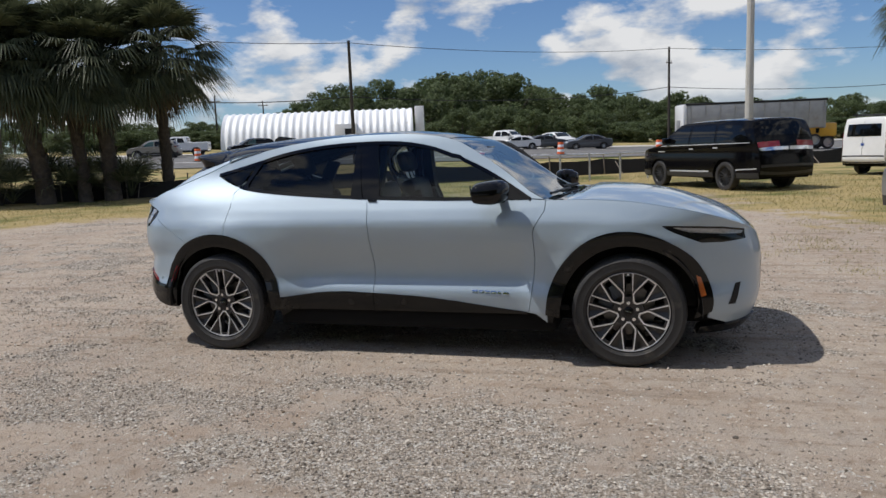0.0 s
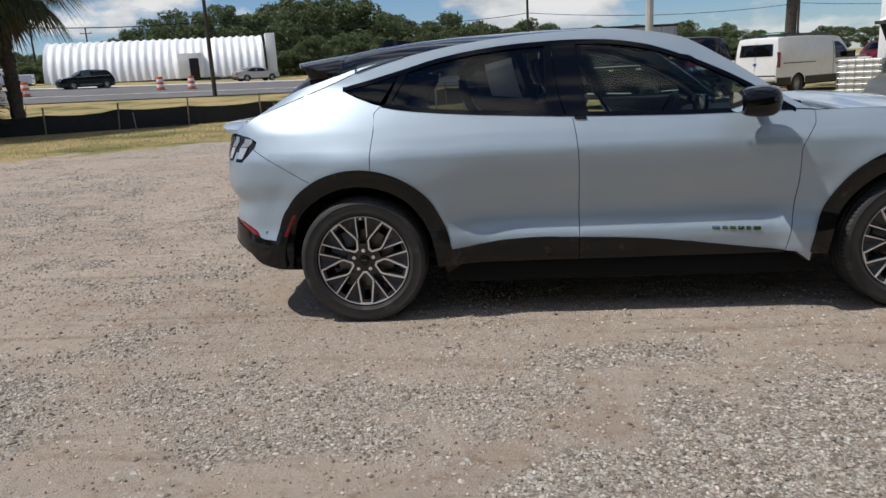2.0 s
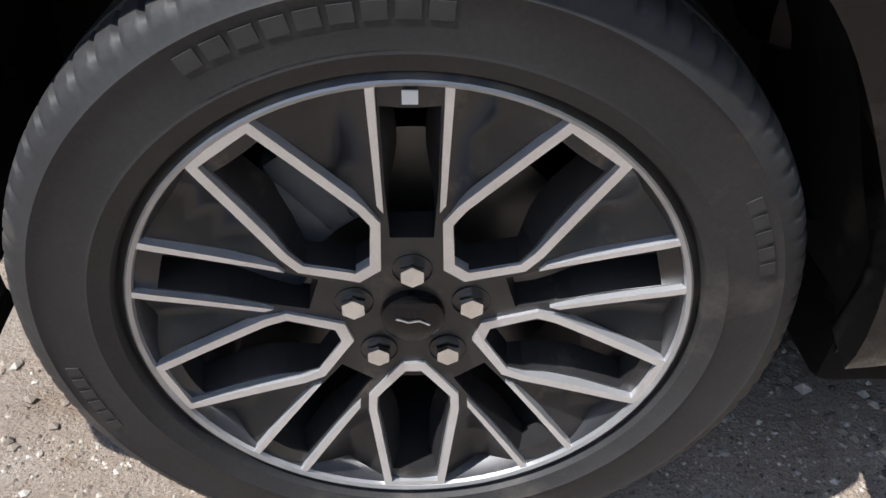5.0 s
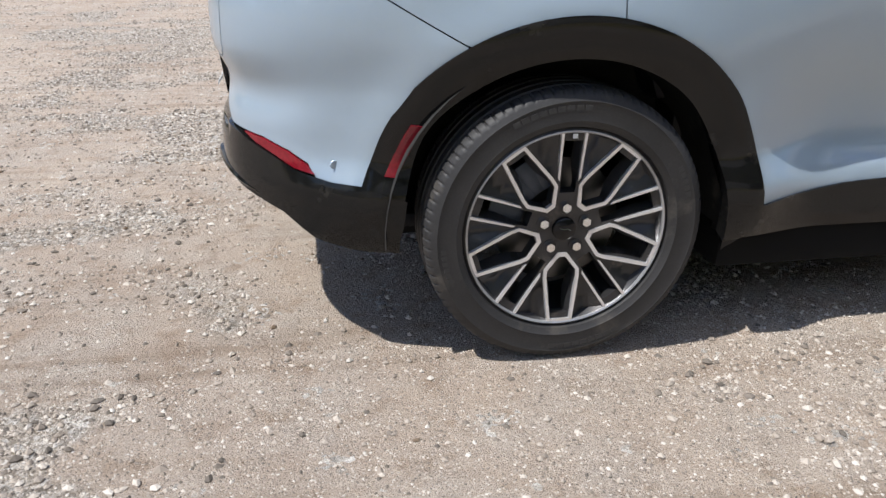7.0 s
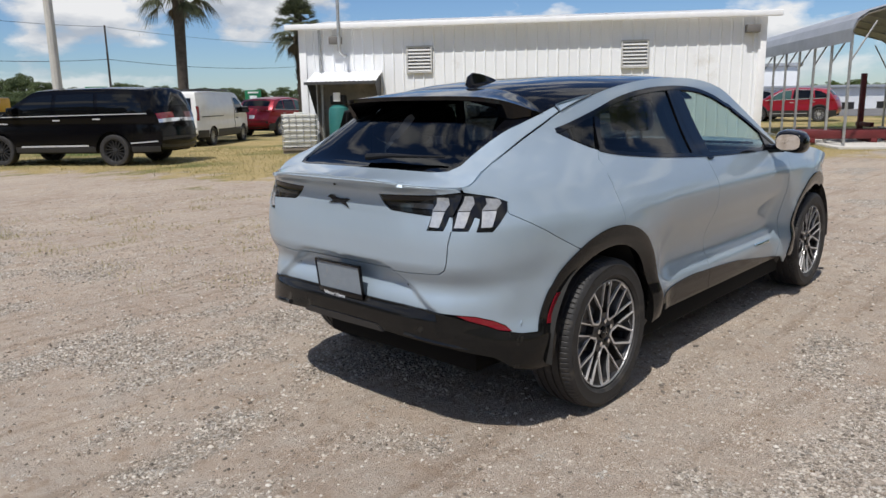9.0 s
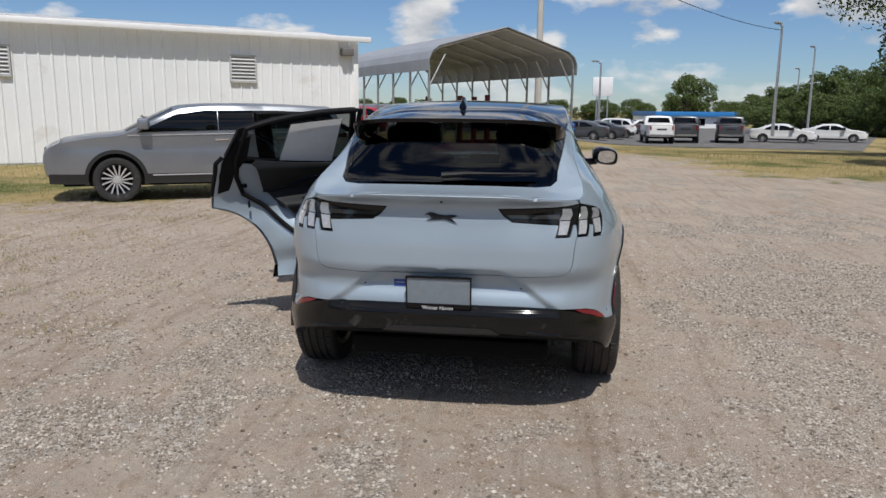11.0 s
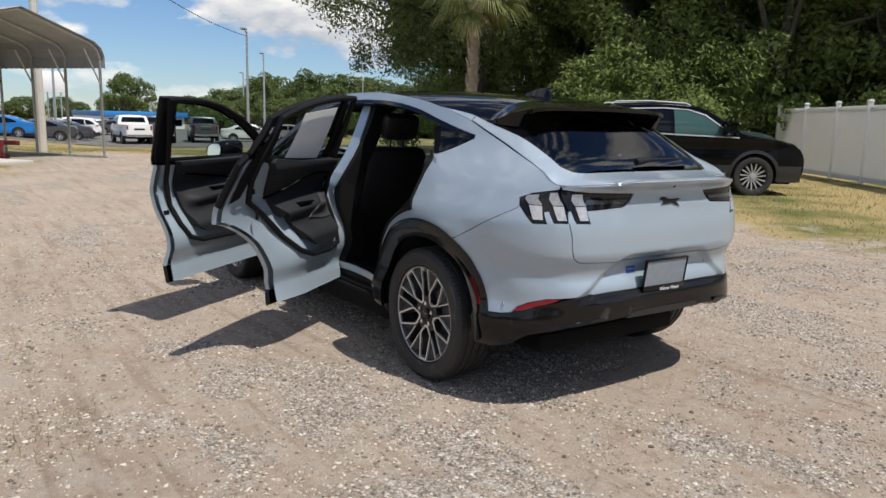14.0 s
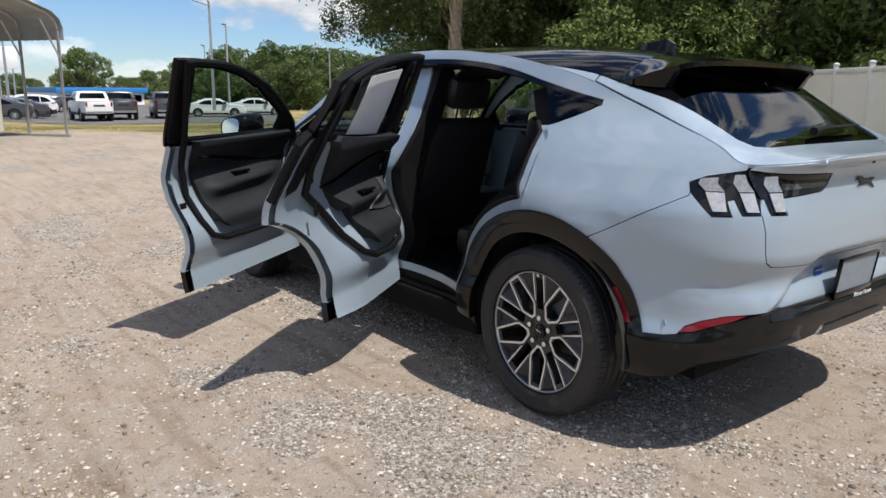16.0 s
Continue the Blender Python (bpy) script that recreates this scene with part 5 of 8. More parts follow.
    l.new(mix(edge, gr, lot), p.inputs["Base Color"])
    b1 = n.new("ShaderNodeBump")
    b1.inputs["Strength"].default_value, b1.inputs["Distance"].default_value = 1.0, .020
    hgt = mth("ADD", mth("MULTIPLY", vor(95, "Distance"), -.06), mth("ADD", mth("MULTIPLY", nz(120, 5, .7), .55), mth("MULTIPLY", nz(7, 5, .6), .8)))
    l.new(hgt, b1.inputs["Height"])
    b2 = n.new("ShaderNodeBump")
    b2.inputs["Strength"].default_value, b2.inputs["Distance"].default_value = .6, .10
    l.new(nz(1.6, 4), b2.inputs["Height"])
    l.new(b1.outputs[0], b2.inputs["Normal"])
    l.new(b2.outputs[0], p.inputs["Normal"])


ground_nodes()
ground = mesh("ground", np.stack([GX.ravel(), GY.ravel(), gz], 1), faces, GROUND_M)
at = ground.data.attributes.new("lot", "FLOAT", "POINT")
at.data.foreach_set("value", lot_mask.astype(np.float32))
at = ground.data.attributes.new("gravel", "FLOAT", "POINT")
at.data.foreach_set("value", drifts(GX.ravel(), GY.ravel()).astype(np.float32))
tagged(ground, "pale gravel and sand lot with dry grass round it", "ground", kind="structure")

ASPHALT = material("worn_asphalt", (.16, .155, .15), .9, vary=.15, scale=.6, fine=.25, fine_scale=60, bump=.3, bump_scale=80, dirt=(.28, .25, .21), dirt_amount=.1, dirt_scale=.5)
CONCRETE = material("pale_concrete", (.56, .54, .50), .9, vary=.1, scale=1.5, fine=.12, fine_scale=40, dirt=(.36, .33, .29), dirt_amount=.2, dirt_scale=.8)


def strip(name, d0, d1, a0, a1, mat, lift, label, cat):
    """A paved strip along the road, lying on the ground."""
    vs, fs = [], []
    na, nd = 120, 8
    for i, a in enumerate(np.linspace(a0, a1, na)):
        for d in np.linspace(d0, d1, nd):
            q = ALONG * a + ACROSS * d
            vs.append((q[0], q[1], hz(*q) + lift))
    for i in range(na - 1):
        for j in range(nd - 1):
            k = i * nd + j
            fs.append((k, k + nd, k + nd + 1, k + 1))
    return tagged(mesh(name, vs, fs, mat), label, cat, kind="structure")


strip("road", 48, 71, -300, 320, ASPHALT, .06, "worn grey asphalt highway", "road")
strip("road_line", 54.0, 54.3, -300, 320, WHITE_INK, .08, "white painted road edge line", "road line")
strip("road_shoulder", 71.2, 75.5, -300, 320, CONCRETE, .09, "pale concrete strip along the road", "pavement")
# paved sales yard far behind the carport
def yard_sheet():
    """Paving that lies on the ground between two bearings from the lot."""
    vs, fs, nr = [], [], 26
    for a in np.linspace(-24, 26, 40):
        for d in np.linspace(51, 118, nr):
            x, y = -5 + d * math.cos(radians(a)), 1 + d * math.sin(radians(a))
            vs.append((x, y, hz(x, y) + .03))
    for i in range(39):
        fs += [(i * nr + j, i * nr + j + 1, (i + 1) * nr + j + 1, (i + 1) * nr + j) for j in range(nr - 1)]
    return vs, fs


tagged(mesh("yard_pavement", *yard_sheet(), ASPHALT), "grey paved sales yard", "pavement", kind="structure")


# ---- buildings, fences, poles ----
WHITE_METAL = material("white_sheet_metal", (.85, .865, .88), .45, 0, vary=.03, scale=.8, fine=.03, fine_scale=25, dirt=(.66, .64, .60), dirt_amount=.06, dirt_scale=.7)
WHITE_TRIM = material("white_trim_metal", (.86, .86, .86), .45, vary=.03)
GALV = material("galvanised_steel", (.50, .51, .52), .42, .75, vary=.15, scale=9, dirt=(.32, .30, .28), dirt_amount=.15, dirt_scale=2)
GALV_ROOF = material("galvalume_sheet", (.40, .42, .45), .5, .35, vary=.10, scale=2, dirt=(.30, .30, .30), dirt_amount=.12, dirt_scale=1.2)
DARK_IN = material("dark_interior", (.02, .02, .02), .9)
WOOD_GREY = material("weathered_wood", (.26, .22, .18), .9, vary=.2, scale=5, fine=.3, fine_scale=40)
POLE_CONC = material("spun_concrete", (.55, .53, .49), .85, vary=.08, scale=2, fine=.12, fine_scale=30)
FABRIC = material("black_silt_fabric", (.012, .012, .013), .7, vary=.3, scale=3, bump=.5, bump_scale=12, bump_dist=.03)
VINYL = material("white_vinyl", (.88, .88, .88), .45, vary=.03, scale=2, dirt=(.70, .69, .65), dirt_amount=.05, dirt_scale=1.5)
_vn, _vl = VINYL.node_tree.nodes, VINYL.node_tree.links  # thin hollow boards let some sun through
_vt, _vm = _vn.new("ShaderNodeBsdfTranslucent"), _vn.new("ShaderNodeMixShader")
_vt.inputs[0].default_value = (.86, .86, .84, 1)
_vm.inputs[0].default_value = .38
_vl.new(_vn["Principled BSDF"].outputs[0], _vm.inputs[1])
_vl.new(_vt.outputs[0], _vm.inputs[2])
_vl.new(_vm.outputs[0], _vn["Material Output"].inputs[0])
TEAL = material("teal_tank", (.03, .16, .15), .45, vary=.15, scale=3)
BLUE_PLASTIC = material("blue_plastic", (.02, .09, .28), .45, vary=.1)
ORANGE = material("orange_plastic", (.72, .13, .03), .5, vary=.1, scale=3)
WIRE = material("black_cable", (.02, .02, .02), .7)
SIGN_GREEN = material("green_sign", (.01, .16, .07), .4)
SKYLINE_BLUE = material("blue_fascia", (.03, .20, .50), .4)
RED_STEEL = material("dark_red_steel", (.12, .016, .017), .5, vary=.2, scale=4)


def wall_frame(a, b):
    """A frame at a with its x axis along the ground to b and its y axis away from the lot."""
    a, b = Vector((*a, 0)), Vector((*b, 0))
    x = (b - a).normalized()
    y = Vector((-x.y, x.x, 0))
    return Matrix(((x.x, y.x, 0, a.x), (x.y, y.y, 0, a.y), (0, 0, 1, hz(a.x, a.y)), (0, 0, 0, 1))), (b - a).length


# white metal workshop
m, ln = wall_frame((9.55, 16.2), (17.55, 5.35))
shop = empty("workshop", m, "white ribbed sheet-metal workshop with louvred vents", "building")
H = 3.66


def ribbed(x0, x1, z0, z1, pitch=.305, rib=.028, y=0.0, hole=None):
    """Sheet-metal cladding with upright ribs."""
    vs, fs, x = [], [], x0
    xs = []
    while x < x1 - .01:
        for dx, dy in ((0, 0), (.055, 0), (.075, rib), (.105, rib), (.125, 0)):
            if x + dx < x1:
                xs.append((x + dx, dy))
        x += pitch
    xs.append((x1, 0))
    for xx, dy in xs:
        vs += [(xx, y - dy, z0), (xx, y - dy, z1)]
    for i in range(len(xs) - 1):
        fs.append((2 * i, 2 * i + 2, 2 * i + 3, 2 * i + 1))
    return vs, fs


v, f = ribbed(0, ln, .05, H)
mesh("front_cladding", v, f, WHITE_METAL, shop, smooth_faces=False)
bm = bmesh.new()
box(bm, 0, ln, .02, 9.0, .0, H - .02)
part("shell", bm, WHITE_METAL, shop)
bm = bmesh.new()
rf = [bm.verts.new(c) for c in ((-.35, -.32, H - .03), (ln + .35, -.32, H - .03), (ln + .35, 4.5, H + .62), (-.35, 4.5, H + .62), (ln + .35, 9.3, H - .03), (-.35, 9.3, H - .03))]
bm.faces.new((rf[0], rf[1], rf[2], rf[3]))
bm.faces.new((rf[3], rf[2], rf[4], rf[5]))
r = bmesh.ops.solidify(bm, geom=list(bm.faces), thickness=.06)
part("roof", bm, WHITE_TRIM, shop)
bm = bmesh.new()
box(bm, -.36, ln + .36, -.40, -.28, H - .10, H + .06, .02)
part("gutter", bm, WHITE_TRIM, shop)
for x in (-.05, ln - .16):
    bm = bmesh.new()
    box(bm, x, x + .22, -.05, .08, .02, H - .08, .01)
    part("corner_trim", bm, WHITE_TRIM, shop)
bm = bmesh.new()
tube(bm, [(.62, -.10, .1), (.62, -.10, H - .1)], .045, 10)
part("downpipe", bm, GALV, shop)
VENT = material("grey_louvre", (.50, .50, .49), .5, vary=.08)
for x in (3.63, 9.91):
    vt = empty("louvre_vent")
    vt.parent = shop
    bm = bmesh.new()
    for a, b, c, d in ((x - .39, x + .39, 2.99, 3.04), (x - .39, x + .39, 2.25, 2.30), (x - .39, x - .34, 2.30, 2.99), (x + .34, x + .39, 2.30, 2.99)):
        box(bm, a, b, -.09, .02, c, d)
    part("vent_frame", bm, VENT, vt)
    for i in range(7):
        bm = bmesh.new()
        box(bm, -.34, .34, -.004, .004, -.060, .060, 0, Matrix.Translation((x, -.055, 2.345 + i * .099)) @ Matrix.Rotation(radians(-38), 4, "X"))
        part("slat", bm, VENT, vt)
for x in (.95, ln - .55):
    bm = bmesh.new()
    box(bm, x, x + .36, -.30, -.05, H - .52, H - .30, .02)
    part("flood_light", bm, material("lamp_housing", (.16, .15, .14), .5) if x < 2 else bpy.data.materials["lamp_housing"], shop)
bm = bmesh.new()
tube(bm, [(1.30, -.42, H + .72), (1.30, -.42, H - .75), (1.38, -.30, H - .86), (1.40, -.02, H - .86)], .05, 10)
part("vent_pipe", bm, GALV, shop)
bm = bmesh.new()
tube(bm, [(1.05, .5, H), (1.05, .5, H + 1.4)], .02, 8)
part("antenna_mast", bm, GALV, shop)
# lean-to awning over the compressor
bm = bmesh.new()
for i in range(15):
    x = .38 + i * .14
    q = [(x, -1.05, 2.02), (x + .07, -1.05, 2.05), (x + .14, -1.05, 2.02), (x + .14, -.02, 2.32), (x + .07, -.02, 2.35), (x, -.02, 2.32)]
    w = [bm.verts.new(c) for c in q]
    bm.faces.new((w[0], w[1], w[4], w[5]))
    bm.faces.new((w[1], w[2], w[3], w[4]))
bmesh.ops.remove_doubles(bm, verts=bm.verts, dist=.001)
part("awning_roof", bm, WHITE_TRIM, shop)
bm = bmesh.new()
box(bm, .36, 2.50, -1.08, -1.02, 1.95, 2.03)
part("awning_fascia", bm, material("dark_fascia", (.05, .05, .05), .6), shop)
bm = bmesh.new()
w = [bm.verts.new(c) for c in ((2.44, -1.0, 2.02), (2.44, -.02, 2.31), (2.44, -.02, 1.15), (2.44, -.3, 1.35))]
bm.faces.new(w)
part("awning_side", bm, bpy.data.materials["dark_fascia"], shop)
bm = bmesh.new()
w = [bm.verts.new(c) for c in ((.42, -1.0, 2.02), (.42, -.02, 2.31), (.42, -.02, .95), (.42, -.25, 1.15))]
bm.faces.new(w)
part("awning_side", bm, bpy.data.materials["dark_fascia"], shop)
# Dull panel on the wall paints in the shade under the awning.
bm = bmesh.new()
box(bm, .46, 2.40, -.045, -.032, .10, 2.22)
part("alcove_board", bm, material("alcove_shade", (.20, .185, .165), .85, vary=.2, scale=3, dirt=(.09, .08, .07), dirt_amount=.25, dirt_scale=2), shop)
bm = bmesh.new()
box(bm, .40, 2.45, -1.05, -.04, .0, .10, .01)
part("awning_slab", bm, CONCRETE, shop)
cm = m @ Matrix.Translation((1.25, -.60, .10))
comp = empty("air_compressor", cm, "upright teal air compressor tank with a motor on top", "compressor")
bm = bmesh.new()
prof = [(0, 0), (.20, .02), (.29, .10), (.31, .22), (.31, 1.05), (.28, 1.18), (.16, 1.27), (0, 1.28)]
lathe(bm, [(r, z) for r, z in prof], 32)
bmesh.ops.rotate(bm, cent=(0, 0, 0), matrix=Matrix.Rotation(radians(90), 3, "X"), verts=bm.verts)
part("tank", bm, TEAL, comp)
bm = bmesh.new()
box(bm, -.22, .22, -.16, .16, 1.28, 1.55, .04)
part("motor", bm, DARK_IN, comp)
bm = bmesh.new()
box(bm, -.10, .10, -.24, -.14, 1.36, 1.62, .02)
part("switch_box", bm, WHITE_TRIM, comp)
dm = m @ Matrix.Translation((1.85, -.55, .10))
drum = empty("blue_drum", dm, "blue plastic drum under the awning", "drum")
bm = bmesh.new()
lathe(bm, [(0, 0), (.25, 0), (.28, .03), (.29, .28), (.275, .30), (.29, .32), (.29, .58), (.26, .64), (0, .65)], 28)
bmesh.ops.rotate(bm, cent=(0, 0, 0), matrix=Matrix.Rotation(radians(90), 3, "X"), verts=bm.verts)
part("barrel", bm, BLUE_PLASTIC, drum)

# caged liquid tank
tk = empty("caged_tank", pose(8.85, 15.55, 0, 0, 0, -35), "white plastic tank in a galvanised cage on a pallet", "tank")
bm = bmesh.new()
box(bm, -.47, .47, -.55, .55, .16, 1.12, .06)
box(bm, -.15, .15, -.15, .15, 1.10, 1.17, .03)
part("bottle", bm, material("cloudy_plastic", (.55, .55, .50), .4, vary=.12, scale=2), tk)
for i in range(7):
    z = .20 + i * .15
    bm = bmesh.new()
    tube(bm, [(-.5, -.58, z), (.5, -.58, z), (.5, .58, z), (-.5, .58, z), (-.5, -.58, z)], .011, 6)
    part("cage_hoop", bm, GALV, tk)
for x, y in [(-.5, y) for y in np.linspace(-.58, .58, 6)] + [(.5, y) for y in np.linspace(-.58, .58, 6)] + [(x, s) for x in np.linspace(-.3, .3, 4) for s in (-.58, .58)]:
    bm = bmesh.new()
    tube(bm, [(x, y, .13), (x, y, 1.12)], .011, 6)
    part("cage_bar", bm, GALV, tk)
bm = bmesh.new()
box(bm, -.50, .50, -.60, .60, .09, .15)
for y in (-.5, 0, .5):
    box(bm, -.5, .5, y - .07, y + .07, 0, .09)
part("pallet", bm, WOOD_GREY, tk)

# open carport
CP = Matrix.Translation((18.55, .72, hz(18.5, .7))) @ Matrix.Rotation(radians(34), 4, "Z")
port = empty("carport", CP, "open galvanised steel carport with a rounded gable roof", "carport")
CW, CL, EAVE, PEAK = 2.75, 11.5, 2.86, 4.12
gable = [(-CW, EAVE - .16), (-CW, EAVE + .18), (-CW + .10, EAVE + .42), (-CW + .35, EAVE + .60), (0, PEAK), (CW - .35, EAVE + .60), (CW - .10, EAVE + .42), (CW, EAVE + .18), (CW, EAVE - .16)]
bm = bmesh.new()
xs = np.arange(0, CL + .01, .115)
rows2 = [[bm.verts.new((x - .15, y, z + (.018 if i % 2 else 0))) for y, z in gable] for i, x in enumerate(xs)]
for a, b in zip(rows2, rows2[1:]):
    for i in range(len(gable) - 1):
        bm.faces.new((a[i], a[i + 1], b[i + 1], b[i]))
part("roof_sheet", bm, GALV_ROOF, port, sharp=20)
for i, x in enumerate(np.linspace(0, CL - .3, 9)):
    for s in (-1, 1):
        bm = bmesh.new()
        box(bm, x - .03, x + .03, s * (CW - .06) - .03, s * (CW - .06) + .03, 0, EAVE + .1)
        part("post", bm, GALV, port)
        bm = bmesh.new()
        tube(bm, [(x, s * (CW - .07), EAVE - .62), (x, s * (CW - .62), EAVE + .36)], .025, 6)
        part("brace", bm, GALV, port)
    bm = bmesh.new()
    tube(bm, [(x, y * .985, z - .05) for y, z in gable[1:-1]], .032, 8)
    part("rafter", bm, GALV, port)
for s in (-1, 1):
    bm = bmesh.new()
    box(bm, -.1, CL, s * (CW - .06) - .04, s * (CW - .06) + .04, 0, .07)
    part("base_rail", bm, GALV, port)
# dark red lift frames standing under it
bm = bmesh.new()
box(bm, -.45, 4.0, .2, 2.95, -.02, .07, .01, CP)
tagged(part("concrete_slab", bm, CONCRETE, None), "pale concrete slab under the carport's end", "slab", kind="structure")
lp_ = empty("lift_platform", pose(19.2, 2.9, .07, 0, 0, -58), "low dark red steel lift platform on a slab", "lift platform")
for y in (-.5, .3):
    bm = bmesh.new()
    box(bm, -1.9, 1.7, y, y + .22, .10, .34, .02)
    part("runway", bm, RED_STEEL, lp_)
for x in (-1.6, 0, 1.5):
    bm = bmesh.new()
    box(bm, x - .08, x + .08, -.55, .58, 0, .12, .01)
    part("cross_beam", bm, RED_STEEL, lp_)
for x, y, h in ((19.35, 2.22, 2.0), (19.7, 1.78, 1.98), (20.1, 1.36, 2.05), (21.2, 3.6, 2.0)):
    lf = empty("lift_column", pose(x, y, 0, 0, 0, 34), "dark red steel lift column", "lift column", "lift columns")
    bm = bmesh.new()
    box(bm, -.075, .075, -.07, .07, 0, h, .015)
    part("column", bm, RED_STEEL, lf)
    bm = bmesh.new()
    box(bm, -.35, .55, -.16, .16, 0, .16, .02)
    part("foot", bm, RED_STEEL, lf)
    bm = bmesh.new()
    box(bm, -.9, .2, -.06, .06, .42, .55, .01)
    part("arm", bm, RED_STEEL, lf)

# long pale building behind the carport, dark bays
fb = empty("service_building", pose(57.1, 19.1, 0, 0, 0, -30.8), "long white service building with dark open bays", "building")
bm = bmesh.new()
box(bm, -6, 24, 0, 12, -2.2, 1.75)
part("wall", bm, WHITE_METAL, fb)
bm = bmesh.new()
box(bm, -6.3, 24.3, -.3, 12.3, 1.75, 2.0, .05)
part("roof", bm, GALV_ROOF, fb)
for x in (-3, 4, 11):
    bm = bmesh.new()
    box(bm, x, x + 4.6, -.06, .03, -2.0, .6)
    part("bay_door", bm, DARK_IN, fb)
# far showroom with a blue fascia
sr = empty("showroom", pose(104, -12, 0, 0, 0, -82), "low white showroom with a bright blue fascia", "building")
bm = bmesh.new()
box(bm, 5, 16.6, 0, 12, -1, .9)
part("wall", bm, WHITE_METAL, sr)
bm = bmesh.new()
box(bm, 4.8, 17, -.6, 12, .9, 1.6, .05)
part("fascia", bm, SKYLINE_BLUE, sr)
for x in range(6, 15, 4):
    bm = bmesh.new()
    box(bm, x, x + 2.2, -.05, .03, -.3, .6)
    part("window", bm, GLOSS_BLACK, sr)
for px, py, w, h in ((75, 34, 22, 4.2),):
    ob = empty("shed", pose(px, py, 0, 0, 0, -70), "low pale flat-roofed shed far off", "building", "far sheds")
    bm = bmesh.new()
    box(bm, -w / 2, w / 2, 0, 9, 0, h)
    part("wall", bm, WHITE_METAL, ob)
    bm = bmesh.new()
    box(bm, -w / 2 - .3, w / 2 + .3, -.3, 9.3, h, h + .3)
    part("roof", bm, GALV_ROOF, ob)

# white arched hut beyond the road
hut = empty("arched_hut", pose(-39.4, 80.8, 2.05, 0, 0, 19.0), "white corrugated arched metal hut with a small porch", "hut")
hr, hl = 4.6, 11.6
bm = bmesh.new()
rows3 = []
for i, x in enumerate(np.arange(-hl, hl + .01, .1)):
    rr = hr + .085 * math.cos(i * .1 / .85 * 2 * math.pi)
    rows3.append([bm.verts.new((x, -rr * math.cos(a), rr * math.sin(a) * .98)) for a in np.linspace(0, math.pi, 22)])
for a, b in zip(rows3, rows3[1:]):
    for i in range(21):
        bm.faces.new((a[i], a[i + 1], b[i + 1], b[i]))
part("arched_roof", bm, WHITE_METAL, hut, sharp=60)
for s in (-1, 1):
    bm = bmesh.new()
    bm.faces.new([bm.verts.new((s * hl, -hr * math.cos(a), hr * math.sin(a) * .98)) for a in np.linspace(0, math.pi, 24)])
    part("end_wall", bm, material("grey_end_wall", (.30, .30, .30), .6) if s < 0 else bpy.data.materials["grey_end_wall"], hut)
bm = bmesh.new()
box(bm, 2.2, 4.8, -5.4, -3.2, 0, 2.7, .03)
part("porch", bm, WHITE_TRIM, hut)
bm = bmesh.new()
box(bm, 3.4, 4.4, -5.45, -5.38, 0, 2.1)
part("porch_door", bm, DARK_IN, hut)
bm = bmesh.new()
box(bm, hl + .3, hl + 1.4, -3.2, -1.0, 0, 4.6, .03)
part("lean_to", bm, WHITE_TRIM, hut)

# black silt fence on stakes
fl = [(-34, 10.5), (-24, 14.8), (-17.8, 18.0), (-11.5, 20.6), (-.6, 27.4), (6, 31.5), (20, 38), (40, 47)]
fence = empty("silt_fence", None, "sagging black fabric silt fence on thin wooden stakes", "fence")
pts = []
for a, b in zip(fl, fl[1:]):
    a, b = np.array(a), np.array(b)
    k = max(2, int(np.linalg.norm(b - a) / 2.15))
    pts += [a + (b - a) * i / k for i in range(k)]
vs, fs = [], []
for i, (a, b) in enumerate(zip(pts, pts[1:])):
    for t in (0, .25, .5, .75):
        q = a + (b - a) * t
        sag = .07 * math.sin(t * math.pi) + .03 * math.sin(i * 2.3 + t)
        vs += [(q[0], q[1], hz(*q) - .02), (q[0] + .03 * math.sin(i + 5 * t), q[1] + .03, hz(*q) + .66 - sag)]
for i in range(len(vs) // 2 - 1):
    fs.append((2 * i, 2 * i + 2, 2 * i + 3, 2 * i + 1))
mesh("fabric", vs, fs, FABRIC, fence)
rs = random.Random(5)
for i, q in enumerate(pts):
    bm = bmesh.new()
    tube(bm, [(q[0], q[1] - .04, hz(*q)), (q[0] + rs.uniform(-.05, .05), q[1] - .04 + rs.uniform(-.04, .04), hz(*q) + rs.uniform(.85, .98))], .028, 5)
    part("stake", bm, WOOD_GREY, fence)
    if i % 2 == 0:
        bm = bmesh.new()
        tube(bm, [(q[0] + .8, q[1] - .45, hz(*q)), (q[0] + .45, q[1] + .15, hz(*q) + .55)], .018, 5)
        part("prop", bm, WOOD_GREY, fence)

# low pipe rail before it
rail = empty("pipe_rail", None, "low galvanised pipe rail before a black fabric fence", "fence")
ends = [(-2.9, 22.2), (-1.9, 22.42), (-.83, 22.66), (.28, 22.92), (1.27, 23.14)]
for x, y in ends:
    bm = bmesh.new()
    tube(bm, [(x, y, hz(x, y) - .05), (x, y, hz(x, y) + 1.02)], .036, 8)
    part("post", bm, GALV, rail)
for (x0, y0), (x1, y1) in zip(ends, ends[1:]):
    bm = bmesh.new()
    tube(bm, [(x0, y0, hz(x0, y0) + .98), (x1, y1, hz(x1, y1) + .98)], .026, 8)
    part("top_rail", bm, GALV, rail)

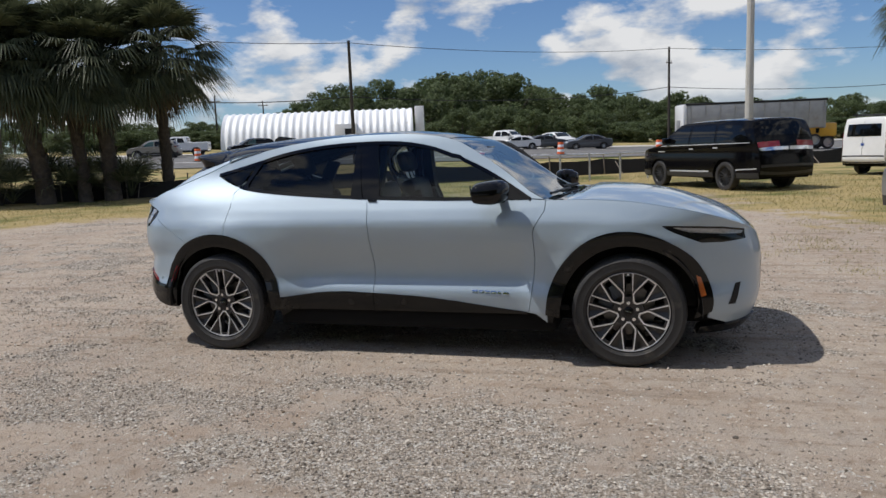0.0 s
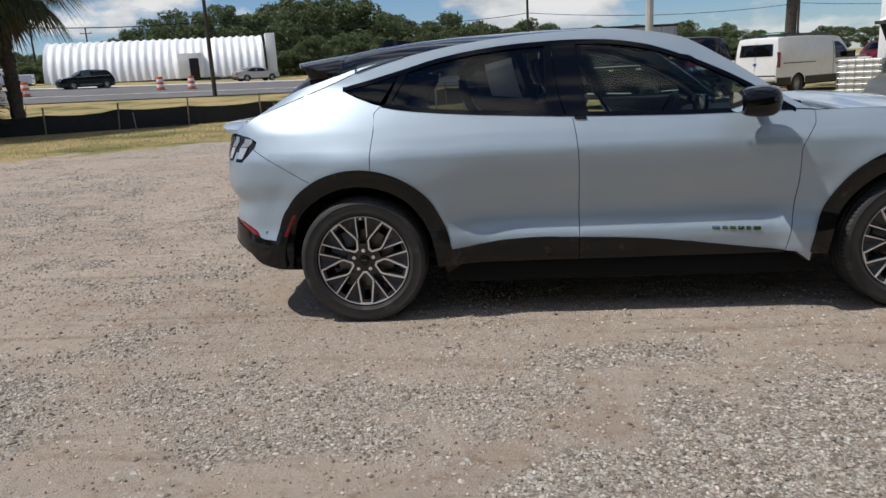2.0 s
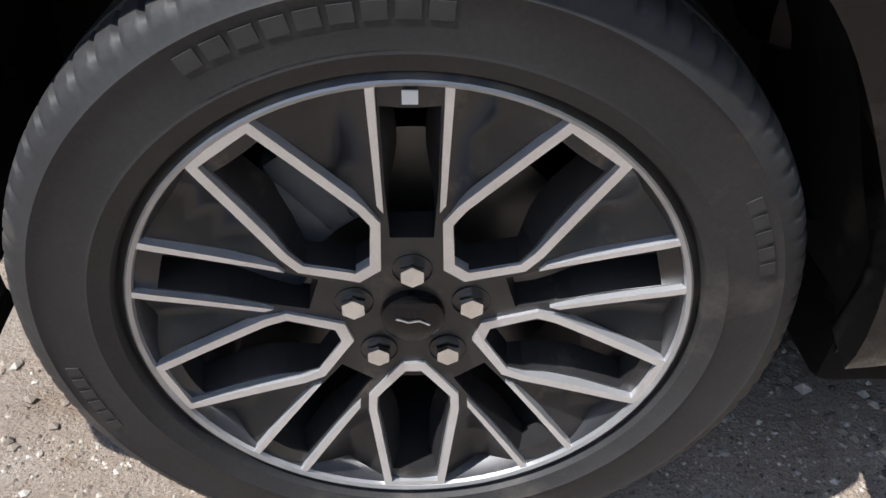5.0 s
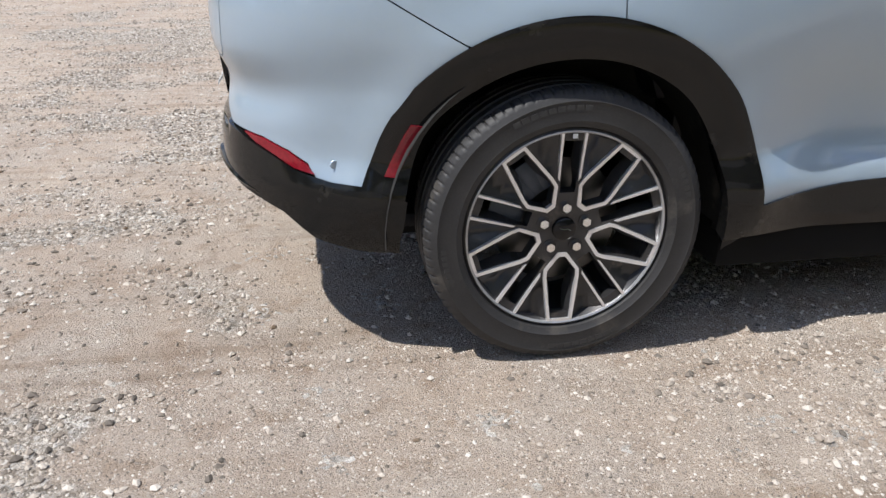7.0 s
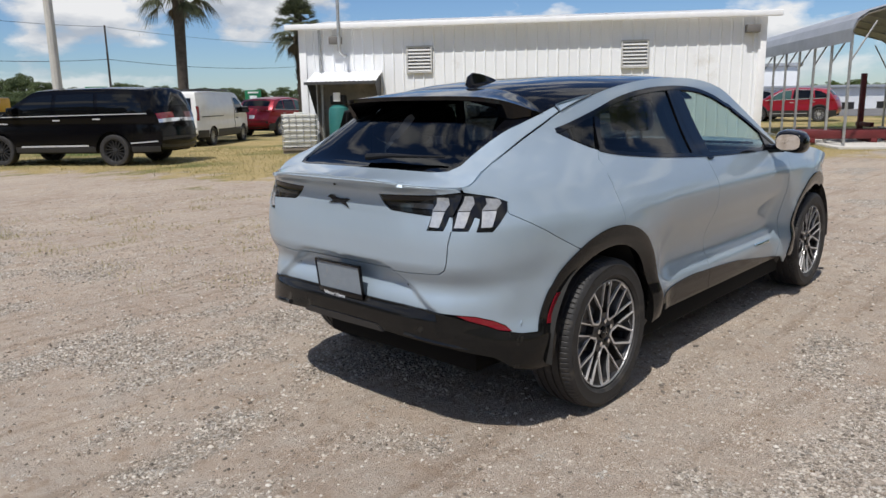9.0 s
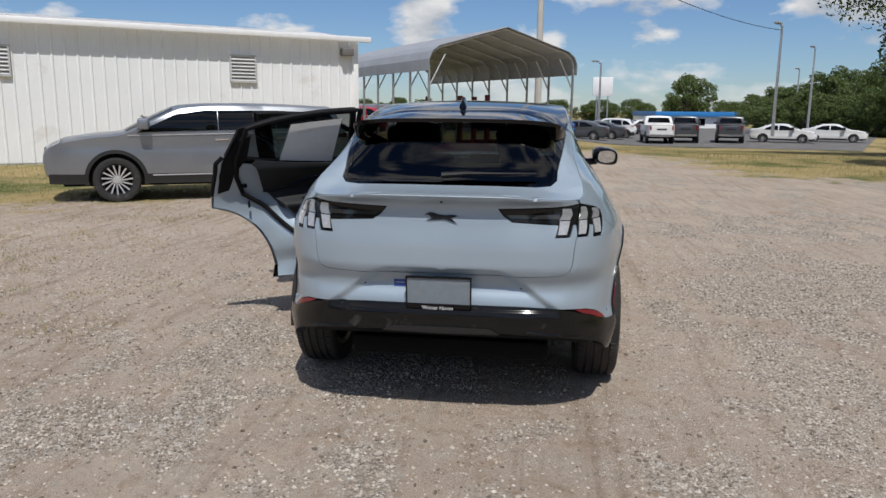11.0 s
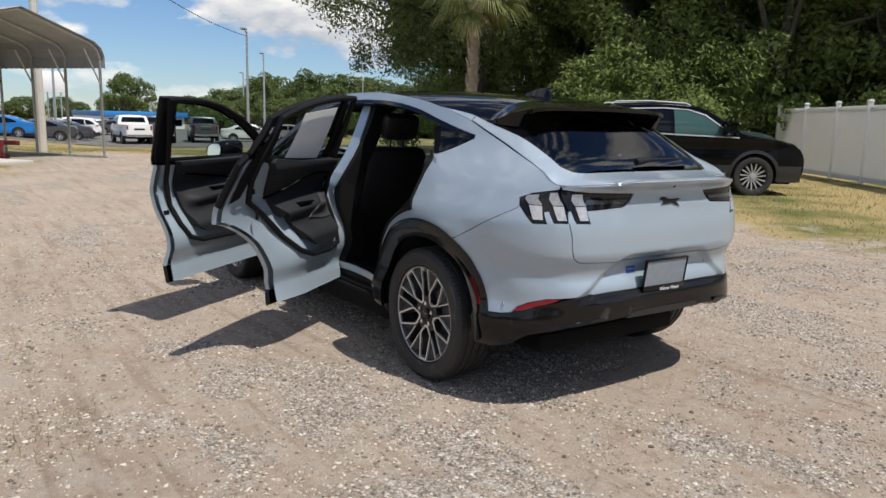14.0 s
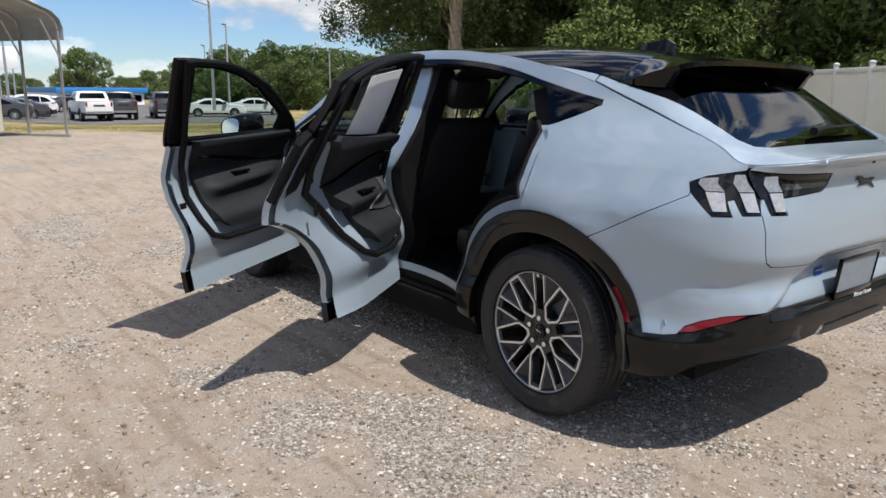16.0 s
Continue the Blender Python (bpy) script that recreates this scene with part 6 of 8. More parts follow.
# white vinyl fence
vf = empty("vinyl_fence", None, "tall white vinyl privacy fence with capped posts", "fence")
run = [(9.6, -20.9), (6.4, -18.5), (2.1, -15.0), (-3.0, -10.9), (-9, -14), (-24, -16)]
post_pts = []
for a, b in zip(run, run[1:]):
    a, b = np.array(a), np.array(b)
    k = max(1, round(np.linalg.norm(b - a) / 1.95))
    post_pts += [a + (b - a) * i / k for i in range(k)]
post_pts.append(np.array(run[-1]))
for a, b in zip(post_pts, post_pts[1:]):
    ang = math.degrees(math.atan2(b[1] - a[1], b[0] - a[0]))
    d = float(np.linalg.norm(b - a))
    m4 = pose(a[0], a[1], hz(*a), 0, 0, ang)
    x = .06
    while x < d - .08:
        bm = bmesh.new()
        box(bm, x, min(x + .150, d - .06), -.011, .011, .08, 2.0, 0, m4)
        part("board", bm, VINYL, vf)
        x += .1505
    for z0, z1 in ((.05, .19), (1.92, 2.06)):
        bm = bmesh.new()
        box(bm, .05, d - .05, -.024, .024, z0, z1, .004, m4)
        part("rail", bm, VINYL, vf)
for a in post_pts:
    m4 = pose(a[0], a[1], hz(*a), 0, 0, 38)
    bm = bmesh.new()
    box(bm, -.062, .062, -.062, .062, 0, 2.15, .006, m4)
    po = part("post", bm, VINYL, vf)
    bm = bmesh.new()
    box(bm, -.075, .075, -.075, .075, 2.15, 2.185, .004, m4)
    t4 = m4 @ Matrix.Translation((0, 0, 2.20))
    r = bmesh.ops.create_cone(bm, cap_ends=True, segments=4, radius1=.10, radius2=.055, depth=.03)
    bmesh.ops.transform(bm, matrix=t4 @ Matrix.Rotation(radians(45), 4, "Z"), verts=r["verts"])
    part("post_cap", bm, VINYL, po)


# poles and cables
def pole(x, y, h, r0, r1, mat, label, z=None, arms=()):
    z = hz(x, y) if z is None else z
    ob = empty("utility_pole" if mat is not POLE_CONC else "concrete_pole", pose(x, y, z), label, "pole")
    bm = bmesh.new()
    tube(bm, [(0, 0, -.3), (0, 0, h * .5), (0, 0, h)], [r0, (r0 + r1) / 2, r1], 10)
    part("shaft", bm, mat, ob)
    for za, half, ang in arms:
        bm = bmesh.new()
        box(bm, -half, half, -.05, .05, za, za + .12, 0, Matrix.Rotation(radians(ang), 4, "Z"))
        part("cross_arm", bm, WOOD_GREY, ob)
        for s in (-.8, 0, .8):
            bm = bmesh.new()
            q = Matrix.Rotation(radians(ang), 4, "Z") @ Vector((s * half, 0, za + .12))
            tube(bm, [q, q + Vector((0, 0, .2))], .04, 6)
            part("insulator", bm, POLE_CONC, ob)
    return ob


def ray_at(x0, y0, az, d):
    return x0 + d * math.cos(radians(az)), y0 + d * math.sin(radians(az))


DARKWOOD = material("creosoted_pole", (.06, .05, .04), .9, vary=.25, scale=2, fine=.3, fine_scale=30)
E0 = (1.68, -5.67)
poles = [(*ray_at(*E0, 113.0, 54), 8.7), (*ray_at(*E0, 89.3, 78), 9.9), (*ray_at(*E0, 70.5, 100), 10.4), (*ray_at(*E0, 56, 130), 11), (*ray_at(*E0, 137, 52), 9.6), (*ray_at(*E0, 158, 70), 10)]
tops = []
for i, (x, y, h) in enumerate(poles):
    pole(x, y, h, .15, .10, DARKWOOD, "dark wooden utility pole beside the road", arms=((h - 1.6, .5, 60),) if i == 1 else ())
    tops.append((x, y, hz(x, y) + h))
pole(*ray_at(*E0, 123.0, 110), 7.5, .14, .1, DARKWOOD, "short wooden utility pole far beyond the road", arms=((6.6, .8, 10),))
pole(*ray_at(*E0, 119.6, 130), 8.0, .14, .1, DARKWOOD, "short wooden utility pole far beyond the road", arms=((7.2, .9, 10),))


def cable(a, b, sag, r=.02, name="overhead_cable", label="thin black overhead cable between poles"):
    a, b = Vector(a), Vector(b)
    bm = bmesh.new()
    tube(bm, [a.lerp(b, t) - Vector((0, 0, sag * 4 * t * (1 - t))) for t in np.linspace(0, 1, 18)], r, 5)
    tagged(part(name, bm, WIRE, None), label, "cable", "overhead cables")


order = [5, 4, 0, 1, 2, 3]
for i, j in zip(order, order[1:]):
    a, b = tops[i], tops[j]
    cable((a[0], a[1], a[2] - .15), (b[0], b[1], b[2] - .15), .5, .022)
    cable((a[0], a[1], a[2] - 3.9), (b[0], b[1], b[2] - 3.9), .7, .030)


cp = pole(4.70, 22.4, 11.5, .155, .10, POLE_CONC, "tall pale concrete pole in the grass")
cp2 = pole(24.5, -.35, 8.5, .15, .11, POLE_CONC, "pale concrete pole beside the carport")
cable((24.5, -.35, 8.3), (47, -16.1, 6.9), .6, .02)


def street_lamp(x, y, h, ang):
    ob = empty("street_lamp", pose(x, y, 0), "slim grey lamp post with a flat head", "street lamp", "lamp posts of the yard")
    bm = bmesh.new()
    tube(bm, [(0, 0, 0), (0, 0, h)], [.12, .07], 8)
    part("shaft", bm, GALV, ob)
    m4 = Matrix.Rotation(radians(ang), 4, "Z")
    bm = bmesh.new()
    tube(bm, [m4 @ Vector((0, 0, h - .1)), m4 @ Vector((.8, 0, h + .05))], .04, 6)
    part("arm", bm, GALV, ob)
    bm = bmesh.new()
    box(bm, .7, 1.5, -.18, .18, h, h + .12, .03, m4)
    part("lamp_head", bm, GALV, ob)


street_lamp(47.0, -16.1, 7.2, 150)
street_lamp(65.0, -24.4, 7.2, 150)
street_lamp(70, -38, 5.5, 150)
street_lamp(86, -30, 6.5, 150)
street_lamp(60, -5.5, 5.6, 150)

# road signs: green panels with plain bars
for x, y, h, w, hh in ((26.3, 44.7, 1.25, 1.15, 1.15), (*ray_at(-4.47, -2.62, 67.5, 80), 2.4, 2.0, .8)):
    sg = empty("road_sign", pose(x, y, hz(x, y), 0, 0, -28), "green road sign with white shapes on a post", "sign", "road signs")
    bm = bmesh.new()
    tube(bm, [(0, .05, 0), (0, .05, h + hh)], .05, 6)
    part("post", bm, GALV, sg)
    bm = bmesh.new()
    box(bm, -w / 2, w / 2, -.02, .02, h, h + hh, .01)
    pn = part("panel", bm, SIGN_GREEN, sg)
    bm = bmesh.new()
    box(bm, -w * .33, w * .33, -.03, -.02, h + hh * .80, h + hh * .90)
    part("text_bar", bm, WHITE_INK, pn)
    bm = bmesh.new()
    box(bm, -w * .22, w * .22, -.03, -.02, h + hh * .25, h + hh * .65, .008)
    part("shield", bm, WHITE_INK, pn)
sx, sy = ray_at(-5.48, -1.45, -3.8, 70)
bb = empty("pylon_sign", pose(sx, sy, 0, 0, 0, -85), "small white sign board on two posts", "sign")
for k in (-.5, .5):
    bm = bmesh.new()
    tube(bm, [(k, 0, 0), (k, 0, 4.6)], .06, 6)
    part("post", bm, GALV, bb)
bm = bmesh.new()
box(bm, -.9, .9, -.08, .08, 2.9, 4.6, .02)
part("board", bm, WHITE_TRIM, bb)


def barrel(x, y):
    ob = empty("traffic_barrel", pose(x, y, hz(x, y) + .07), "orange and white traffic barrel beside the road", "traffic barrel", "traffic barrels")
    for i in range(5):
        bm = bmesh.new()
        z0 = i * .2
        r0, r1 = .29 - .012 * i, .285 - .012 * (i + 1)
        lathe(bm, [(0, z0), (r0, z0), (r0, z0 + .17), (r1, z0 + .2), (0, z0 + .2)], 18)
        bmesh.ops.rotate(bm, cent=(0, 0, 0), matrix=Matrix.Rotation(radians(90), 3, "X"), verts=bm.verts)
        part("band", bm, ORANGE if i % 2 == 0 else WHITE_INK, ob)
    bm = bmesh.new()
    lathe(bm, [(0, -.06), (.42, -.06), (.42, .0), (.30, .04), (0, .04)], 18)
    bmesh.ops.rotate(bm, cent=(0, 0, 0), matrix=Matrix.Rotation(radians(90), 3, "X"), verts=bm.verts)
    part("rubber_foot", bm, RUBBER, ob)


for azm, d in ((123.2, 62), (114.8, 64), (112.7, 64), (101.5, 62), (97.2, 62), (90.0, 66), (84, 70), (77.0, 68), (74.0, 72)):
    barrel(*ray_at(*(-.21, -5.38) if azm > 100 else E0, azm, d))


# ---- parked and passing vehicles ----
def paint(name, c, metal=.3, rough=.3):
    return material(name, c, rough, metal, spec=.4, coat=.35, vary=.04, scale=3, dirt=tuple(min(1, x * 1.1 + .012) for x in c), dirt_amount=.05, dirt_scale=2)


P_BLACK = material("black_paint", (.003, .003, .004), .12, 0, spec=.2, vary=.1, scale=3)
P_SILVER = paint("warm_silver_paint", (.44, .43, .42), .75, .32)
P_WHITE = paint("white_paint", (.78, .78, .77), 0, .35)
P_RED = paint("red_paint", (.30, .012, .028), .3, .3)
P_GREY = paint("grey_paint", (.10, .105, .115), .5, .32)
P_TEAL = paint("blue_grey_paint", (.07, .10, .12), .5, .32)
P_BLUE = paint("bright_blue_paint", (.02, .22, .62), .3, .3)
P_TAN = paint("tan_paint", (.34, .31, .26), .6, .35)
P_YELLOW = paint("yellow_paint", (.66, .36, .03), 0, .4)
WIN_BLACK = material("dark_window", (.004, .0045, .005), .03, 0, spec=.35)
WIN_CLEAR = material("pale_window", (.020, .026, .026), .03, 0, spec=.5)
BRIGHT_WHEEL = material("bright_wheel", (.50, .50, .51), .35, .45, vary=.05, scale=20)
TEAL_WIN = material("clear_green_window", (.045, .095, .090), .03, 0, spec=.5)
GREY_PLASTIC = material("grey_plastic", (.022, .022, .023), .5, vary=.1)


def simple_wheel(parent, x, y, z, r, rim, style):
    """A road wheel: tyre, dished rim with spokes, hub."""
    k = 1 if y > 0 else -1
    w = empty("wheel")
    w.parent = parent
    w.matrix_basis = Matrix.Translation((x, y, z)) @ (Matrix.Rotation(math.pi, 4, "Z") if k < 0 else Matrix())
    key = "wheel_%s_%d_%s" % (rim.name, round(r * 100), style)
    if key not in WHEELS:
        bm = bmesh.new()
        lathe(bm, [(r * .69, .085), (r * .71, .105), (r * .85, .118), (r * .95, .11), (r * .99, .09), (r, .05), (r, -.05), (r * .99, -.09), (r * .94, -.11), (r * .7, -.105)], 36)
        t = part("tyre", bm, RUBBER, None)
        bm = bmesh.new()
        lathe(bm, [(r * .70, .09), (r * .68, .10), (r * .655, .09), (r * .62, .03), (r * .60, -.06), (0, -.06)], 36)
        d = part("rim", bm, GREY_PLASTIC if style == "spokes" else rim, None)
        sp = []
        n = 15 if style == "spokes" else 5
        w0, w1, tw = (.010, .013, .30) if style == "spokes" else (.03, .022, 0.0)
        for i in range(n):
            bm = bmesh.new()
            mi, mo = Matrix.Rotation(2 * math.pi * i / n, 4, "Y"), Matrix.Rotation(2 * math.pi * i / n + tw, 4, "Y")
            vs = [bm.verts.new(m4 @ Vector(c)) for m4, c in ((mi, (r * .12, .07, -w0)), (mo, (r * .66, .085, -w1)), (mo, (r * .66, .085, w1)), (mi, (r * .12, .07, w0)), (mi, (r * .12, .03, -w0)), (mo, (r * .66, .05, -w1)), (mo, (r * .66, .05, w1)), (mi, (r * .12, .03, w0)))]
            for f in ((0, 1, 2, 3), (0, 4, 5, 1), (3, 2, 6, 7), (1, 5, 6, 2)):
                bm.faces.new([vs[j] for j in f])
            sp.append(part("spoke", bm, rim, None))
        bm = bmesh.new()
        lathe(bm, [(0, .085), (r * .14, .08), (r * .17, .06), (r * .17, 0)], 20)
        h = part("hub_cap", bm, rim, None)
        WHEELS[key] = [(o.name.split(".")[0], o.data) for o in [t, d, h] + sp]
        for o in [t, d, h] + sp:
            bpy.data.objects.remove(o)
    for nm, me in WHEELS[key]:
        o = new(nm, me)
        o.parent = w
    return w


WHEELS = {}


def vehicle(name, label, m, W, prof, belt, wheels, R, col, side_wins, win=None, group="", rim=None, style="spokes", sill=None, clad=.30, front_glass=None, rear_glass=None, front=(), rear=(), extras=(), crown=.05, bulge=.10, tumble=.16, cat="car", arch_clad=False, first_win=None):
    """A road vehicle from its side outline prof (rear bottom, over the roof, to the front bottom; x ahead, z up).
    Glass and lamps on the ends are given as stretches of the outline and of the width."""
    ob = empty(name, m, label, cat, group)
    pr = np.array(prof, float)
    # soften the outline
    den = []
    n = len(pr)
    for i in range(n - 1):
        p0, p1, p2, p3 = pr[max(i - 1, 0)], pr[i], pr[i + 1], pr[min(i + 2, n - 1)]
        for t in np.linspace(0, 1, 7)[:-1]:
            cr = .5 * (2 * p1 + (p2 - p0) * t + (2 * p0 - 5 * p1 + 4 * p2 - p3) * t * t + (3 * p1 - p0 - 3 * p2 + p3) * t ** 3)
            den.append(.55 * cr + .45 * (p1 + (p2 - p1) * t))
    den.append(pr[-1])
    den = np.array(den)
    x0, x1 = den[:, 0].min(), den[:, 0].max()
    Hh = den[:, 1].max()

    def wide(x, z):
        u = np.clip((x - (x0 + x1) / 2) / ((x1 - x0) / 2 + .04), -1, 1)
        y = W / 2 * (1 - np.abs(u) ** 7 * .22)
        y = y * (1 - tumble * smooth(z, belt - .05, Hh + .05) * np.clip((z - belt) / max(Hh - belt, .1), 0, 1) ** .8)
        return y - .03 * np.exp(-((z - .30) / .12) ** 2) - .012 * np.exp(-((z - belt + .22) / .10) ** 2)

    def side_fn(a, b):
        return np.stack([a, wide(a, b), b], -1)

    s_of = np.concatenate([[0], np.cumsum(np.linalg.norm(np.diff(den, axis=0), axis=1))])
    S = s_of[-1]

    def loft(t, u):
        """t: along the outline, 0 to 1; u: across, -1 to 1."""
        t, u = np.broadcast_arrays(np.asarray(t, float), np.asarray(u, float))
        xx, zz = np.interp(t * S, s_of, den[:, 0]), np.interp(t * S, s_of, den[:, 1])
        e = .004
        dx = np.interp((t + e) * S, s_of, den[:, 0]) - np.interp((t - e) * S, s_of, den[:, 0])
        dz = np.interp((t + e) * S, s_of, den[:, 1]) - np.interp((t - e) * S, s_of, den[:, 1])
        q = np.hypot(dx, dz) + 1e-9
        nx_, nz_ = -dz / q, dx / q
        k = (1 - np.abs(u) ** 2.6)
        push = bulge * np.abs(nx_) * k + crown * np.clip(nz_, 0, 1) * k
        return np.stack([xx + nx_ * push, u * (wide(xx, zz) + .0), zz + nz_ * push], -1)
    # lower outline with wheel arches
    lo = [tuple(den[-1])]
    zb = float(den[-1, 1])
    for wx in sorted(wheels, reverse=True):
        ra = R * 1.16
        lo += [(wx + ra * math.cos(a), max(zb, R + ra * math.sin(a))) for a in np.linspace(-.5, math.pi + .5, 20)]
    lo += [tuple(den[0])]
    side_loop = [tuple(q) for q in den] + lo[1:-1]
    glass_holes = [dense(g, .1) for g in side_wins]
    a = patch(side_loop, side_fn, .12)
    body = join(a, mirror(a))
    bp, bf, bn = body
    nt, nu = len(den), 13
    T, U = np.meshgrid(s_of / S, np.linspace(-1, 1, nu), indexing="ij")
    lp = loft(T, U).reshape(-1, 3)
    k = len(bp)
    lf = [(k + i * nu + j, k + i * nu + j + 1, k + (i + 1) * nu + j + 1, k + (i + 1) * nu + j) for i in range(nt - 1) for j in range(nu - 1)]
    e = 1e-3
    ln_ = np.cross(loft(T + e, U) - loft(T - e, U), loft(T, U + e) - loft(T, U - e)).reshape(-1, 3)
    ln_ = ln_ / (np.linalg.norm(ln_, axis=1)[:, None] + 1e-12)
    if np.mean(ln_[nt * nu // 2: nt * nu // 2 + nu, 2]) < 0:
        ln_ = -ln_
    # windings
    q = lp
    f0 = [x - k for x in lf[len(lf) // 2]]
    nrm = np.cross(q[f0[1]] - q[f0[0]], q[f0[2]] - q[f0[0]])
    if np.dot(nrm, ln_[f0[0]]) < 0:
        lf = [x[::-1] for x in lf]
    mesh("body", np.vstack([bp, lp]), list(bf) + lf, col, ob, normals=np.vstack([bn, ln_]))
    bm = bmesh.new()
    box(bm, x0 + .25, x1 - .25, -W / 2 + .12, W / 2 - .12, max(zb - .04, .15), zb + .22, .02)
    for wx in wheels:
        box(bm, wx - R * 1.15, wx + R * 1.15, -W / 2 + .10, W / 2 - .10, zb, R * 2.1, .02)
    part("underbody", bm, UNDER, ob)
    for i, g in enumerate(side_wins):
        gm = patch(g, side_fn, .12, lift=.008, deep=.01)
        pane = first_win if first_win and i == 0 else win or WIN_BLACK
        skin("side_window", gm, pane, ob)
        skin("side_window", mirror(gm), pane, ob)

    def t_of(x, z):
        """The place along the outline nearest to (x, z)."""
        return float(s_of[np.argmin((den[:, 0] - x) ** 2 + (den[:, 1] - z) ** 2)] / S)

    def end_piece(nm, a, b, u0, u1, mat, lift=.008, deep=.012):
        ta, tb = t_of(*a), t_of(*b)
        lo_t, hi_t = min(ta, tb), max(ta, tb)
        gm = patch([(lo_t, u0), (hi_t, u0), (hi_t, u1), (lo_t, u1)], lambda t, u: loft(t, u), .06, lift=0)
        p, f, nn = gm
        c = loft(np.array([(lo_t + hi_t) / 2]), np.array([(u0 + u1) / 2]))[0] - np.array([(x0 + x1) / 2, 0, belt * .8])
        sgn = 1 if np.dot(nn.mean(0), c) > 0 else -1
        if sgn < 0:
            f = [x[::-1] for x in f]
        return mesh(nm, p + nn * sgn * lift, f, mat, ob, normals=nn * sgn)
    if front_glass:
        end_piece("windscreen", *front_glass, -.84, .84, WIN_CLEAR)
    if rear_glass:
        end_piece("rear_window", *rear_glass, -.80, .80, win or WIN_BLACK)
    for nm, a, b, u0, u1, mat in tuple(front) + tuple(rear):
        end_piece(nm, a, b, u0, u1, mat, .012)
        if u0 > 0:
            end_piece(nm, a, b, -u1, -u0, mat, .012)
    if clad:
        for xa, xb in zip([x0 + .05] + [w + R * 1.2 for w in sorted(wheels)], [w - R * 1.2 for w in sorted(wheels)] + [x1 - .05]):
            if xb - xa > .1:
                gm = patch([(xa, zb), (xb, zb), (xb, zb + clad), (xa, zb + clad)], side_fn, .15, lift=.008, deep=.02)
                skin("lower_cladding", gm, GREY_PLASTIC, ob)
                skin("lower_cladding", mirror(gm), GREY_PLASTIC, ob)
    for nm, loop, mat in extras:
        gm = patch(loop, side_fn, .1, lift=.012, deep=.02)
        skin(nm, gm, mat, ob)
        skin(nm, mirror(gm), mat, ob)
    if arch_clad:
        for wx in wheels:
            ring = [(wx + R * 1.30 * math.cos(a), R + R * 1.30 * math.sin(a)) for a in np.linspace(-.2, math.pi + .2, 20)] + [(wx + R * 1.14 * math.cos(a), R + R * 1.14 * math.sin(a)) for a in np.linspace(math.pi + .2, -.2, 20)]
            gm = patch(ring, side_fn, .1, lift=.010, deep=.03)
            skin("arch_trim", gm, GREY_PLASTIC, ob)
            skin("arch_trim", mirror(gm), GREY_PLASTIC, ob)
    for wx in wheels:
        for kk in (1, -1):
            simple_wheel(ob, wx, kk * (W / 2 - .135), R - .01, R, rim or BRIGHT_WHEEL, style)
    # mirrors
    mx = max(g[0] for g in side_wins[0]) - .10 if side_wins else x1 - 1.2
    mz = min(g[1] for g in side_wins[0]) + .10 if side_wins else belt
    for kk in (1, -1):
        bm = bmesh.new()
        box(bm, mx - .10, mx + .08, kk * (W / 2 - .06), kk * (W / 2 + .20), mz - .05, mz + .13, .04)
        part("door_mirror", bm, col if col is not P_WHITE else GREY_PLASTIC, ob)
    return ob


def ground_pose(x, y, az, dx=0.0):
    """Stands a vehicle whose rear axle's middle is at (x, y), facing az degrees; dx: its rear axle's x."""
    h = radians(az)
    return pose(x - dx * math.cos(h), y - dx * math.sin(h), hz(x, y), 0, 0, az)


# full-size black suv
big_prof = [(-2.78, .42), (-2.84, .62), (-2.82, .95), (-2.76, 1.22), (-2.66, 1.52), (-2.55, 1.80), (-2.42, 1.915), (-1.4, 1.965), (0, 1.955), (.55, 1.90), (1.05, 1.60), (1.42, 1.335), (1.75, 1.275), (2.3, 1.20), (2.62, 1.12), (2.76, .95), (2.78, .62), (2.68, .36)]
big_win = [[(1.15, 1.30), (.62, 1.76), (.30, 1.82), (-.02, 1.83), (.02, 1.31)], [(-.10, 1.31), (-.12, 1.83), (-1.15, 1.84), (-1.22, 1.33)], [(-1.32, 1.33), (-1.25, 1.84), (-2.20, 1.80), (-2.42, 1.55), (-2.46, 1.36)]]
BRIGHT_TRIM = material("bright_trim", (.52, .53, .55), .3, .1)
big_ex = (("chrome_belt", [(1.45, 1.295), (-2.55, 1.335), (-2.55, 1.315), (1.45, 1.272)], BRIGHT_TRIM), ("chrome_sill", [(.95, .53), (-.95, .55), (-.95, .51), (.95, .49)], BRIGHT_TRIM), ("door_handle", [(-.02, 1.20), (-.22, 1.20), (-.22, 1.165), (-.02, 1.165)], BRIGHT_TRIM), ("door_handle", [(-1.14, 1.22), (-1.34, 1.22), (-1.34, 1.185), (-1.14, 1.185)], BRIGHT_TRIM),
          ("fender_badge", [(1.62, 1.13), (1.28, 1.12), (1.28, 1.09), (1.62, 1.10)], BRIGHT_TRIM), ("rear_chrome", [(-2.1, .60), (-2.75, .64), (-2.75, .61), (-2.1, .57)], BRIGHT_TRIM))
suv_h = 121.5
rx, ry = 4.22, 16.2
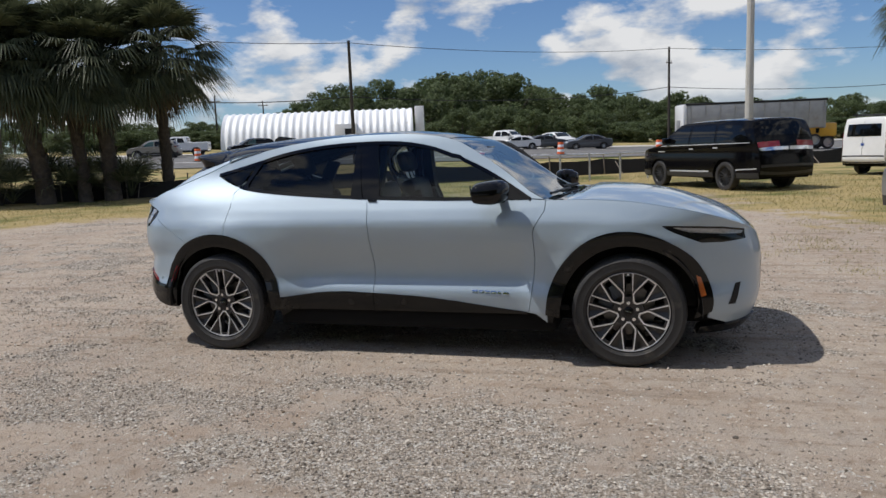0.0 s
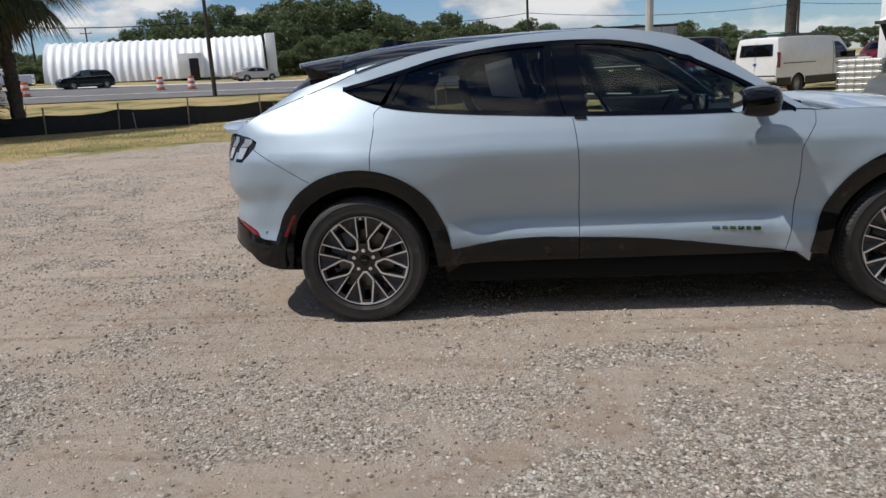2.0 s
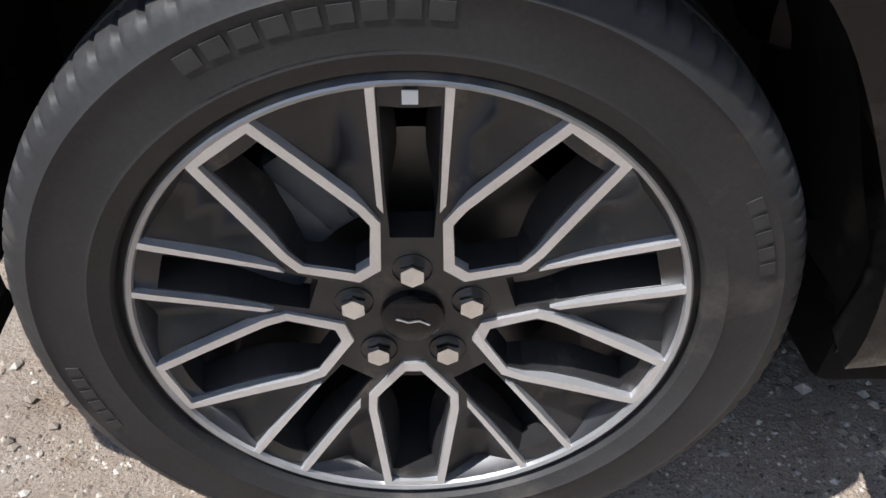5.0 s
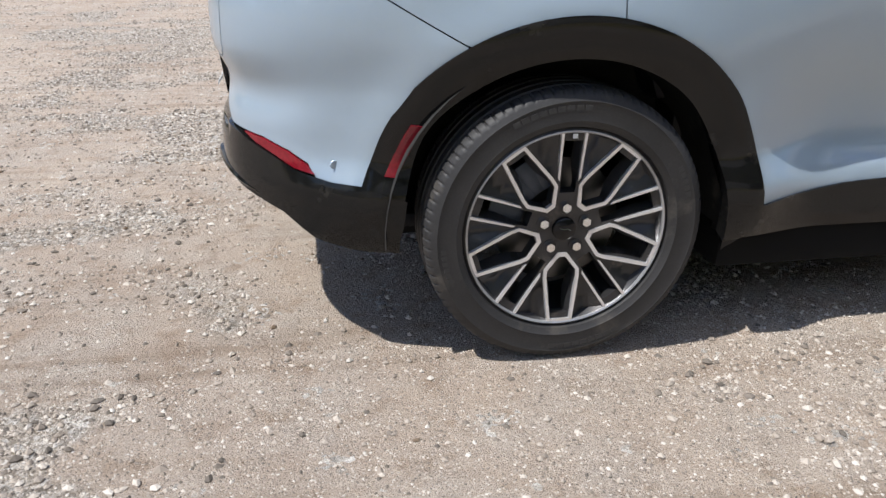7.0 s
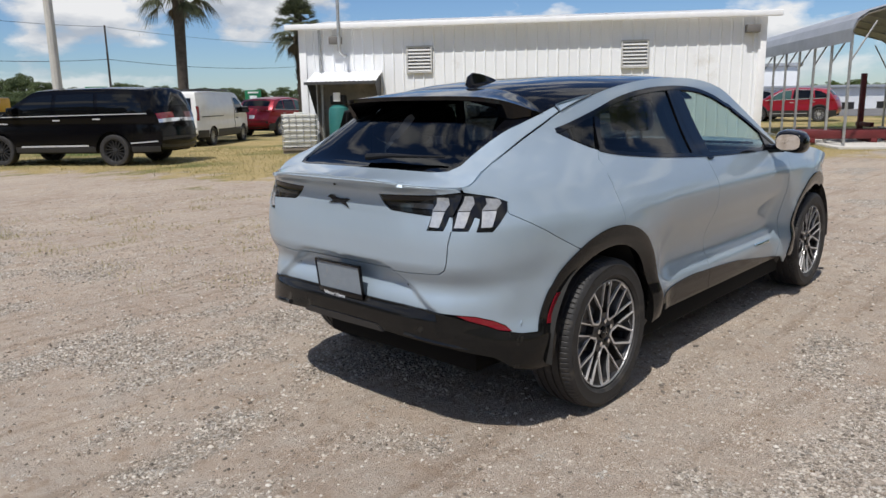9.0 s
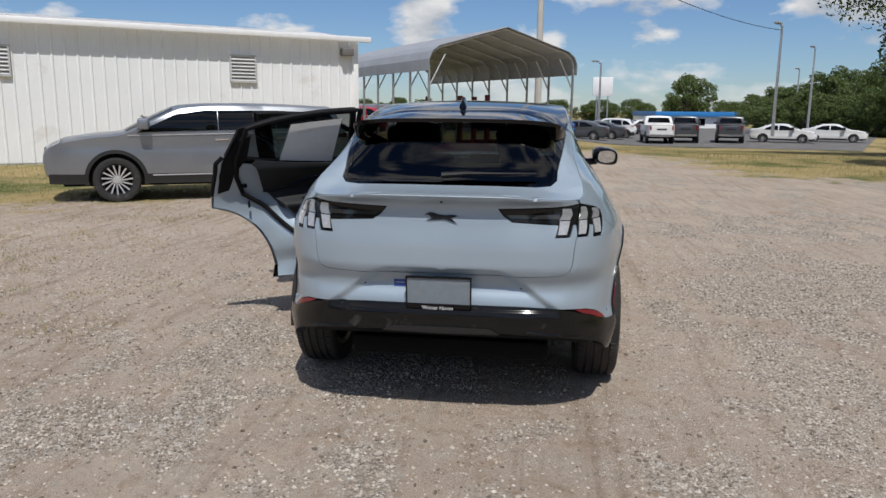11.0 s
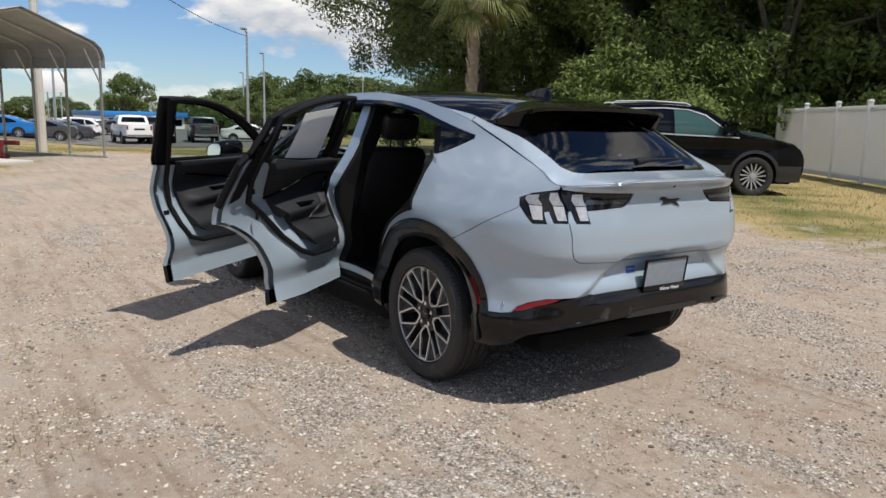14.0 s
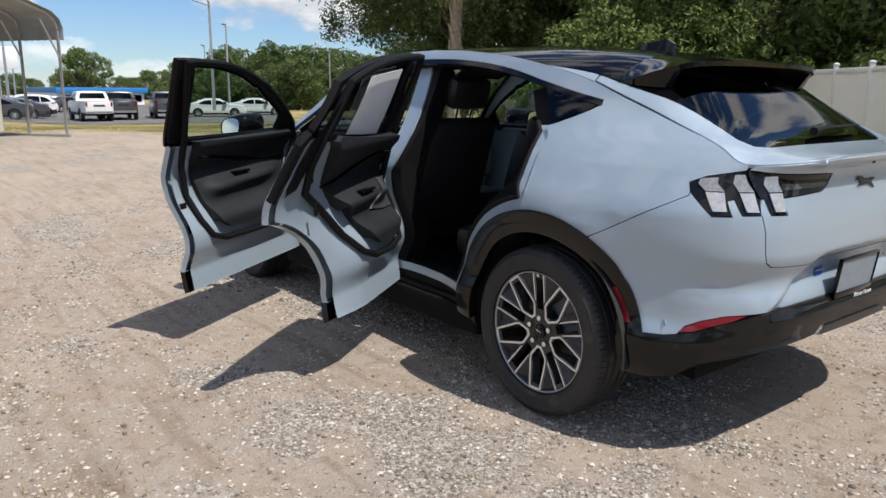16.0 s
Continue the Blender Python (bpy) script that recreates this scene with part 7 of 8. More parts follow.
vehicle("suv", "long black full-size suv with black wheels parked on the grass", ground_pose(rx, ry, suv_h, -1.62) @ Matrix.Diagonal((1, 1, .955, 1)), 2.03, big_prof, 1.28, (-1.62, 1.62), .41, P_BLACK, big_win, rim=GREY_PLASTIC, clad=.14, extras=big_ex,
        front_glass=((.60, 1.87), (1.36, 1.37)), rear_glass=((-2.68, 1.46), (-2.50, 1.84)),
        rear=(("tail_lamp", (-2.79, 1.19), (-2.75, 1.30), .30, .985, material("tail_red", (.22, .006, .008), .15, coat=1.0)), ("light_bar", (-2.80, 1.10), (-2.79, 1.165), .02, .985, CHROME), ("rear_bumper", (-2.80, .46), (-2.84, .72), -.97, .97, GREY_PLASTIC)),
        front=(("grille", (2.77, .62), (2.74, 1.0), -.55, .55, CHROME), ("head_lamp", (2.77, .90), (2.70, 1.06), .60, .95, LAMP_CLEAR)), cat="suv")

TAIL_RED = bpy.data.materials["tail_red"]
# mid-size suvs
mid_prof = [(-2.08, .38), (-2.22, .52), (-2.24, .72), (-2.17, .92), (-2.08, 1.08), (-1.99, 1.22), (-1.78, 1.47), (-1.66, 1.575), (-1.25, 1.63), (-.55, 1.67), (-.1, 1.665), (.35, 1.61), (.85, 1.36), (1.22, 1.12), (1.55, 1.06), (2.05, .985), (2.30, .88), (2.40, .70), (2.40, .45), (2.30, .27)]
mid_win = [[(.98, 1.10), (.45, 1.46), (.15, 1.555), (-.12, 1.575), (-.10, 1.09)], [(-.18, 1.09), (-.20, 1.58), (-1.08, 1.56), (-1.14, 1.12)], [(-1.20, 1.125), (-1.14, 1.555), (-1.42, 1.52), (-1.66, 1.38), (-1.80, 1.24), (-1.78, 1.18)]]
mid_ex = (("window_trim", [(1.10, 1.095), (-1.86, 1.185), (-1.86, 1.165), (1.10, 1.072)], BRIGHT_TRIM), ("window_trim", [(1.04, 1.10), (.47, 1.495), (.15, 1.59), (-.3, 1.612), (-1.2, 1.582), (-1.2, 1.565), (-.3, 1.595), (.15, 1.573), (.46, 1.475), (1.0, 1.10)], BRIGHT_TRIM),
          ("chrome_sill", [(.9, .42), (-.9, .44), (-.9, .415), (.9, .395)], BRIGHT_TRIM), ("tail_lamp", [(-2.09, 1.02), (-1.88, 1.05), (-1.86, 1.09), (-2.04, 1.12)], TAIL_RED), ("reflector", [(-2.20, .62), (-2.06, .60), (-2.06, .56), (-2.20, .58)], TAIL_RED))
HANDLES = (("door_handle", [(-.05, .98), (-.24, .98), (-.24, .95), (-.05, .95)]), ("door_handle", [(-1.02, 1.0), (-1.21, 1.0), (-1.21, .97), (-1.02, .97)]))
mid_rear = (("tail_lamp", (-2.11, 1.02), (-2.06, 1.12), .25, .985, TAIL_RED), ("rear_bumper", (-2.12, .42), (-2.24, .66), -.97, .97, GREY_PLASTIC), ("plate_panel", (-2.23, .74), (-2.19, .88), -.18, .18, WHITE_INK))
mid_front = (("grille", (2.40, .50), (2.36, .78), -.60, .60, GREY_PLASTIC), ("head_lamp", (2.34, .80), (2.18, .93), .50, .96, LAMP_CLEAR))


def roof_rails(ob, x0, x1, y, z):
    """Two bright rails standing on the roof."""
    for k in (1, -1):
        bm = bmesh.new()
        tube(bm, [(x0, k * y, z - .05), (x0 + .10, k * y, z), ((x0 + x1) / 2, k * (y + .01), z + .02), (x1 - .10, k * y, z - .01), (x1, k * y, z - .06)], .018, 8)
        part("roof_rail", bm, BRIGHT_TRIM, ob)


def mid_suv(label, x, y, az, col, rim=None, name="suv", win=None, grp="", size=1.0):
    return vehicle(name, label, ground_pose(x, y, az, -1.43 * size) @ Matrix.Diagonal((size, size, size, 1)), 1.91, mid_prof, 1.08, (-1.43, 1.43), .375, col, mid_win, win=win, rim=rim or BRIGHT_WHEEL, extras=mid_ex + tuple((a, b, BRIGHT_TRIM if col is not P_BLACK else col) for a, b in HANDLES), rear=mid_rear, front=mid_front, front_glass=((.42, 1.59), (1.14, 1.17)), rear_glass=((-1.98, 1.26), (-1.75, 1.50)), arch_clad=True, cat="suv", group=grp, first_win=TEAL_WIN)


# silver three-row suv with black glass all round
tall_prof = [(-2.36, .40), (-2.52, .52), (-2.56, .74), (-2.52, 1.0), (-2.45, 1.24), (-2.36, 1.40), (-2.20, 1.64), (-2.10, 1.755), (-1.6, 1.80), (-.8, 1.83), (0, 1.82), (.5, 1.75), (1.0, 1.46), (1.38, 1.24), (1.8, 1.185), (2.25, 1.09), (2.48, .95), (2.55, .70), (2.52, .45), (2.42, .28)]
tall_win = [[(1.16, 1.29), (.55, 1.645), (.1, 1.72), (-.10, 1.725), (-.10, 1.34)], [(-.11, 1.34), (-.11, 1.725), (-1.05, 1.735), (-1.05, 1.37)], [(-1.06, 1.37), (-1.06, 1.735), (-1.95, 1.70), (-2.10, 1.655), (-2.30, 1.405), (-2.25, 1.395)]]
# the first strip paints the light along the body's fold; no trim sits there
tall_ex = (("crease", [(1.3, 1.235), (-2.2, 1.325), (-2.2, 1.310), (1.3, 1.222)], BRIGHT_TRIM), ("chrome_sill", [(.95, .46), (-.95, .48), (-.95, .455), (.95, .435)], BRIGHT_TRIM), ("door_handle", [(-.05, 1.16), (-.27, 1.17), (-.27, 1.135), (-.05, 1.125)], CHROME), ("door_handle", [(-1.05, 1.19), (-1.27, 1.20), (-1.27, 1.165), (-1.05, 1.155)], CHROME),
           ("tail_lamp", [(-2.47, 1.17), (-2.22, 1.19), (-2.18, 1.25), (-2.43, 1.27)], WIN_BLACK), ("lamp_strip", [(-2.46, 1.205), (-2.24, 1.215), (-2.24, 1.225), (-2.45, 1.22)], TAIL_RED), ("reflector", [(-2.54, .66), (-2.25, .63), (-2.25, .60), (-2.54, .63)], TAIL_RED))


def lower(pts):
    return [(x if x > -1.5 else -1.5 + (x + 1.5) * .84, .375 + (z - .375) * .815) for x, z in pts]


P_COOL = paint("cool_silver_paint", (.30, .318, .34), .7, .32)
tall = vehicle("suv", "silver three-row suv with black glass parked on the grass", ground_pose(7.56, 4.06, 117.0, -1.50), 1.96, lower(tall_prof), 1.15, (-1.50, 1.50), .368, P_COOL, [lower(g) for g in tall_win], rim=ALLOY, clad=.16, extras=[(a, lower(b), c) for a, b, c in tall_ex],
               front_glass=((.56, 1.46), (1.30, 1.12)), rear_glass=((-2.20, 1.23), (-2.05, 1.44)), rear=(("rear_bumper", (-2.24, .43), (-2.38, .62), -.97, .97, GREY_PLASTIC), ("tail_lamp", (-2.33, 1.01), (-2.29, 1.09), .05, .985, TAIL_RED)),
               front=(("grille", (2.54, .53), (2.50, .82), -.55, .55, GREY_PLASTIC), ("head_lamp", (2.50, .84), (2.32, .95), .50, .97, LAMP_CLEAR)), arch_clad=True, cat="suv")
black_suv = mid_suv("black mid-size suv with bright wheels and roof rails on dry grass", 6.90, -9.2, -128, P_BLACK, size=1.1)
roof_rails(black_suv, -1.25, .25, .60, 1.715)
mid_suv("red suv parked beyond a caged tank", 14.9, 26.5, 24, P_RED)

# white cargo van
van_prof = [(-2.72, .45), (-2.78, .60), (-2.76, 1.0), (-2.73, 1.5), (-2.66, 2.0), (-2.52, 2.07), (-1, 2.10), (.6, 2.09), (1.15, 2.02), (1.55, 1.62), (1.92, 1.28), (2.35, 1.12), (2.60, .95), (2.66, .60), (2.56, .35)]
van_win = [[(1.72, 1.25), (1.38, 1.66), (1.02, 1.86), (.72, 1.86), (.72, 1.22)]]
VAN_GLASS = WIN_BLACK
vehicle("van", "white cargo van with black lower trim on grass", ground_pose(8.95, 22.3, 38, -1.53) @ Matrix.Diagonal((.93, .93, .90, 1)), 2.06, van_prof, 1.22, (-1.65, 1.65), .36, P_WHITE, van_win, rim=P_SILVER, clad=.28, tumble=.13, crown=.03, bulge=.05,
        extras=(("tail_lamp", [(-2.74, 1.55), (-2.62, 1.55), (-2.62, 1.0), (-2.74, 1.0)], TAIL_RED), ("door_gap", [(.62, .55), (.635, .55), (.635, 1.9), (.62, 1.9)], GREY_PLASTIC), ("slide_rail", [(-2.5, 1.16), (-.6, 1.16), (-.6, 1.13), (-2.5, 1.13)], GREY_PLASTIC), ("door_handle", [(.80, 1.06), (1.0, 1.06), (1.0, 1.01), (.80, 1.01)], GREY_PLASTIC)),
        front_glass=((1.20, 1.98), (1.86, 1.32)), rear=(("rear_window", (-2.735, 1.40), (-2.70, 1.84), -.80, .80, WIN_BLACK), ("rear_bumper", (-2.74, .46), (-2.78, .72), -.98, .98, GREY_PLASTIC), ("rear_emblem", (-2.755, 1.12), (-2.75, 1.20), -.08, .08, BLUE_TAG), ("door_seam", (-2.77, .74), (-2.68, 1.95), -.006, .006, GREY_PLASTIC)), cat="van")

van = bpy.data.objects["van"]
for x in (-2.2, -1.2, -.2, .6):
    bm = bmesh.new()
    box(bm, x - .03, x + .03, -.78, .78, 2.16, 2.20, .008)
    for y in (-.74, .74):
        box(bm, x - .025, x + .025, y - .02, y + .02, 2.04, 2.18)
    part("rack_bar", bm, GREY_PLASTIC, van)
for y in (-.78, .78):
    bm = bmesh.new()
    box(bm, -2.35, .75, y - .02, y + .02, 2.17, 2.22, .008)
    part("rack_rail", bm, GREY_PLASTIC, van)
# pickups, saloons in the far yard
pick_prof = [(-2.85, .55), (-2.92, .70), (-2.90, 1.30), (-2.80, 1.36), (-1.0, 1.36), (-.92, 1.50), (-.80, 1.90), (-.60, 1.95), (.55, 1.95), (.85, 1.80), (1.35, 1.36), (1.7, 1.31), (2.5, 1.24), (2.82, 1.12), (2.92, .75), (2.85, .45)]
pick_win = [[(1.10, 1.38), (.72, 1.76), (.35, 1.84), (.10, 1.84), (.10, 1.36)], [(0, 1.36), (0, 1.84), (-.55, 1.82), (-.72, 1.40)]]


def pickup(label, x, y, az, col, grp="far yard vehicles"):
    return vehicle("pickup_truck", label, ground_pose(x, y, az, -1.8), 2.05, pick_prof, 1.34, (-1.8, 1.8), .42, col, pick_win, rim=BRIGHT_WHEEL, clad=.16, group=grp, front_glass=((.86, 1.78), (1.30, 1.41)), rear_glass=((-.90, 1.52), (-.80, 1.86)),
                   rear=(("tail_lamp", (-2.91, .95), (-2.89, 1.30), .86, .985, TAIL_RED), ("rear_bumper", (-2.88, .56), (-2.92, .74), -.98, .98, CHROME), ("tailgate_badge", (-2.905, .98), (-2.90, 1.12), -.42, .42, GREY_PLASTIC)), front=(("grille", (2.90, .75), (2.84, 1.08), -.7, .7, GREY_PLASTIC), ("head_lamp", (2.88, .92), (2.82, 1.12), .72, .97, LAMP_CLEAR)), cat="pickup", bulge=.05)


sal_prof = [(-2.25, .38), (-2.34, .55), (-2.32, .85), (-2.22, .99), (-1.72, 1.06), (-1.25, 1.27), (-.75, 1.40), (-.1, 1.43), (.35, 1.36), (.85, 1.12), (1.15, .98), (1.7, .93), (2.15, .82), (2.34, .66), (2.34, .42), (2.25, .25)]
sal_win = [[(.82, 1.0), (.40, 1.26), (.05, 1.335), (-.25, 1.345), (-.25, .98)], [(-.33, .98), (-.33, 1.345), (-.80, 1.31), (-1.25, 1.12), (-1.30, 1.02)]]


def saloon(label, x, y, az, col, grp="far yard vehicles"):
    return vehicle("parked_car", label, ground_pose(x, y, az, -1.38), 1.88, sal_prof, .98, (-1.38, 1.42), .34, col, sal_win, rim=BRIGHT_WHEEL, clad=.10, group=grp, front_glass=((.40, 1.33), (.98, 1.06)), rear_glass=((-1.55, 1.12), (-.90, 1.37)),
                   rear=(("tail_lamp", (-2.33, .72), (-2.28, .93), .55, .98, TAIL_RED), ("rear_bumper", (-2.27, .40), (-2.34, .55), -.97, .97, GREY_PLASTIC)), front=(("grille", (2.34, .45), (2.33, .66), -.6, .6, GREY_PLASTIC), ("head_lamp", (2.30, .68), (2.18, .80), .55, .96, LAMP_CLEAR)))


def sight(t0, azm, d):
    """A place d metres off, on the bearing azm from a spot beside the car."""
    return ray_at(*t0, azm, d)


pickup("blue-grey pickup truck parked behind a black suv", 8.9, -10.75, -128, P_TEAL, "")
V10, V14 = (-5.48, -1.45), (-4.40, 3.38)
pickup("white pickup truck in the far yard", *sight(V10, -7.9, 56), -2, P_WHITE)
pickup("dark grey pickup truck in the far yard", *sight(V14, -14.6, 58), -8, P_GREY)
pickup("grey pickup truck in the far yard", *sight(V14, -17.6, 60), -12, P_GREY)
saloon("white hatchback in the far yard", *sight(V14, -19.6, 64), -110, P_WHITE)
saloon("white car in the far yard", *sight(V14, -22.6, 68), -110, P_WHITE)
mid_suv("white suv in the far yard", *sight(V10, 4.9, 56), 85, P_WHITE, grp="far yard vehicles")
saloon("black car in the far yard", *sight(V10, 2.0, 56), 80, P_BLACK)
saloon("bright blue coupe in the far yard", *sight(V10, -.8, 57), 78, P_BLUE)
saloon("dark grey coupe in the far yard", *sight(V10, -3.2, 57), 78, P_GREY)
saloon("dark coupe in the far yard", *sight(V10, -4.6, 62), 78, P_GREY)
mid_suv("white suv in the far yard", *sight(V10, -5.6, 66), 80, P_WHITE, grp="far yard vehicles")
for i, a in enumerate((-7.2, -8.6, -9.6, -10.4)):
    saloon("pale car in a row of the far yard" if i % 2 == 0 else "dark car in a row of the far yard", *sight(V14, a, 78), -60, P_WHITE if i % 2 == 0 else P_GREY)
mid_suv("dark red suv under the carport's far end", *sight((-4.47, -2.62), 16.0, 43), 100, P_RED, grp="far yard vehicles")
mid_suv("dark suv near the carport's far end", *sight((-4.47, -2.62), 19.2, 46), 100, P_GREY, grp="far yard vehicles")
mid_suv("white suv near the open bays", *sight((-4.47, -2.62), 22.6, 60), 110, P_WHITE, grp="far yard vehicles")
# beyond and on the road
V1 = (-.21, -5.38)
ROADAZ = 22
mid_suv("dark suv on the road by the hut", *sight(V1, 118.4, 76), ROADAZ + 205, P_BLACK, grp="road traffic")
mid_suv("tan suv standing beyond the road", *sight(V1, 125.2, 72), ROADAZ + 180, P_TAN, grp="road traffic")
pickup("white pickup beyond the road", *sight(V1, 123.4, 78), ROADAZ + 180, P_WHITE, "road traffic")
saloon("pale silver saloon parked by the hut", *sight(V1, 109.0, 82), ROADAZ + 20, P_SILVER, "road traffic")
saloon("white car on the road", *sight(E0, 99.5, 78), ROADAZ + 180, P_WHITE, "road traffic")
mid_suv("white suv on the road", *sight(E0, 98.0, 82), ROADAZ - 70, P_WHITE, grp="road traffic")
saloon("grey car on the road", *sight(E0, 94.2, 76), ROADAZ + 180, P_GREY, "road traffic")
pickup("white utility pickup on the road", *sight(E0, 102.5, 80), ROADAZ - 40, P_WHITE, "road traffic")
saloon("grey car parked beyond the road", *sight((-3.2, -2.97), 96.0, 75), ROADAZ, P_GREY, "road traffic")

# tipper trailer with a yellow tractor
tx, ty = ray_at(*E0, 88.6, 66)
tt = empty("tipper_trailer", pose(tx, ty, hz(tx, ty) + .05, 0, 0, 14), "long grey tipper trailer with a white tailboard", "trailer")
GREY_BODY = material("dull_aluminium", (.34, .34, .34), .5, .4, vary=.12, scale=1.5, dirt=(.24, .22, .2), dirt_amount=.2, dirt_scale=.8)
bm = bmesh.new()
box(bm, .3, 11.6, -1.25, 1.25, 1.55, 3.75, .05)
part("tub", bm, GREY_BODY, tt)
for x in np.arange(.6, 11.5, 1.2):
    bm = bmesh.new()
    box(bm, x, x + .10, -1.30, 1.30, 1.5, 3.75)
    part("rib", bm, GREY_BODY, tt)
bm = bmesh.new()
box(bm, .2, 11.7, -1.30, 1.30, 3.75, 3.92, .05)
part("tarpaulin", bm, FABRIC, tt)
bm = bmesh.new()
box(bm, .0, .3, -1.28, 1.28, 1.35, 3.85, .06)
part("tailboard", bm, P_WHITE, tt)
bm = bmesh.new()
box(bm, -.1, .0, -.4, .4, 1.9, 2.6, .03)
part("hatch", bm, GREY_BODY, tt)
bm = bmesh.new()
box(bm, .4, 11.4, -.5, .5, 1.1, 1.5)
part("chassis", bm, UNDER, tt)
for x in (1.2, 2.5, 9.5, 10.8):
    for k in (1, -1):
        simple_wheel(tt, x, k * 1.05, .52, .52, P_SILVER, "plain")
yx, yy = ray_at(*E0, 80.4, 70)
yt = empty("yellow_truck", pose(yx, yy, hz(yx, yy) + .05, 0, 0, 14), "yellow truck tractor on the road", "truck")
bm = bmesh.new()
box(bm, -1.6, .6, -1.15, 1.15, 1.1, 3.3, .12)
part("cab", bm, P_YELLOW, yt)
bm = bmesh.new()
box(bm, .55, 2.4, -1.0, 1.0, 1.0, 2.15, .18)
part("bonnet", bm, P_YELLOW, yt)
for k in (1, -1):
    bm = bmesh.new()
    box(bm, -.5, .5, k * 1.13, k * 1.165, 2.15, 3.0, .01)
    part("side_window", bm, WIN_BLACK, yt)
bm = bmesh.new()
box(bm, -3.8, 2.3, -.5, .5, .6, 1.05)
part("chassis", bm, UNDER, yt)
for x in (1.6, -2.0, -3.2):
    for k in (1, -1):
        simple_wheel(yt, x, k * 1.0, .52, .52, P_SILVER, "plain")


# ---- plants ----
def leaf_material(name, dark, light, trans=.25, scale=3.0):
    """Leaves that differ from one another and let some light through."""
    m = bpy.data.materials.new(name)
    m.use_nodes = True
    n, l = m.node_tree.nodes, m.node_tree.links
    n.clear()
    o = n.new("ShaderNodeOutputMaterial")
    geo = n.new("ShaderNodeNewGeometry")
    tc = n.new("ShaderNodeTexCoord")
    nz = n.new("ShaderNodeTexNoise")
    nz.inputs["Scale"].default_value = scale
    l.new(tc.outputs["Object"], nz.inputs["Vector"])
    ad = n.new("ShaderNodeMath")
    ad.operation = "MULTIPLY_ADD"
    l.new(geo.outputs["Random Per Island"], ad.inputs[0])
    ad.inputs[1].default_value = .6
    l.new(nz.outputs[0], ad.inputs[2])
    mr = n.new("ShaderNodeMapRange")
    l.new(ad.outputs[0], mr.inputs[0])
    mr.inputs[1].default_value, mr.inputs[2].default_value = .35, 1.15
    mx = n.new("ShaderNodeMix")
    mx.data_type = "RGBA"
    l.new(mr.outputs[0], mx.inputs["Factor"])
    mx.inputs["A"].default_value, mx.inputs["B"].default_value = (*dark, 1), (*light, 1)
    p = n.new("ShaderNodeBsdfPrincipled")
    p.inputs["Roughness"].default_value = .55
    p.inputs["Specular IOR Level"].default_value = .35
    l.new(mx.outputs["Result"], p.inputs["Base Color"])
    t = n.new("ShaderNodeBsdfTranslucent")
    l.new(mx.outputs["Result"], t.inputs[0])
    s = n.new("ShaderNodeMixShader")
    s.inputs[0].default_value = trans
    l.new(p.outputs[0], s.inputs[1])
    l.new(t.outputs[0], s.inputs[2])
    l.new(s.outputs[0], o.inputs[0])
    return m


BARK = material("grey_bark", (.13, .11, .09), .9, vary=.25, scale=4, fine=.3, fine_scale=40, bump=.8, bump_scale=18, bump_dist=.03)
PALM_BARK = material("palm_boots", (.095, .078, .062), .9, vary=.3, scale=6, fine=.3, fine_scale=50, bump=.7, bump_scale=25, bump_dist=.02)
OAK_LEAF = leaf_material("oak_leaves", (.052, .078, .030), (.21, .27, .100), .5)
FOREST_LEAF = leaf_material("forest_leaves", (.085, .125, .042), (.36, .45, .150), .58)
BRIGHT_LEAF = leaf_material("sunlit_shrub_leaves", (.042, .075, .018), (.20, .27, .070), .4)
FAR_LEAF = leaf_material("far_tree_leaves", (.045, .066, .028), (.150, .190, .080), .35)
PALM_LEAF = leaf_material("palm_fronds", (.026, .036, .018), (.12, .135, .072), .25)
PALM_DEAD = leaf_material("dead_fronds", (.07, .055, .035), (.20, .15, .09), .1)
GRASS_LEAF = leaf_material("grass_blades", (.22, .21, .075), (.52, .44, .21), .5, .6)


def leaves(rng, centres, radii, per, size, squash=.8, shell=.45):
    """Many small bent leaves in clumps about the centres, as vertex and face arrays."""
    vs, fs = [], []
    k = 0
    for c, r in zip(centres, radii):
        n = max(4, int(per * r * r))
        d = rng.normal(size=(n, 3))
        d /= np.linalg.norm(d, axis=1)[:, None]
        rad = r * (shell + (1 - shell) * rng.random(n) ** .6)
        p = np.asarray(c) + d * rad[:, None] * np.array([1, 1, squash])
        nr = d + rng.normal(scale=.7, size=(n, 3)) + np.array([0, 0, .35])
        nr /= np.linalg.norm(nr, axis=1)[:, None]
        a = np.cross(nr, rng.normal(size=(n, 3)))
        a /= np.linalg.norm(a, axis=1)[:, None]
        b = np.cross(nr, a)
        s = size * (.6 + .8 * rng.random(n))[:, None]
        q = np.stack([p - a * s, p + b * s * .45 + nr * s * .18, p + a * s, p - b * s * .45 + nr * s * .18], 1)
        vs.append(q.reshape(-1, 3))
        fs.append(np.arange(k, k + 4 * n).reshape(-1, 4))
        k += 4 * n
    return np.vstack(vs), np.vstack(fs)


def fast_mesh(name, v, f, mat, parent=None, smooth_faces=False):
    me = bpy.data.meshes.new(name)
    f = np.asarray(f)
    me.vertices.add(len(v))
    me.vertices.foreach_set("co", np.asarray(v, np.float32).ravel())
    me.loops.add(f.size)
    me.loops.foreach_set("vertex_index", f.astype(np.int32).ravel())
    me.polygons.add(len(f))
    me.polygons.foreach_set("loop_start", np.arange(0, f.size, f.shape[1], dtype=np.int32))
    me.polygons.foreach_set("use_smooth", np.full(len(f), smooth_faces))
    me.materials.append(mat)
    me.update(calc_edges=True)
    ob = new(name, me)
    if parent:
        ob.parent = parent
    return ob


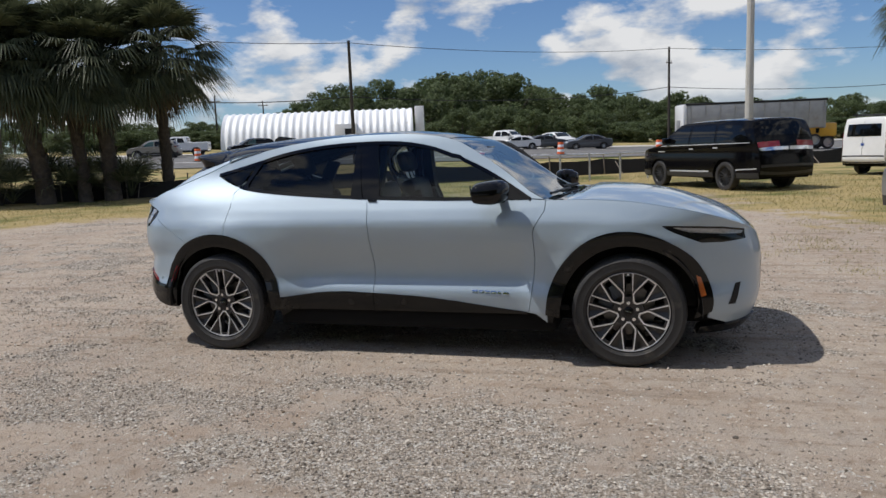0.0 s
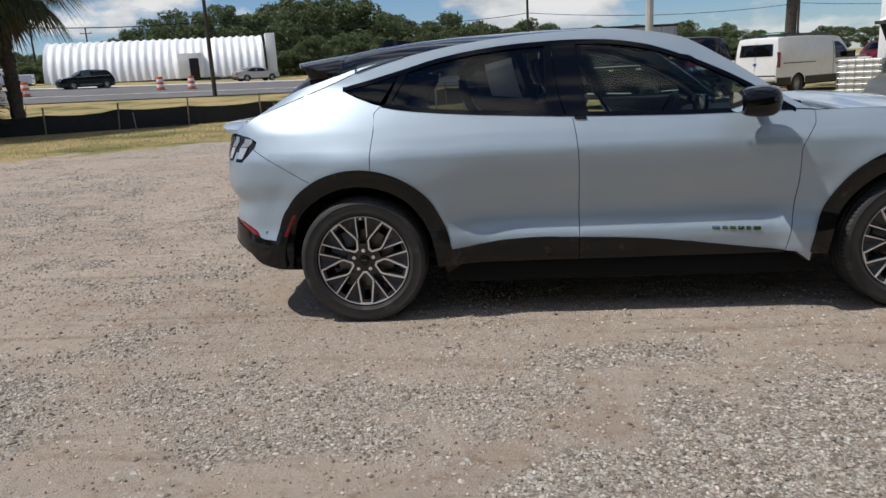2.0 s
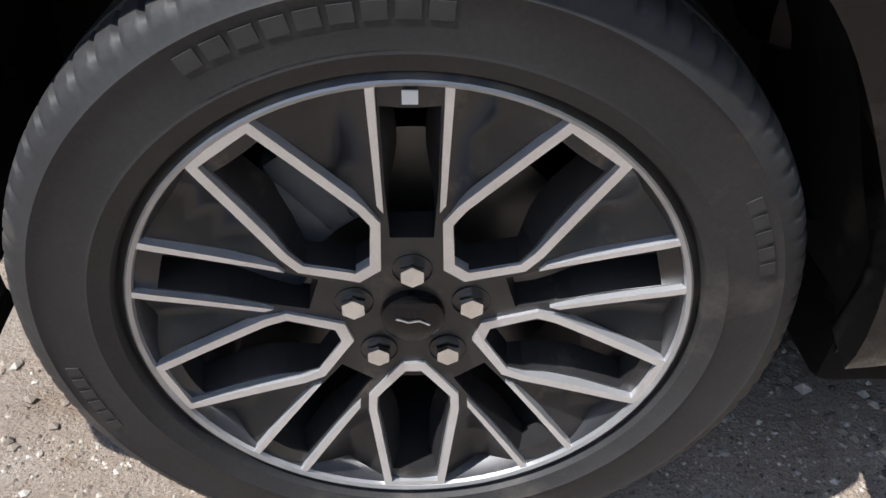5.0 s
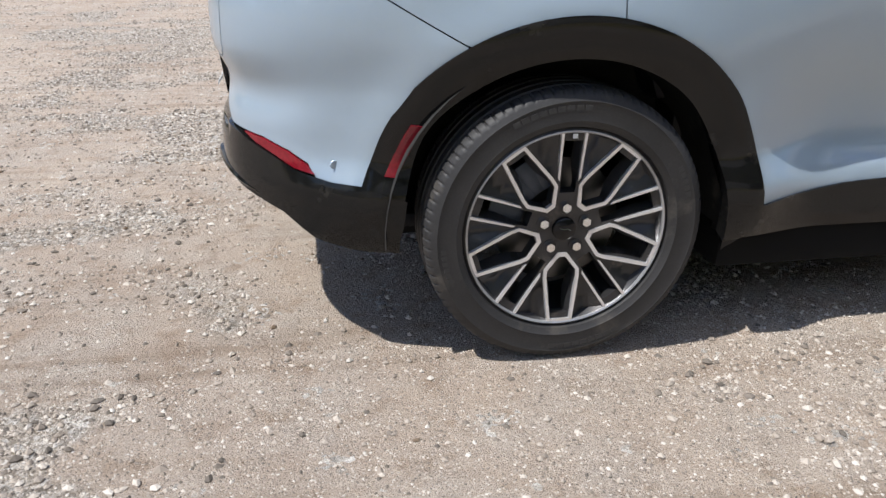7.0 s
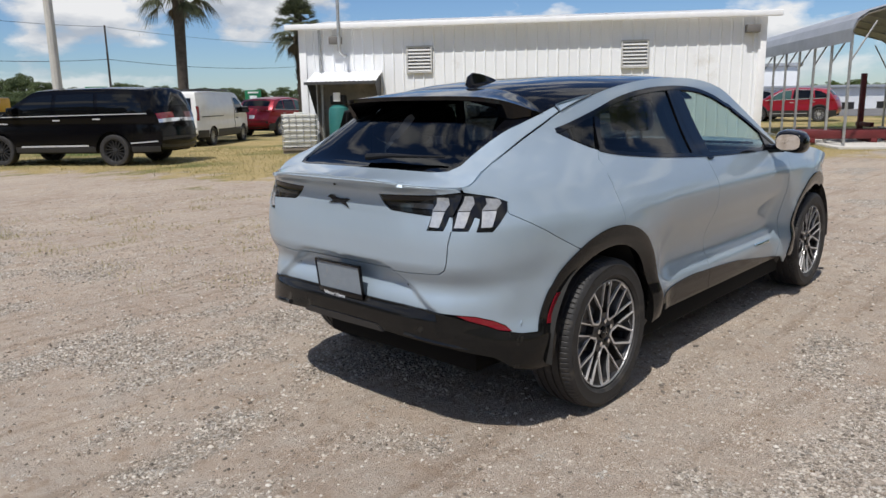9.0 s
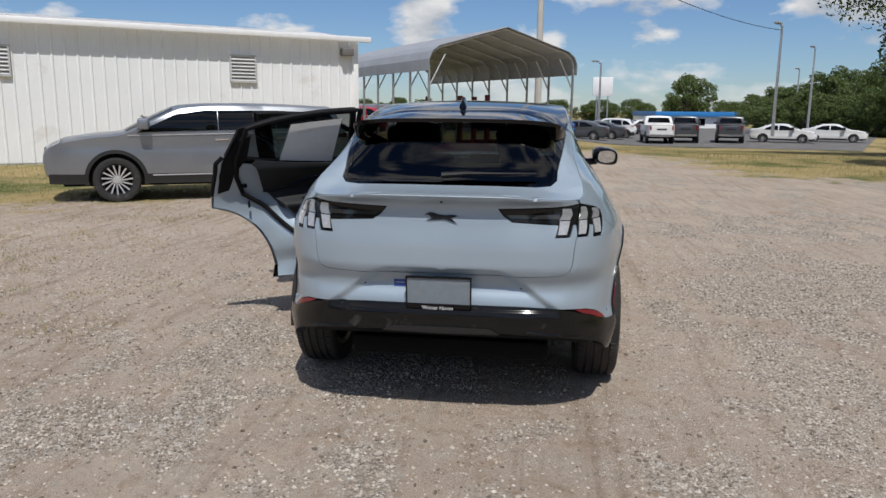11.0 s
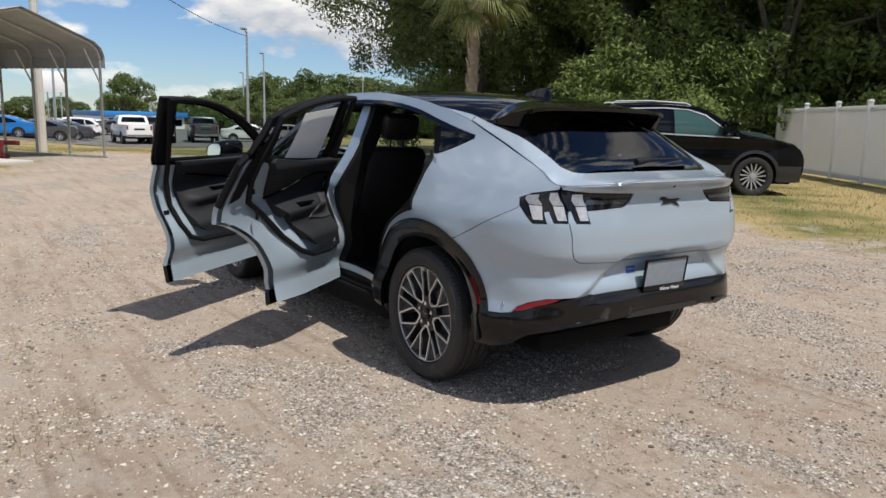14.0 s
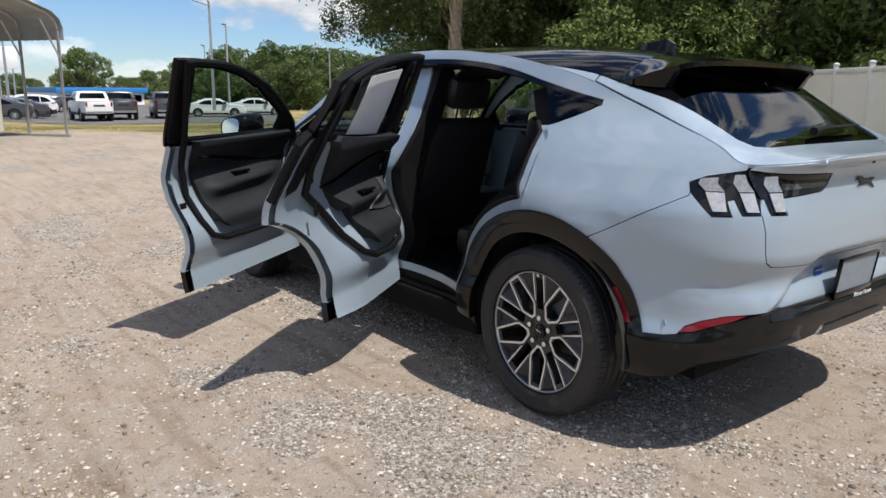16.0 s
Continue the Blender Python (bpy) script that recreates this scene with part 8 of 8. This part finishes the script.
def tree(name, label, m, seed, h, spread, trunk_r, leaf, mat, per=26, trunk_h=.35, limbs=7, clumps=46, group="", cat="tree", low=.32, drape=0):
    """A tapered trunk with limbs, and a crown of many leaf clumps with gaps and an uneven outline."""
    rng = np.random.default_rng(seed)
    ob = empty(name, m, label, cat, group)
    bm = bmesh.new()
    th = h * trunk_h
    bend = rng.normal(scale=.03 * h, size=2)
    tube(bm, [(0, 0, -.3), (bend[0] * .3, bend[1] * .3, th * .5), (bend[0], bend[1], th), (bend[0] * 1.6, bend[1] * 1.6, h * .62)], [trunk_r * 1.25, trunk_r, trunk_r * .85, trunk_r * .3], 9)
    tips = []
    for i in range(limbs):
        a = 2 * math.pi * (i + rng.uniform(-.3, .3)) / limbs
        z0 = th * rng.uniform(.8, 1.05)
        reach = spread * rng.uniform(.55, .9)
        e = (bend[0] + reach * math.cos(a), bend[1] + reach * math.sin(a), h * rng.uniform(.42, .82))
        mid = (bend[0] + .45 * reach * math.cos(a), bend[1] + .45 * reach * math.sin(a), (z0 + e[2]) / 2 + .04 * h)
        tube(bm, [(bend[0], bend[1], z0), mid, e], [trunk_r * .5, trunk_r * .32, trunk_r * .08], 6)
        tips.append(e)
    part("trunk", bm, BARK, ob)
    cs, rs = [], []
    for i in range(clumps):
        if i < len(tips):
            c = np.array(tips[i])
        else:
            a, u = rng.uniform(0, 2 * math.pi), rng.random() ** .55
            z = low + (1 - low) * rng.random() ** .8
            env = math.sin(math.pi * min(1, (z - low * .75) / (1.06 - low * .75))) ** .6
            c = np.array([spread * u * env * math.cos(a), spread * u * env * math.sin(a), z * h])
        cs.append(c)
        rs.append(spread * rng.uniform(.13, .30))
    for i in range(drape):
        a = rng.uniform(0, 2 * math.pi)
        r = spread * rng.uniform(.45, .80)
        for j in range(3):
            cs.append(np.array([r * math.cos(a), r * math.sin(a), h * (low + .08) - j * .5]))
            rs.append(.45)
    v, f = leaves(rng, cs, rs, per, leaf)
    fast_mesh("crown", v, f, mat, ob)
    return ob


def frond(rng, bmv, bmf, base, az, el, length, blades, droop, width):
    """One fan frond: a bent stalk and a fan of long leaflets, added to the arrays."""
    ca, sa = math.cos(az), math.sin(az)
    out = np.array([ca, sa, 0])
    up = np.array([0, 0, 1.0])
    d0 = out * math.cos(el) + up * math.sin(el)
    stalk = .52 * length
    k = len(bmv)
    side = np.array([-sa, ca, 0])
    mid = base + d0 * stalk * .5 + up * .02
    tip = base + d0 * stalk - up * droop * .12 * length
    for p, w in ((base, .03), (mid, .022), (tip, .015)):
        bmv += [p - side * w, p + side * w]
    bmf += [(k, k + 1, k + 3, k + 2), (k + 2, k + 3, k + 5, k + 4)]
    nrm = np.cross(d0, side)
    for i in range(blades):
        t = -1.25 + 2.5 * i / (blades - 1)
        d = d0 * math.cos(t) + side * math.sin(t)
        ln = length * .56 * (1 - .22 * abs(t)) * rng.uniform(.9, 1.08)
        w = width * rng.uniform(.8, 1.2)
        s2 = np.cross(d, nrm)
        lift = .10 * ln * (1 - abs(t))
        p0, p1 = tip, tip + d * ln * .55 + nrm * lift * .3 - up * droop * .10 * ln
        p2 = tip + d * ln - up * droop * (.38 + .2 * rng.random()) * ln
        k = len(bmv)
        bmv += [p0 - s2 * w * .3, p0 + s2 * w * .3, p1 - s2 * w, p1 + s2 * w, p2]
        bmf += [(k, k + 1, k + 3, k + 2), (k + 2, k + 3, k + 4, k + 4)]


def palm(label, m, seed, h, r, n=34, length=1.9, dead=5, lean=0.0, skirt=0, boots=True, lean_to=None, leaf=None, bark=None):
    """A cabbage palm: booted trunk and a round head of fan fronds."""
    rng = np.random.default_rng(seed)
    ob = empty("palm_tree", m, label, "palm", "palms")
    la = rng.uniform(0, 6.28) if lean_to is None else radians(lean_to)
    axis_pts = [np.array([lean * math.cos(la) * (t ** 1.6) * h, lean * math.sin(la) * (t ** 1.6) * h, t * h]) for t in np.linspace(0, 1, 9)]
    bm = bmesh.new()
    tube(bm, [(0, 0, -.2)] + [tuple(p) for p in axis_pts], [r * 1.25] + [r * q for q in (1.15, 1.0, .92, .9, .9, .92, .95, 1.0, .7)], 14)
    part("trunk", bm, bark or PALM_BARK, ob)
    if boots:
        bm = bmesh.new()
        rows = int(h / .17)
        for i in range(rows):
            t = i / rows
            p = np.array([np.interp(t, np.linspace(0, 1, 9), [q[j] for q in axis_pts]) for j in range(3)])
            for j in range(6):
                a = 2 * math.pi * (j + (i % 2) * .5) / 6 + i * .21
                if rng.random() < .12:
                    continue
                d = Vector((math.cos(a), math.sin(a), 0))
                q = Vector(p) + d * r * .86
                s = Vector((-d.y, d.x, 0)) * r * .42
                e = q + d * (.05 + .06 * rng.random()) + Vector((0, 0, .26))
                vs = [bm.verts.new(c) for c in (q - s, q + s, e + s * .45, e - s * .45, q + s * .0 + Vector((0, 0, .12)) - d * .02)]
                bm.faces.new(vs[:4])
        part("boot_layer", bm, bark or PALM_BARK, ob)["kind"] = "stuff"
    top_p = axis_pts[-1]
    bv, bf = [], []
    for i in range(n):
        el = radians(-38 + 118 * (i / n) ** .85 + rng.uniform(-8, 8))
        frond(rng, bv, bf, top_p - np.array([0, 0, .35 * (1 - i / n)]), i * 2.399 + rng.uniform(-.2, .2), el, length * rng.uniform(.85, 1.1), 26, 1.15 if el < .5 else .7, .013 * length)
    fast_mesh("fronds", np.array(bv), np.array(bf), leaf or PALM_LEAF, ob)
    if dead + skirt:
        bv, bf = [], []
        for i in range(dead + skirt):
            frond(rng, bv, bf, top_p - np.array([0, 0, .4]), rng.uniform(0, 6.28), radians(rng.uniform(-82, -60)), length * rng.uniform(.7, .95), 16, .5, .03)
        fast_mesh("dead_fronds", np.array(bv), np.array(bf), PALM_DEAD, ob)
    return ob


# Lighter copy of the frond colour, with sunlight put into the green.
PALM_SUNLIT = leaf_material("sunlit_palm_fronds", (.085, .11, .032), (.27, .29, .11), .35)
for i, (x, y, h, r, ln, lean) in enumerate(((-19.4, 15.7, 5.6, .30, 2.6, .17), (-18.4, 16.5, 5.3, .22, 2.5, .06), (-17.7, 17.1, 5.4, .28, 2.6, .05), (-16.6, 18.9, 5.8, .21, 2.7, .01), (-21.3, 15.2, 6.2, .27, 2.6, .06))):
    palm("dark fan palm with a shaggy booted trunk at the grass edge", pose(x, y, hz(x, y)), 10 + i, h, r, 104, ln, 5, lean, 10, lean_to=228)
palm("slender fan palm standing in grass", pose(10.75, 25.8, hz(10.7, 25.8)), 21, 6.4, .23, 38, 1.8, 2, .03, boots=False)
palm("short fan palm beside the workshop", pose(13.0, 20.8, 0), 22, 4.5, .19, 60, 1.15, 3, .02)
palm("fan palm with a criss-cross booted trunk before dark trees", pose(16.0, -12.55, 0), 23, 6.2, .20, 50, 1.9, 4, .02, leaf=PALM_SUNLIT, bark=material("pale_palm_boots", (.46, .37, .28), .9, vary=.3, scale=6, fine=.3, fine_scale=50, bump=.7, bump_scale=25, bump_dist=.02))


def bush_palm(x, y, seed, s=1.0):
    """A young palm or palmetto without a trunk."""
    rng = np.random.default_rng(seed)
    ob = empty("palmetto", pose(x, y, hz(x, y)), "low bushy palmetto on the ground", "palmetto", "palmettos")
    bv, bf = [], []
    for i in range(16):
        frond(rng, bv, bf, np.array([0, 0, .1]), i * 2.399, radians(rng.uniform(25, 80)), 1.7 * s * rng.uniform(.7, 1.1), 16, .7, .024)
    fast_mesh("fronds", np.array(bv), np.array(bf), PALM_LEAF, ob)


for i, (x, y, s) in enumerate(((-20.4, 15.2, 1.5), (-18.9, 16.6, 1.2), (-17.3, 17.6, 1.2), (-18.2, 18.2, 1.5), (-20.9, 17.2, 1.8), (-19.6, 18.4, 1.7), (18.2, -14.6, .9), (14.6, -13.9, 1.1), (20.3, -15.2, 1.1), (12.6, -14.0, 1.0), (-22.3, 15.2, 1.9), (-23.5, 17.0, 2.0))):
    bush_palm(x, y, 60 + i, s)

# dark wood behind the parked black suv
tree("oak_tree", "large spreading oak with hanging small dark leaves", pose(25.2, -20.0, 0), 31, 14.0, 8.6, .42, .095, OAK_LEAF, 230, .32, 9, 140, low=.28, drape=26)
tree("oak_tree", "oak at the edge of the dark wood", pose(20.4, -22.6, 0), 32, 13.0, 7.0, .36, .105, OAK_LEAF, 220, .33, 8, 76, low=.22, drape=10)
spots = [(16.5, -22.0, 12), (12.2, -24.0, 13), (8.2, -26, 12.5), (3.8, -27, 13), (-1.5, -26.5, 12), (25.5, -26, 13), (19.5, -28, 14), (14.5, -29, 14), (9.5, -31, 14), (4.5, -32, 14), (-1, -33, 14), (30.5, -24, 13), (-8, -27, 12), (-14, -30, 13), (-20, -26, 12), (35, -27, 13), (40, -30, 13),
         (24, -33, 15), (17, -35, 15), (11, -37, 15), (31, -33, 15), (5, -38, 15), (-4, -38, 15)]
proto = []
for i in range(3):
    proto.append(tree("forest_tree", "tall dark leafy tree in a dense wood", pose(*spots[i][:2], 0, 0, 0, 30 * i), 40 + i, 13.0, 5.2, .30, .14, FOREST_LEAF, 190, .25, 7, 84, "wood behind the lot", low=.06))
rs = random.Random(9)
for i, (x, y, h) in enumerate(spots[3:]):
    s = h / 13
    copy_thing(proto[i % 3], pose(x, y, 0, 0, 0, rs.uniform(0, 360)) @ Matrix.Diagonal((s, s, s, 1)))
# sunlit shrubs along its edge
rngs = np.random.default_rng(77)


def shrub(x, y, r, seed, mat=BRIGHT_LEAF, leaf=.095, label="sunlit leafy shrub at the edge of the wood"):
    rng = np.random.default_rng(seed)
    ob = empty("shrub", pose(x, y, hz(x, y)), label, "shrub", "shrubs")
    for i in range(5):
        bm = bmesh.new()
        a = i * 1.3
        tube(bm, [(0, 0, -.1), (.4 * r * math.cos(a), .4 * r * math.sin(a), r * 1.1)], [.05, .015], 5)
        part("stem", bm, BARK, ob)
    cs = [np.array([rng.normal(scale=.45) * r, rng.normal(scale=.45) * r, r * rng.uniform(.25, 1.7)]) for _ in range(16)]
    v, f = leaves(rng, cs, [r * rng.uniform(.3, .5) for _ in cs], 330, leaf)
    fast_mesh("foliage", v, f, mat, ob)


for i, (x, y, r) in enumerate(((11.6, -15.6, 1.3), (9.6, -16.3, 1.2), (13.6, -15.0, 1.2), (15.8, -15.4, 1.0), (14.9, -17.9, 2.3), (13.6, -19.5, 1.7), (11.8, -20.6, 1.5), (15.0, -20.6, 3.0), (9.3, -21.6, 1.4), (17.8, -18.3, 1.3), (19.6, -17.6, 1.2), (12.9, -21.6, 2.6), (22.5, -16.8, 1.3), (26.5, -16.3, 1.5), (6.5, -22.6, 1.6), (2.4, -22.4, 1.7))):
    shrub(x, y, r, 80 + i, BRIGHT_LEAF if i % 3 != 1 else FOREST_LEAF)

# far tree lines: a few trees built once, then copied
far = []
FAR_H = (11, 9, 13, 7.5)
for i, (h, s) in enumerate(zip(FAR_H, (5.2, 5.4, 5.6, 4.6))):
    far.append(tree("far_tree", "broad leafy tree in a distant row", pose(-40 + 14 * i, 210, 2), 100 + i, h, s, .3, .26, FAR_LEAF, 85, .22, 6, 60, "distant trees", low=.06))
YARD_LEAF = leaf_material("yard_tree_leaves", (.050, .078, .024), (.17, .225, .070), .35)
yard_trees = [tree("far_tree", "bright green leafy tree beyond the yard", pose(150, -60 + 30 * i, -.7), 120 + i, h, s, .3, .26, YARD_LEAF, 85, .22, 6, 60, "distant trees", low=.06) for i, (h, s) in enumerate(zip(FAR_H[:2], (5.2, 5.4)))]
ROAD_SKY = curve([(38, 1.0), (55, 1.1), (65, 1.5), (72, 1.75), (78, 2.6), (82, 2.4), (87, 3.1), (91, 3.7), (98, 4.4), (104, 5.3), (108, 5.1), (115, 4.7), (118, 3.6), (121, 2.7), (126, 2.8), (150, 3.0)])
YARD_SKY = curve([(-42, 2.6), (-31, 2.8), (-27, 3.0), (-25, 3.5), (-23, 3.3), (-19, 2.7), (-15, 1.3), (-11, 1.4), (-7, .9), (2, .9), (40, .9)])


def skyline(i, eye, az, d, el, low=1.0):
    """A copied far tree on a bearing, whose top stands el degrees above the eye."""
    x, y = ray_at(*eye, az, d)
    z = hz(x, y)
    h = max(2.6, (1.45 + d * math.tan(radians(el)) - z) * low)
    s = h / FAR_H[i if eye is E0 else i % 2]
    w = max(s, .55) * rs.uniform(.9, 1.15)
    src = far[i] if eye is E0 else yard_trees[i % 2]
    copy_thing(src, pose(x, y, z - .2, 0, 0, rs.uniform(0, 360)) @ Matrix.Diagonal((w, w, s, 1)))


for i in range(96):  # beyond the road
    a = 40 + 100 * (i + rs.random()) / 96
    el = float(ROAD_SKY(a))
    skyline(rs.randrange(4), E0, a, rs.uniform(112, 150) if el > 2 else rs.uniform(160, 230), el, rs.uniform(.72, 1.02))
for i in range(60):  # lower growth before them
    a = 72 + 62 * (i + rs.random()) / 60
    skyline(rs.randrange(4), E0, a, rs.uniform(98, 110), float(ROAD_SKY(a)), rs.uniform(.35, .6))
YARD_EYE = (-5, 1)
for i in range(70):  # beyond the yard
    a = -42 + 84 * ((i + rs.random()) / 70) ** 1.25
    el = float(YARD_SKY(a))
    skyline(rs.randrange(4), YARD_EYE, a, rs.uniform(105, 145) if el > 2 else rs.uniform(150, 210), el, rs.uniform(.72, 1.02))
for i in range(26):  # lower growth at the yard's edge
    a = -36 + 20 * (i + rs.random()) / 26
    skyline(rs.randrange(4), YARD_EYE, a, rs.uniform(84, 100), float(YARD_SKY(a)), rs.uniform(.5, .8))
for i in range(26):  # unseen trees added behind the lot for the car's reflections
    x, y = ray_at(-6, -4, rs.uniform(150, 285), rs.uniform(45, 80))
    s = rs.uniform(.8, 1.1)
    copy_thing(far[rs.randrange(4)], pose(x, y, 0, 0, 0, rs.uniform(0, 360)) @ Matrix.Diagonal((s, s, s, 1)))

# grass: blades in the verge and tufts on the lot
rngg = np.random.default_rng(123)


def blades(pts, hmin, hmax, w):
    n = len(pts)
    a = rngg.uniform(0, 2 * math.pi, n)
    h = rngg.uniform(hmin, hmax, n)
    lean = rngg.uniform(.1, .8, n) * h
    b = rngg.uniform(0, 2 * math.pi, n)
    z = height(pts[:, 0], pts[:, 1])
    base = np.stack([pts[:, 0], pts[:, 1], z], 1)
    s = np.stack([np.cos(a), np.sin(a), 0 * a], 1) * w * .5
    tip = base + np.stack([lean * np.cos(b), lean * np.sin(b), h], 1)
    v = np.stack([base - s, base + s, tip], 1).reshape(-1, 3)
    return v, np.arange(3 * n).reshape(-1, 3)


cand = rngg.uniform((-26, -22), (30, 30), (260000, 2))
out = ~inside(cand[:, 0], cand[:, 1], LOT)
lpd = dense(LOT, 1.0)
cand = cand[out]
dl = np.min(np.linalg.norm(cand[:, None, :] - lpd[None, :, :], axis=2), axis=1)
keep = (dl < 9) & (rngg.random(len(cand)) < np.clip(dl / 1.6, .15, 1))
cand = cand[keep][:95000]
v, f = blades(cand, .02, .075, .014)
tagged(fast_mesh("grass", v, f, GRASS_LEAF), "short green and straw-dry grass", "grass", kind="stuff")
cl = np.concatenate([rngg.normal(c, .13, (46, 2)) for c in rngg.uniform((-1.9, 2.5), (5.6, 8.0), (150, 2))])
v, f = blades(cl, .015, .05, .006)
tagged(fast_mesh("grass_tufts", v, f, GRASS_LEAF), "thin dry grass tufts on gravel", "grass", kind="stuff")


# ---- loose stones on the lot ----
STONE = bpy.data.materials.new("limestone_gravel")
STONE.use_nodes = True
_n, _l = STONE.node_tree.nodes, STONE.node_tree.links
_p = _n["Principled BSDF"]
_p.inputs["Roughness"].default_value = .9
_p.inputs["Specular IOR Level"].default_value = .2
_g = _n.new("ShaderNodeNewGeometry")
_r = _n.new("ShaderNodeValToRGB")
_l.new(_g.outputs["Random Per Island"], _r.inputs[0])
for _i, (_q, _c) in enumerate(((0.0, (.12, .104, .088)), (1.0, (.60, .555, .495)), (.35, (.30, .252, .206)), (.78, (.48, .422, .358)))):
    _e = _r.color_ramp.elements[_i] if _i < 2 else _r.color_ramp.elements.new(_q)
    _e.position, _e.color = _q, (*_c, 1)
_l.new(_r.outputs[0], _p.inputs["Base Color"])

rng9 = np.random.default_rng(2024)
ICO = np.array([(0, 0, 1), (.9, 0, .3), (.28, .86, .25), (-.73, .53, .3), (-.73, -.53, .2), (.28, -.86, .3), (.5, .5, -.5), (-.6, .1, -.6), (.1, -.6, -.55)])
ICO_F = np.array([(0, 1, 2), (0, 2, 3), (0, 3, 4), (0, 4, 5), (0, 5, 1), (1, 6, 2), (2, 6, 3), (3, 6, 7), (3, 7, 4), (4, 7, 8), (4, 8, 5), (5, 8, 1), (1, 8, 6)])


def stones(n, lo, hi, smin, smax, power, clump):
    """Loose stones, thicker in drifts."""
    p = rng9.uniform(lo, hi, (n * 4, 2))
    prob = clump + (1 - clump) * drifts(p[:, 0], p[:, 1])
    p = p[rng9.random(len(p)) < prob][:n]
    p = p[inside(p[:, 0], p[:, 1], LOT)]
    n = len(p)
    s = smin + (smax - smin) * rng9.random(n) ** power
    sc = s[:, None] * rng9.uniform(.6, 1.2, (n, 3)) * np.array([1, 1, .72])
    a = rng9.uniform(0, 2 * math.pi, n)
    sh = ICO[None] * rng9.uniform(.75, 1.25, (n, len(ICO), 1)) * sc[:, None, :]
    x = sh[..., 0] * np.cos(a)[:, None] - sh[..., 1] * np.sin(a)[:, None]
    y = sh[..., 0] * np.sin(a)[:, None] + sh[..., 1] * np.cos(a)[:, None]
    v = np.stack([x + p[:, 0:1], y + p[:, 1:2], sh[..., 2] + (sc[:, 2] * .22)[:, None]], -1).reshape(-1, 3)
    f = (ICO_F[None] + (np.arange(n) * len(ICO))[:, None, None]).reshape(-1, 3)
    return v, f


v1, f1 = stones(66000, (-5.8, -4.8), (2.8, 5.0), .0032, .0125, 1.9, .12)
tagged(fast_mesh("gravel", v1, f1, STONE), "loose pale limestone gravel in drifts", "gravel", kind="stuff")
v1, f1 = stones(36000, (-12, -6.5), (6, 10), .006, .017, 2.2, .12)
tagged(fast_mesh("gravel", v1, f1, STONE), "loose pale limestone gravel in drifts", "gravel", kind="stuff")
v1, f1 = stones(800, (-7, -5.5), (4, 7), .008, .020, 2.6, .15)
tagged(fast_mesh("pebbles", v1, f1, STONE), "scattered larger pale stones", "stones", kind="stuff")
CLOD = material("dark_soil_clods", (.17, .125, .088), .95, spec=.1, vary=.3, scale=9)
v1, f1 = stones(3600, (-9, -6), (5, 8), .003, .013, 3.0, .3)
tagged(fast_mesh("soil_clods", v1, f1, CLOD), "small dark clods of dry soil on the lot", "clods", kind="stuff")
# half-buried grit: low five-sided chips
ICO = np.array([(.15, .1, .8), (1, 0, -.2), (.31, .95, -.2), (-.81, .59, -.2), (-.81, -.59, -.2), (.31, -.95, -.2)])
ICO_F = np.array([(0, 1, 2), (0, 2, 3), (0, 3, 4), (0, 4, 5), (0, 5, 1)])
v1, f1 = stones(125000, (-6.5, -5.6), (3.6, 5.6), .0028, .0090, 1.8, .13)
tagged(fast_mesh("grit", v1, f1, STONE), "fine grey and pale grit pressed into sand", "grit", kind="stuff")
v1, f1 = stones(52000, (-13, -8), (9, 12), .006, .014, 1.8, .13)
tagged(fast_mesh("grit", v1, f1, STONE), "fine grey and pale grit pressed into sand", "grit", kind="stuff")
v1, f1 = stones(70000, (-2.9, -2.3), (-.4, -.75), .0012, .0042, 2.0, .45)
tagged(fast_mesh("grit", v1, f1, STONE), "fine sandy grit beside a rear wheel", "grit", kind="stuff")
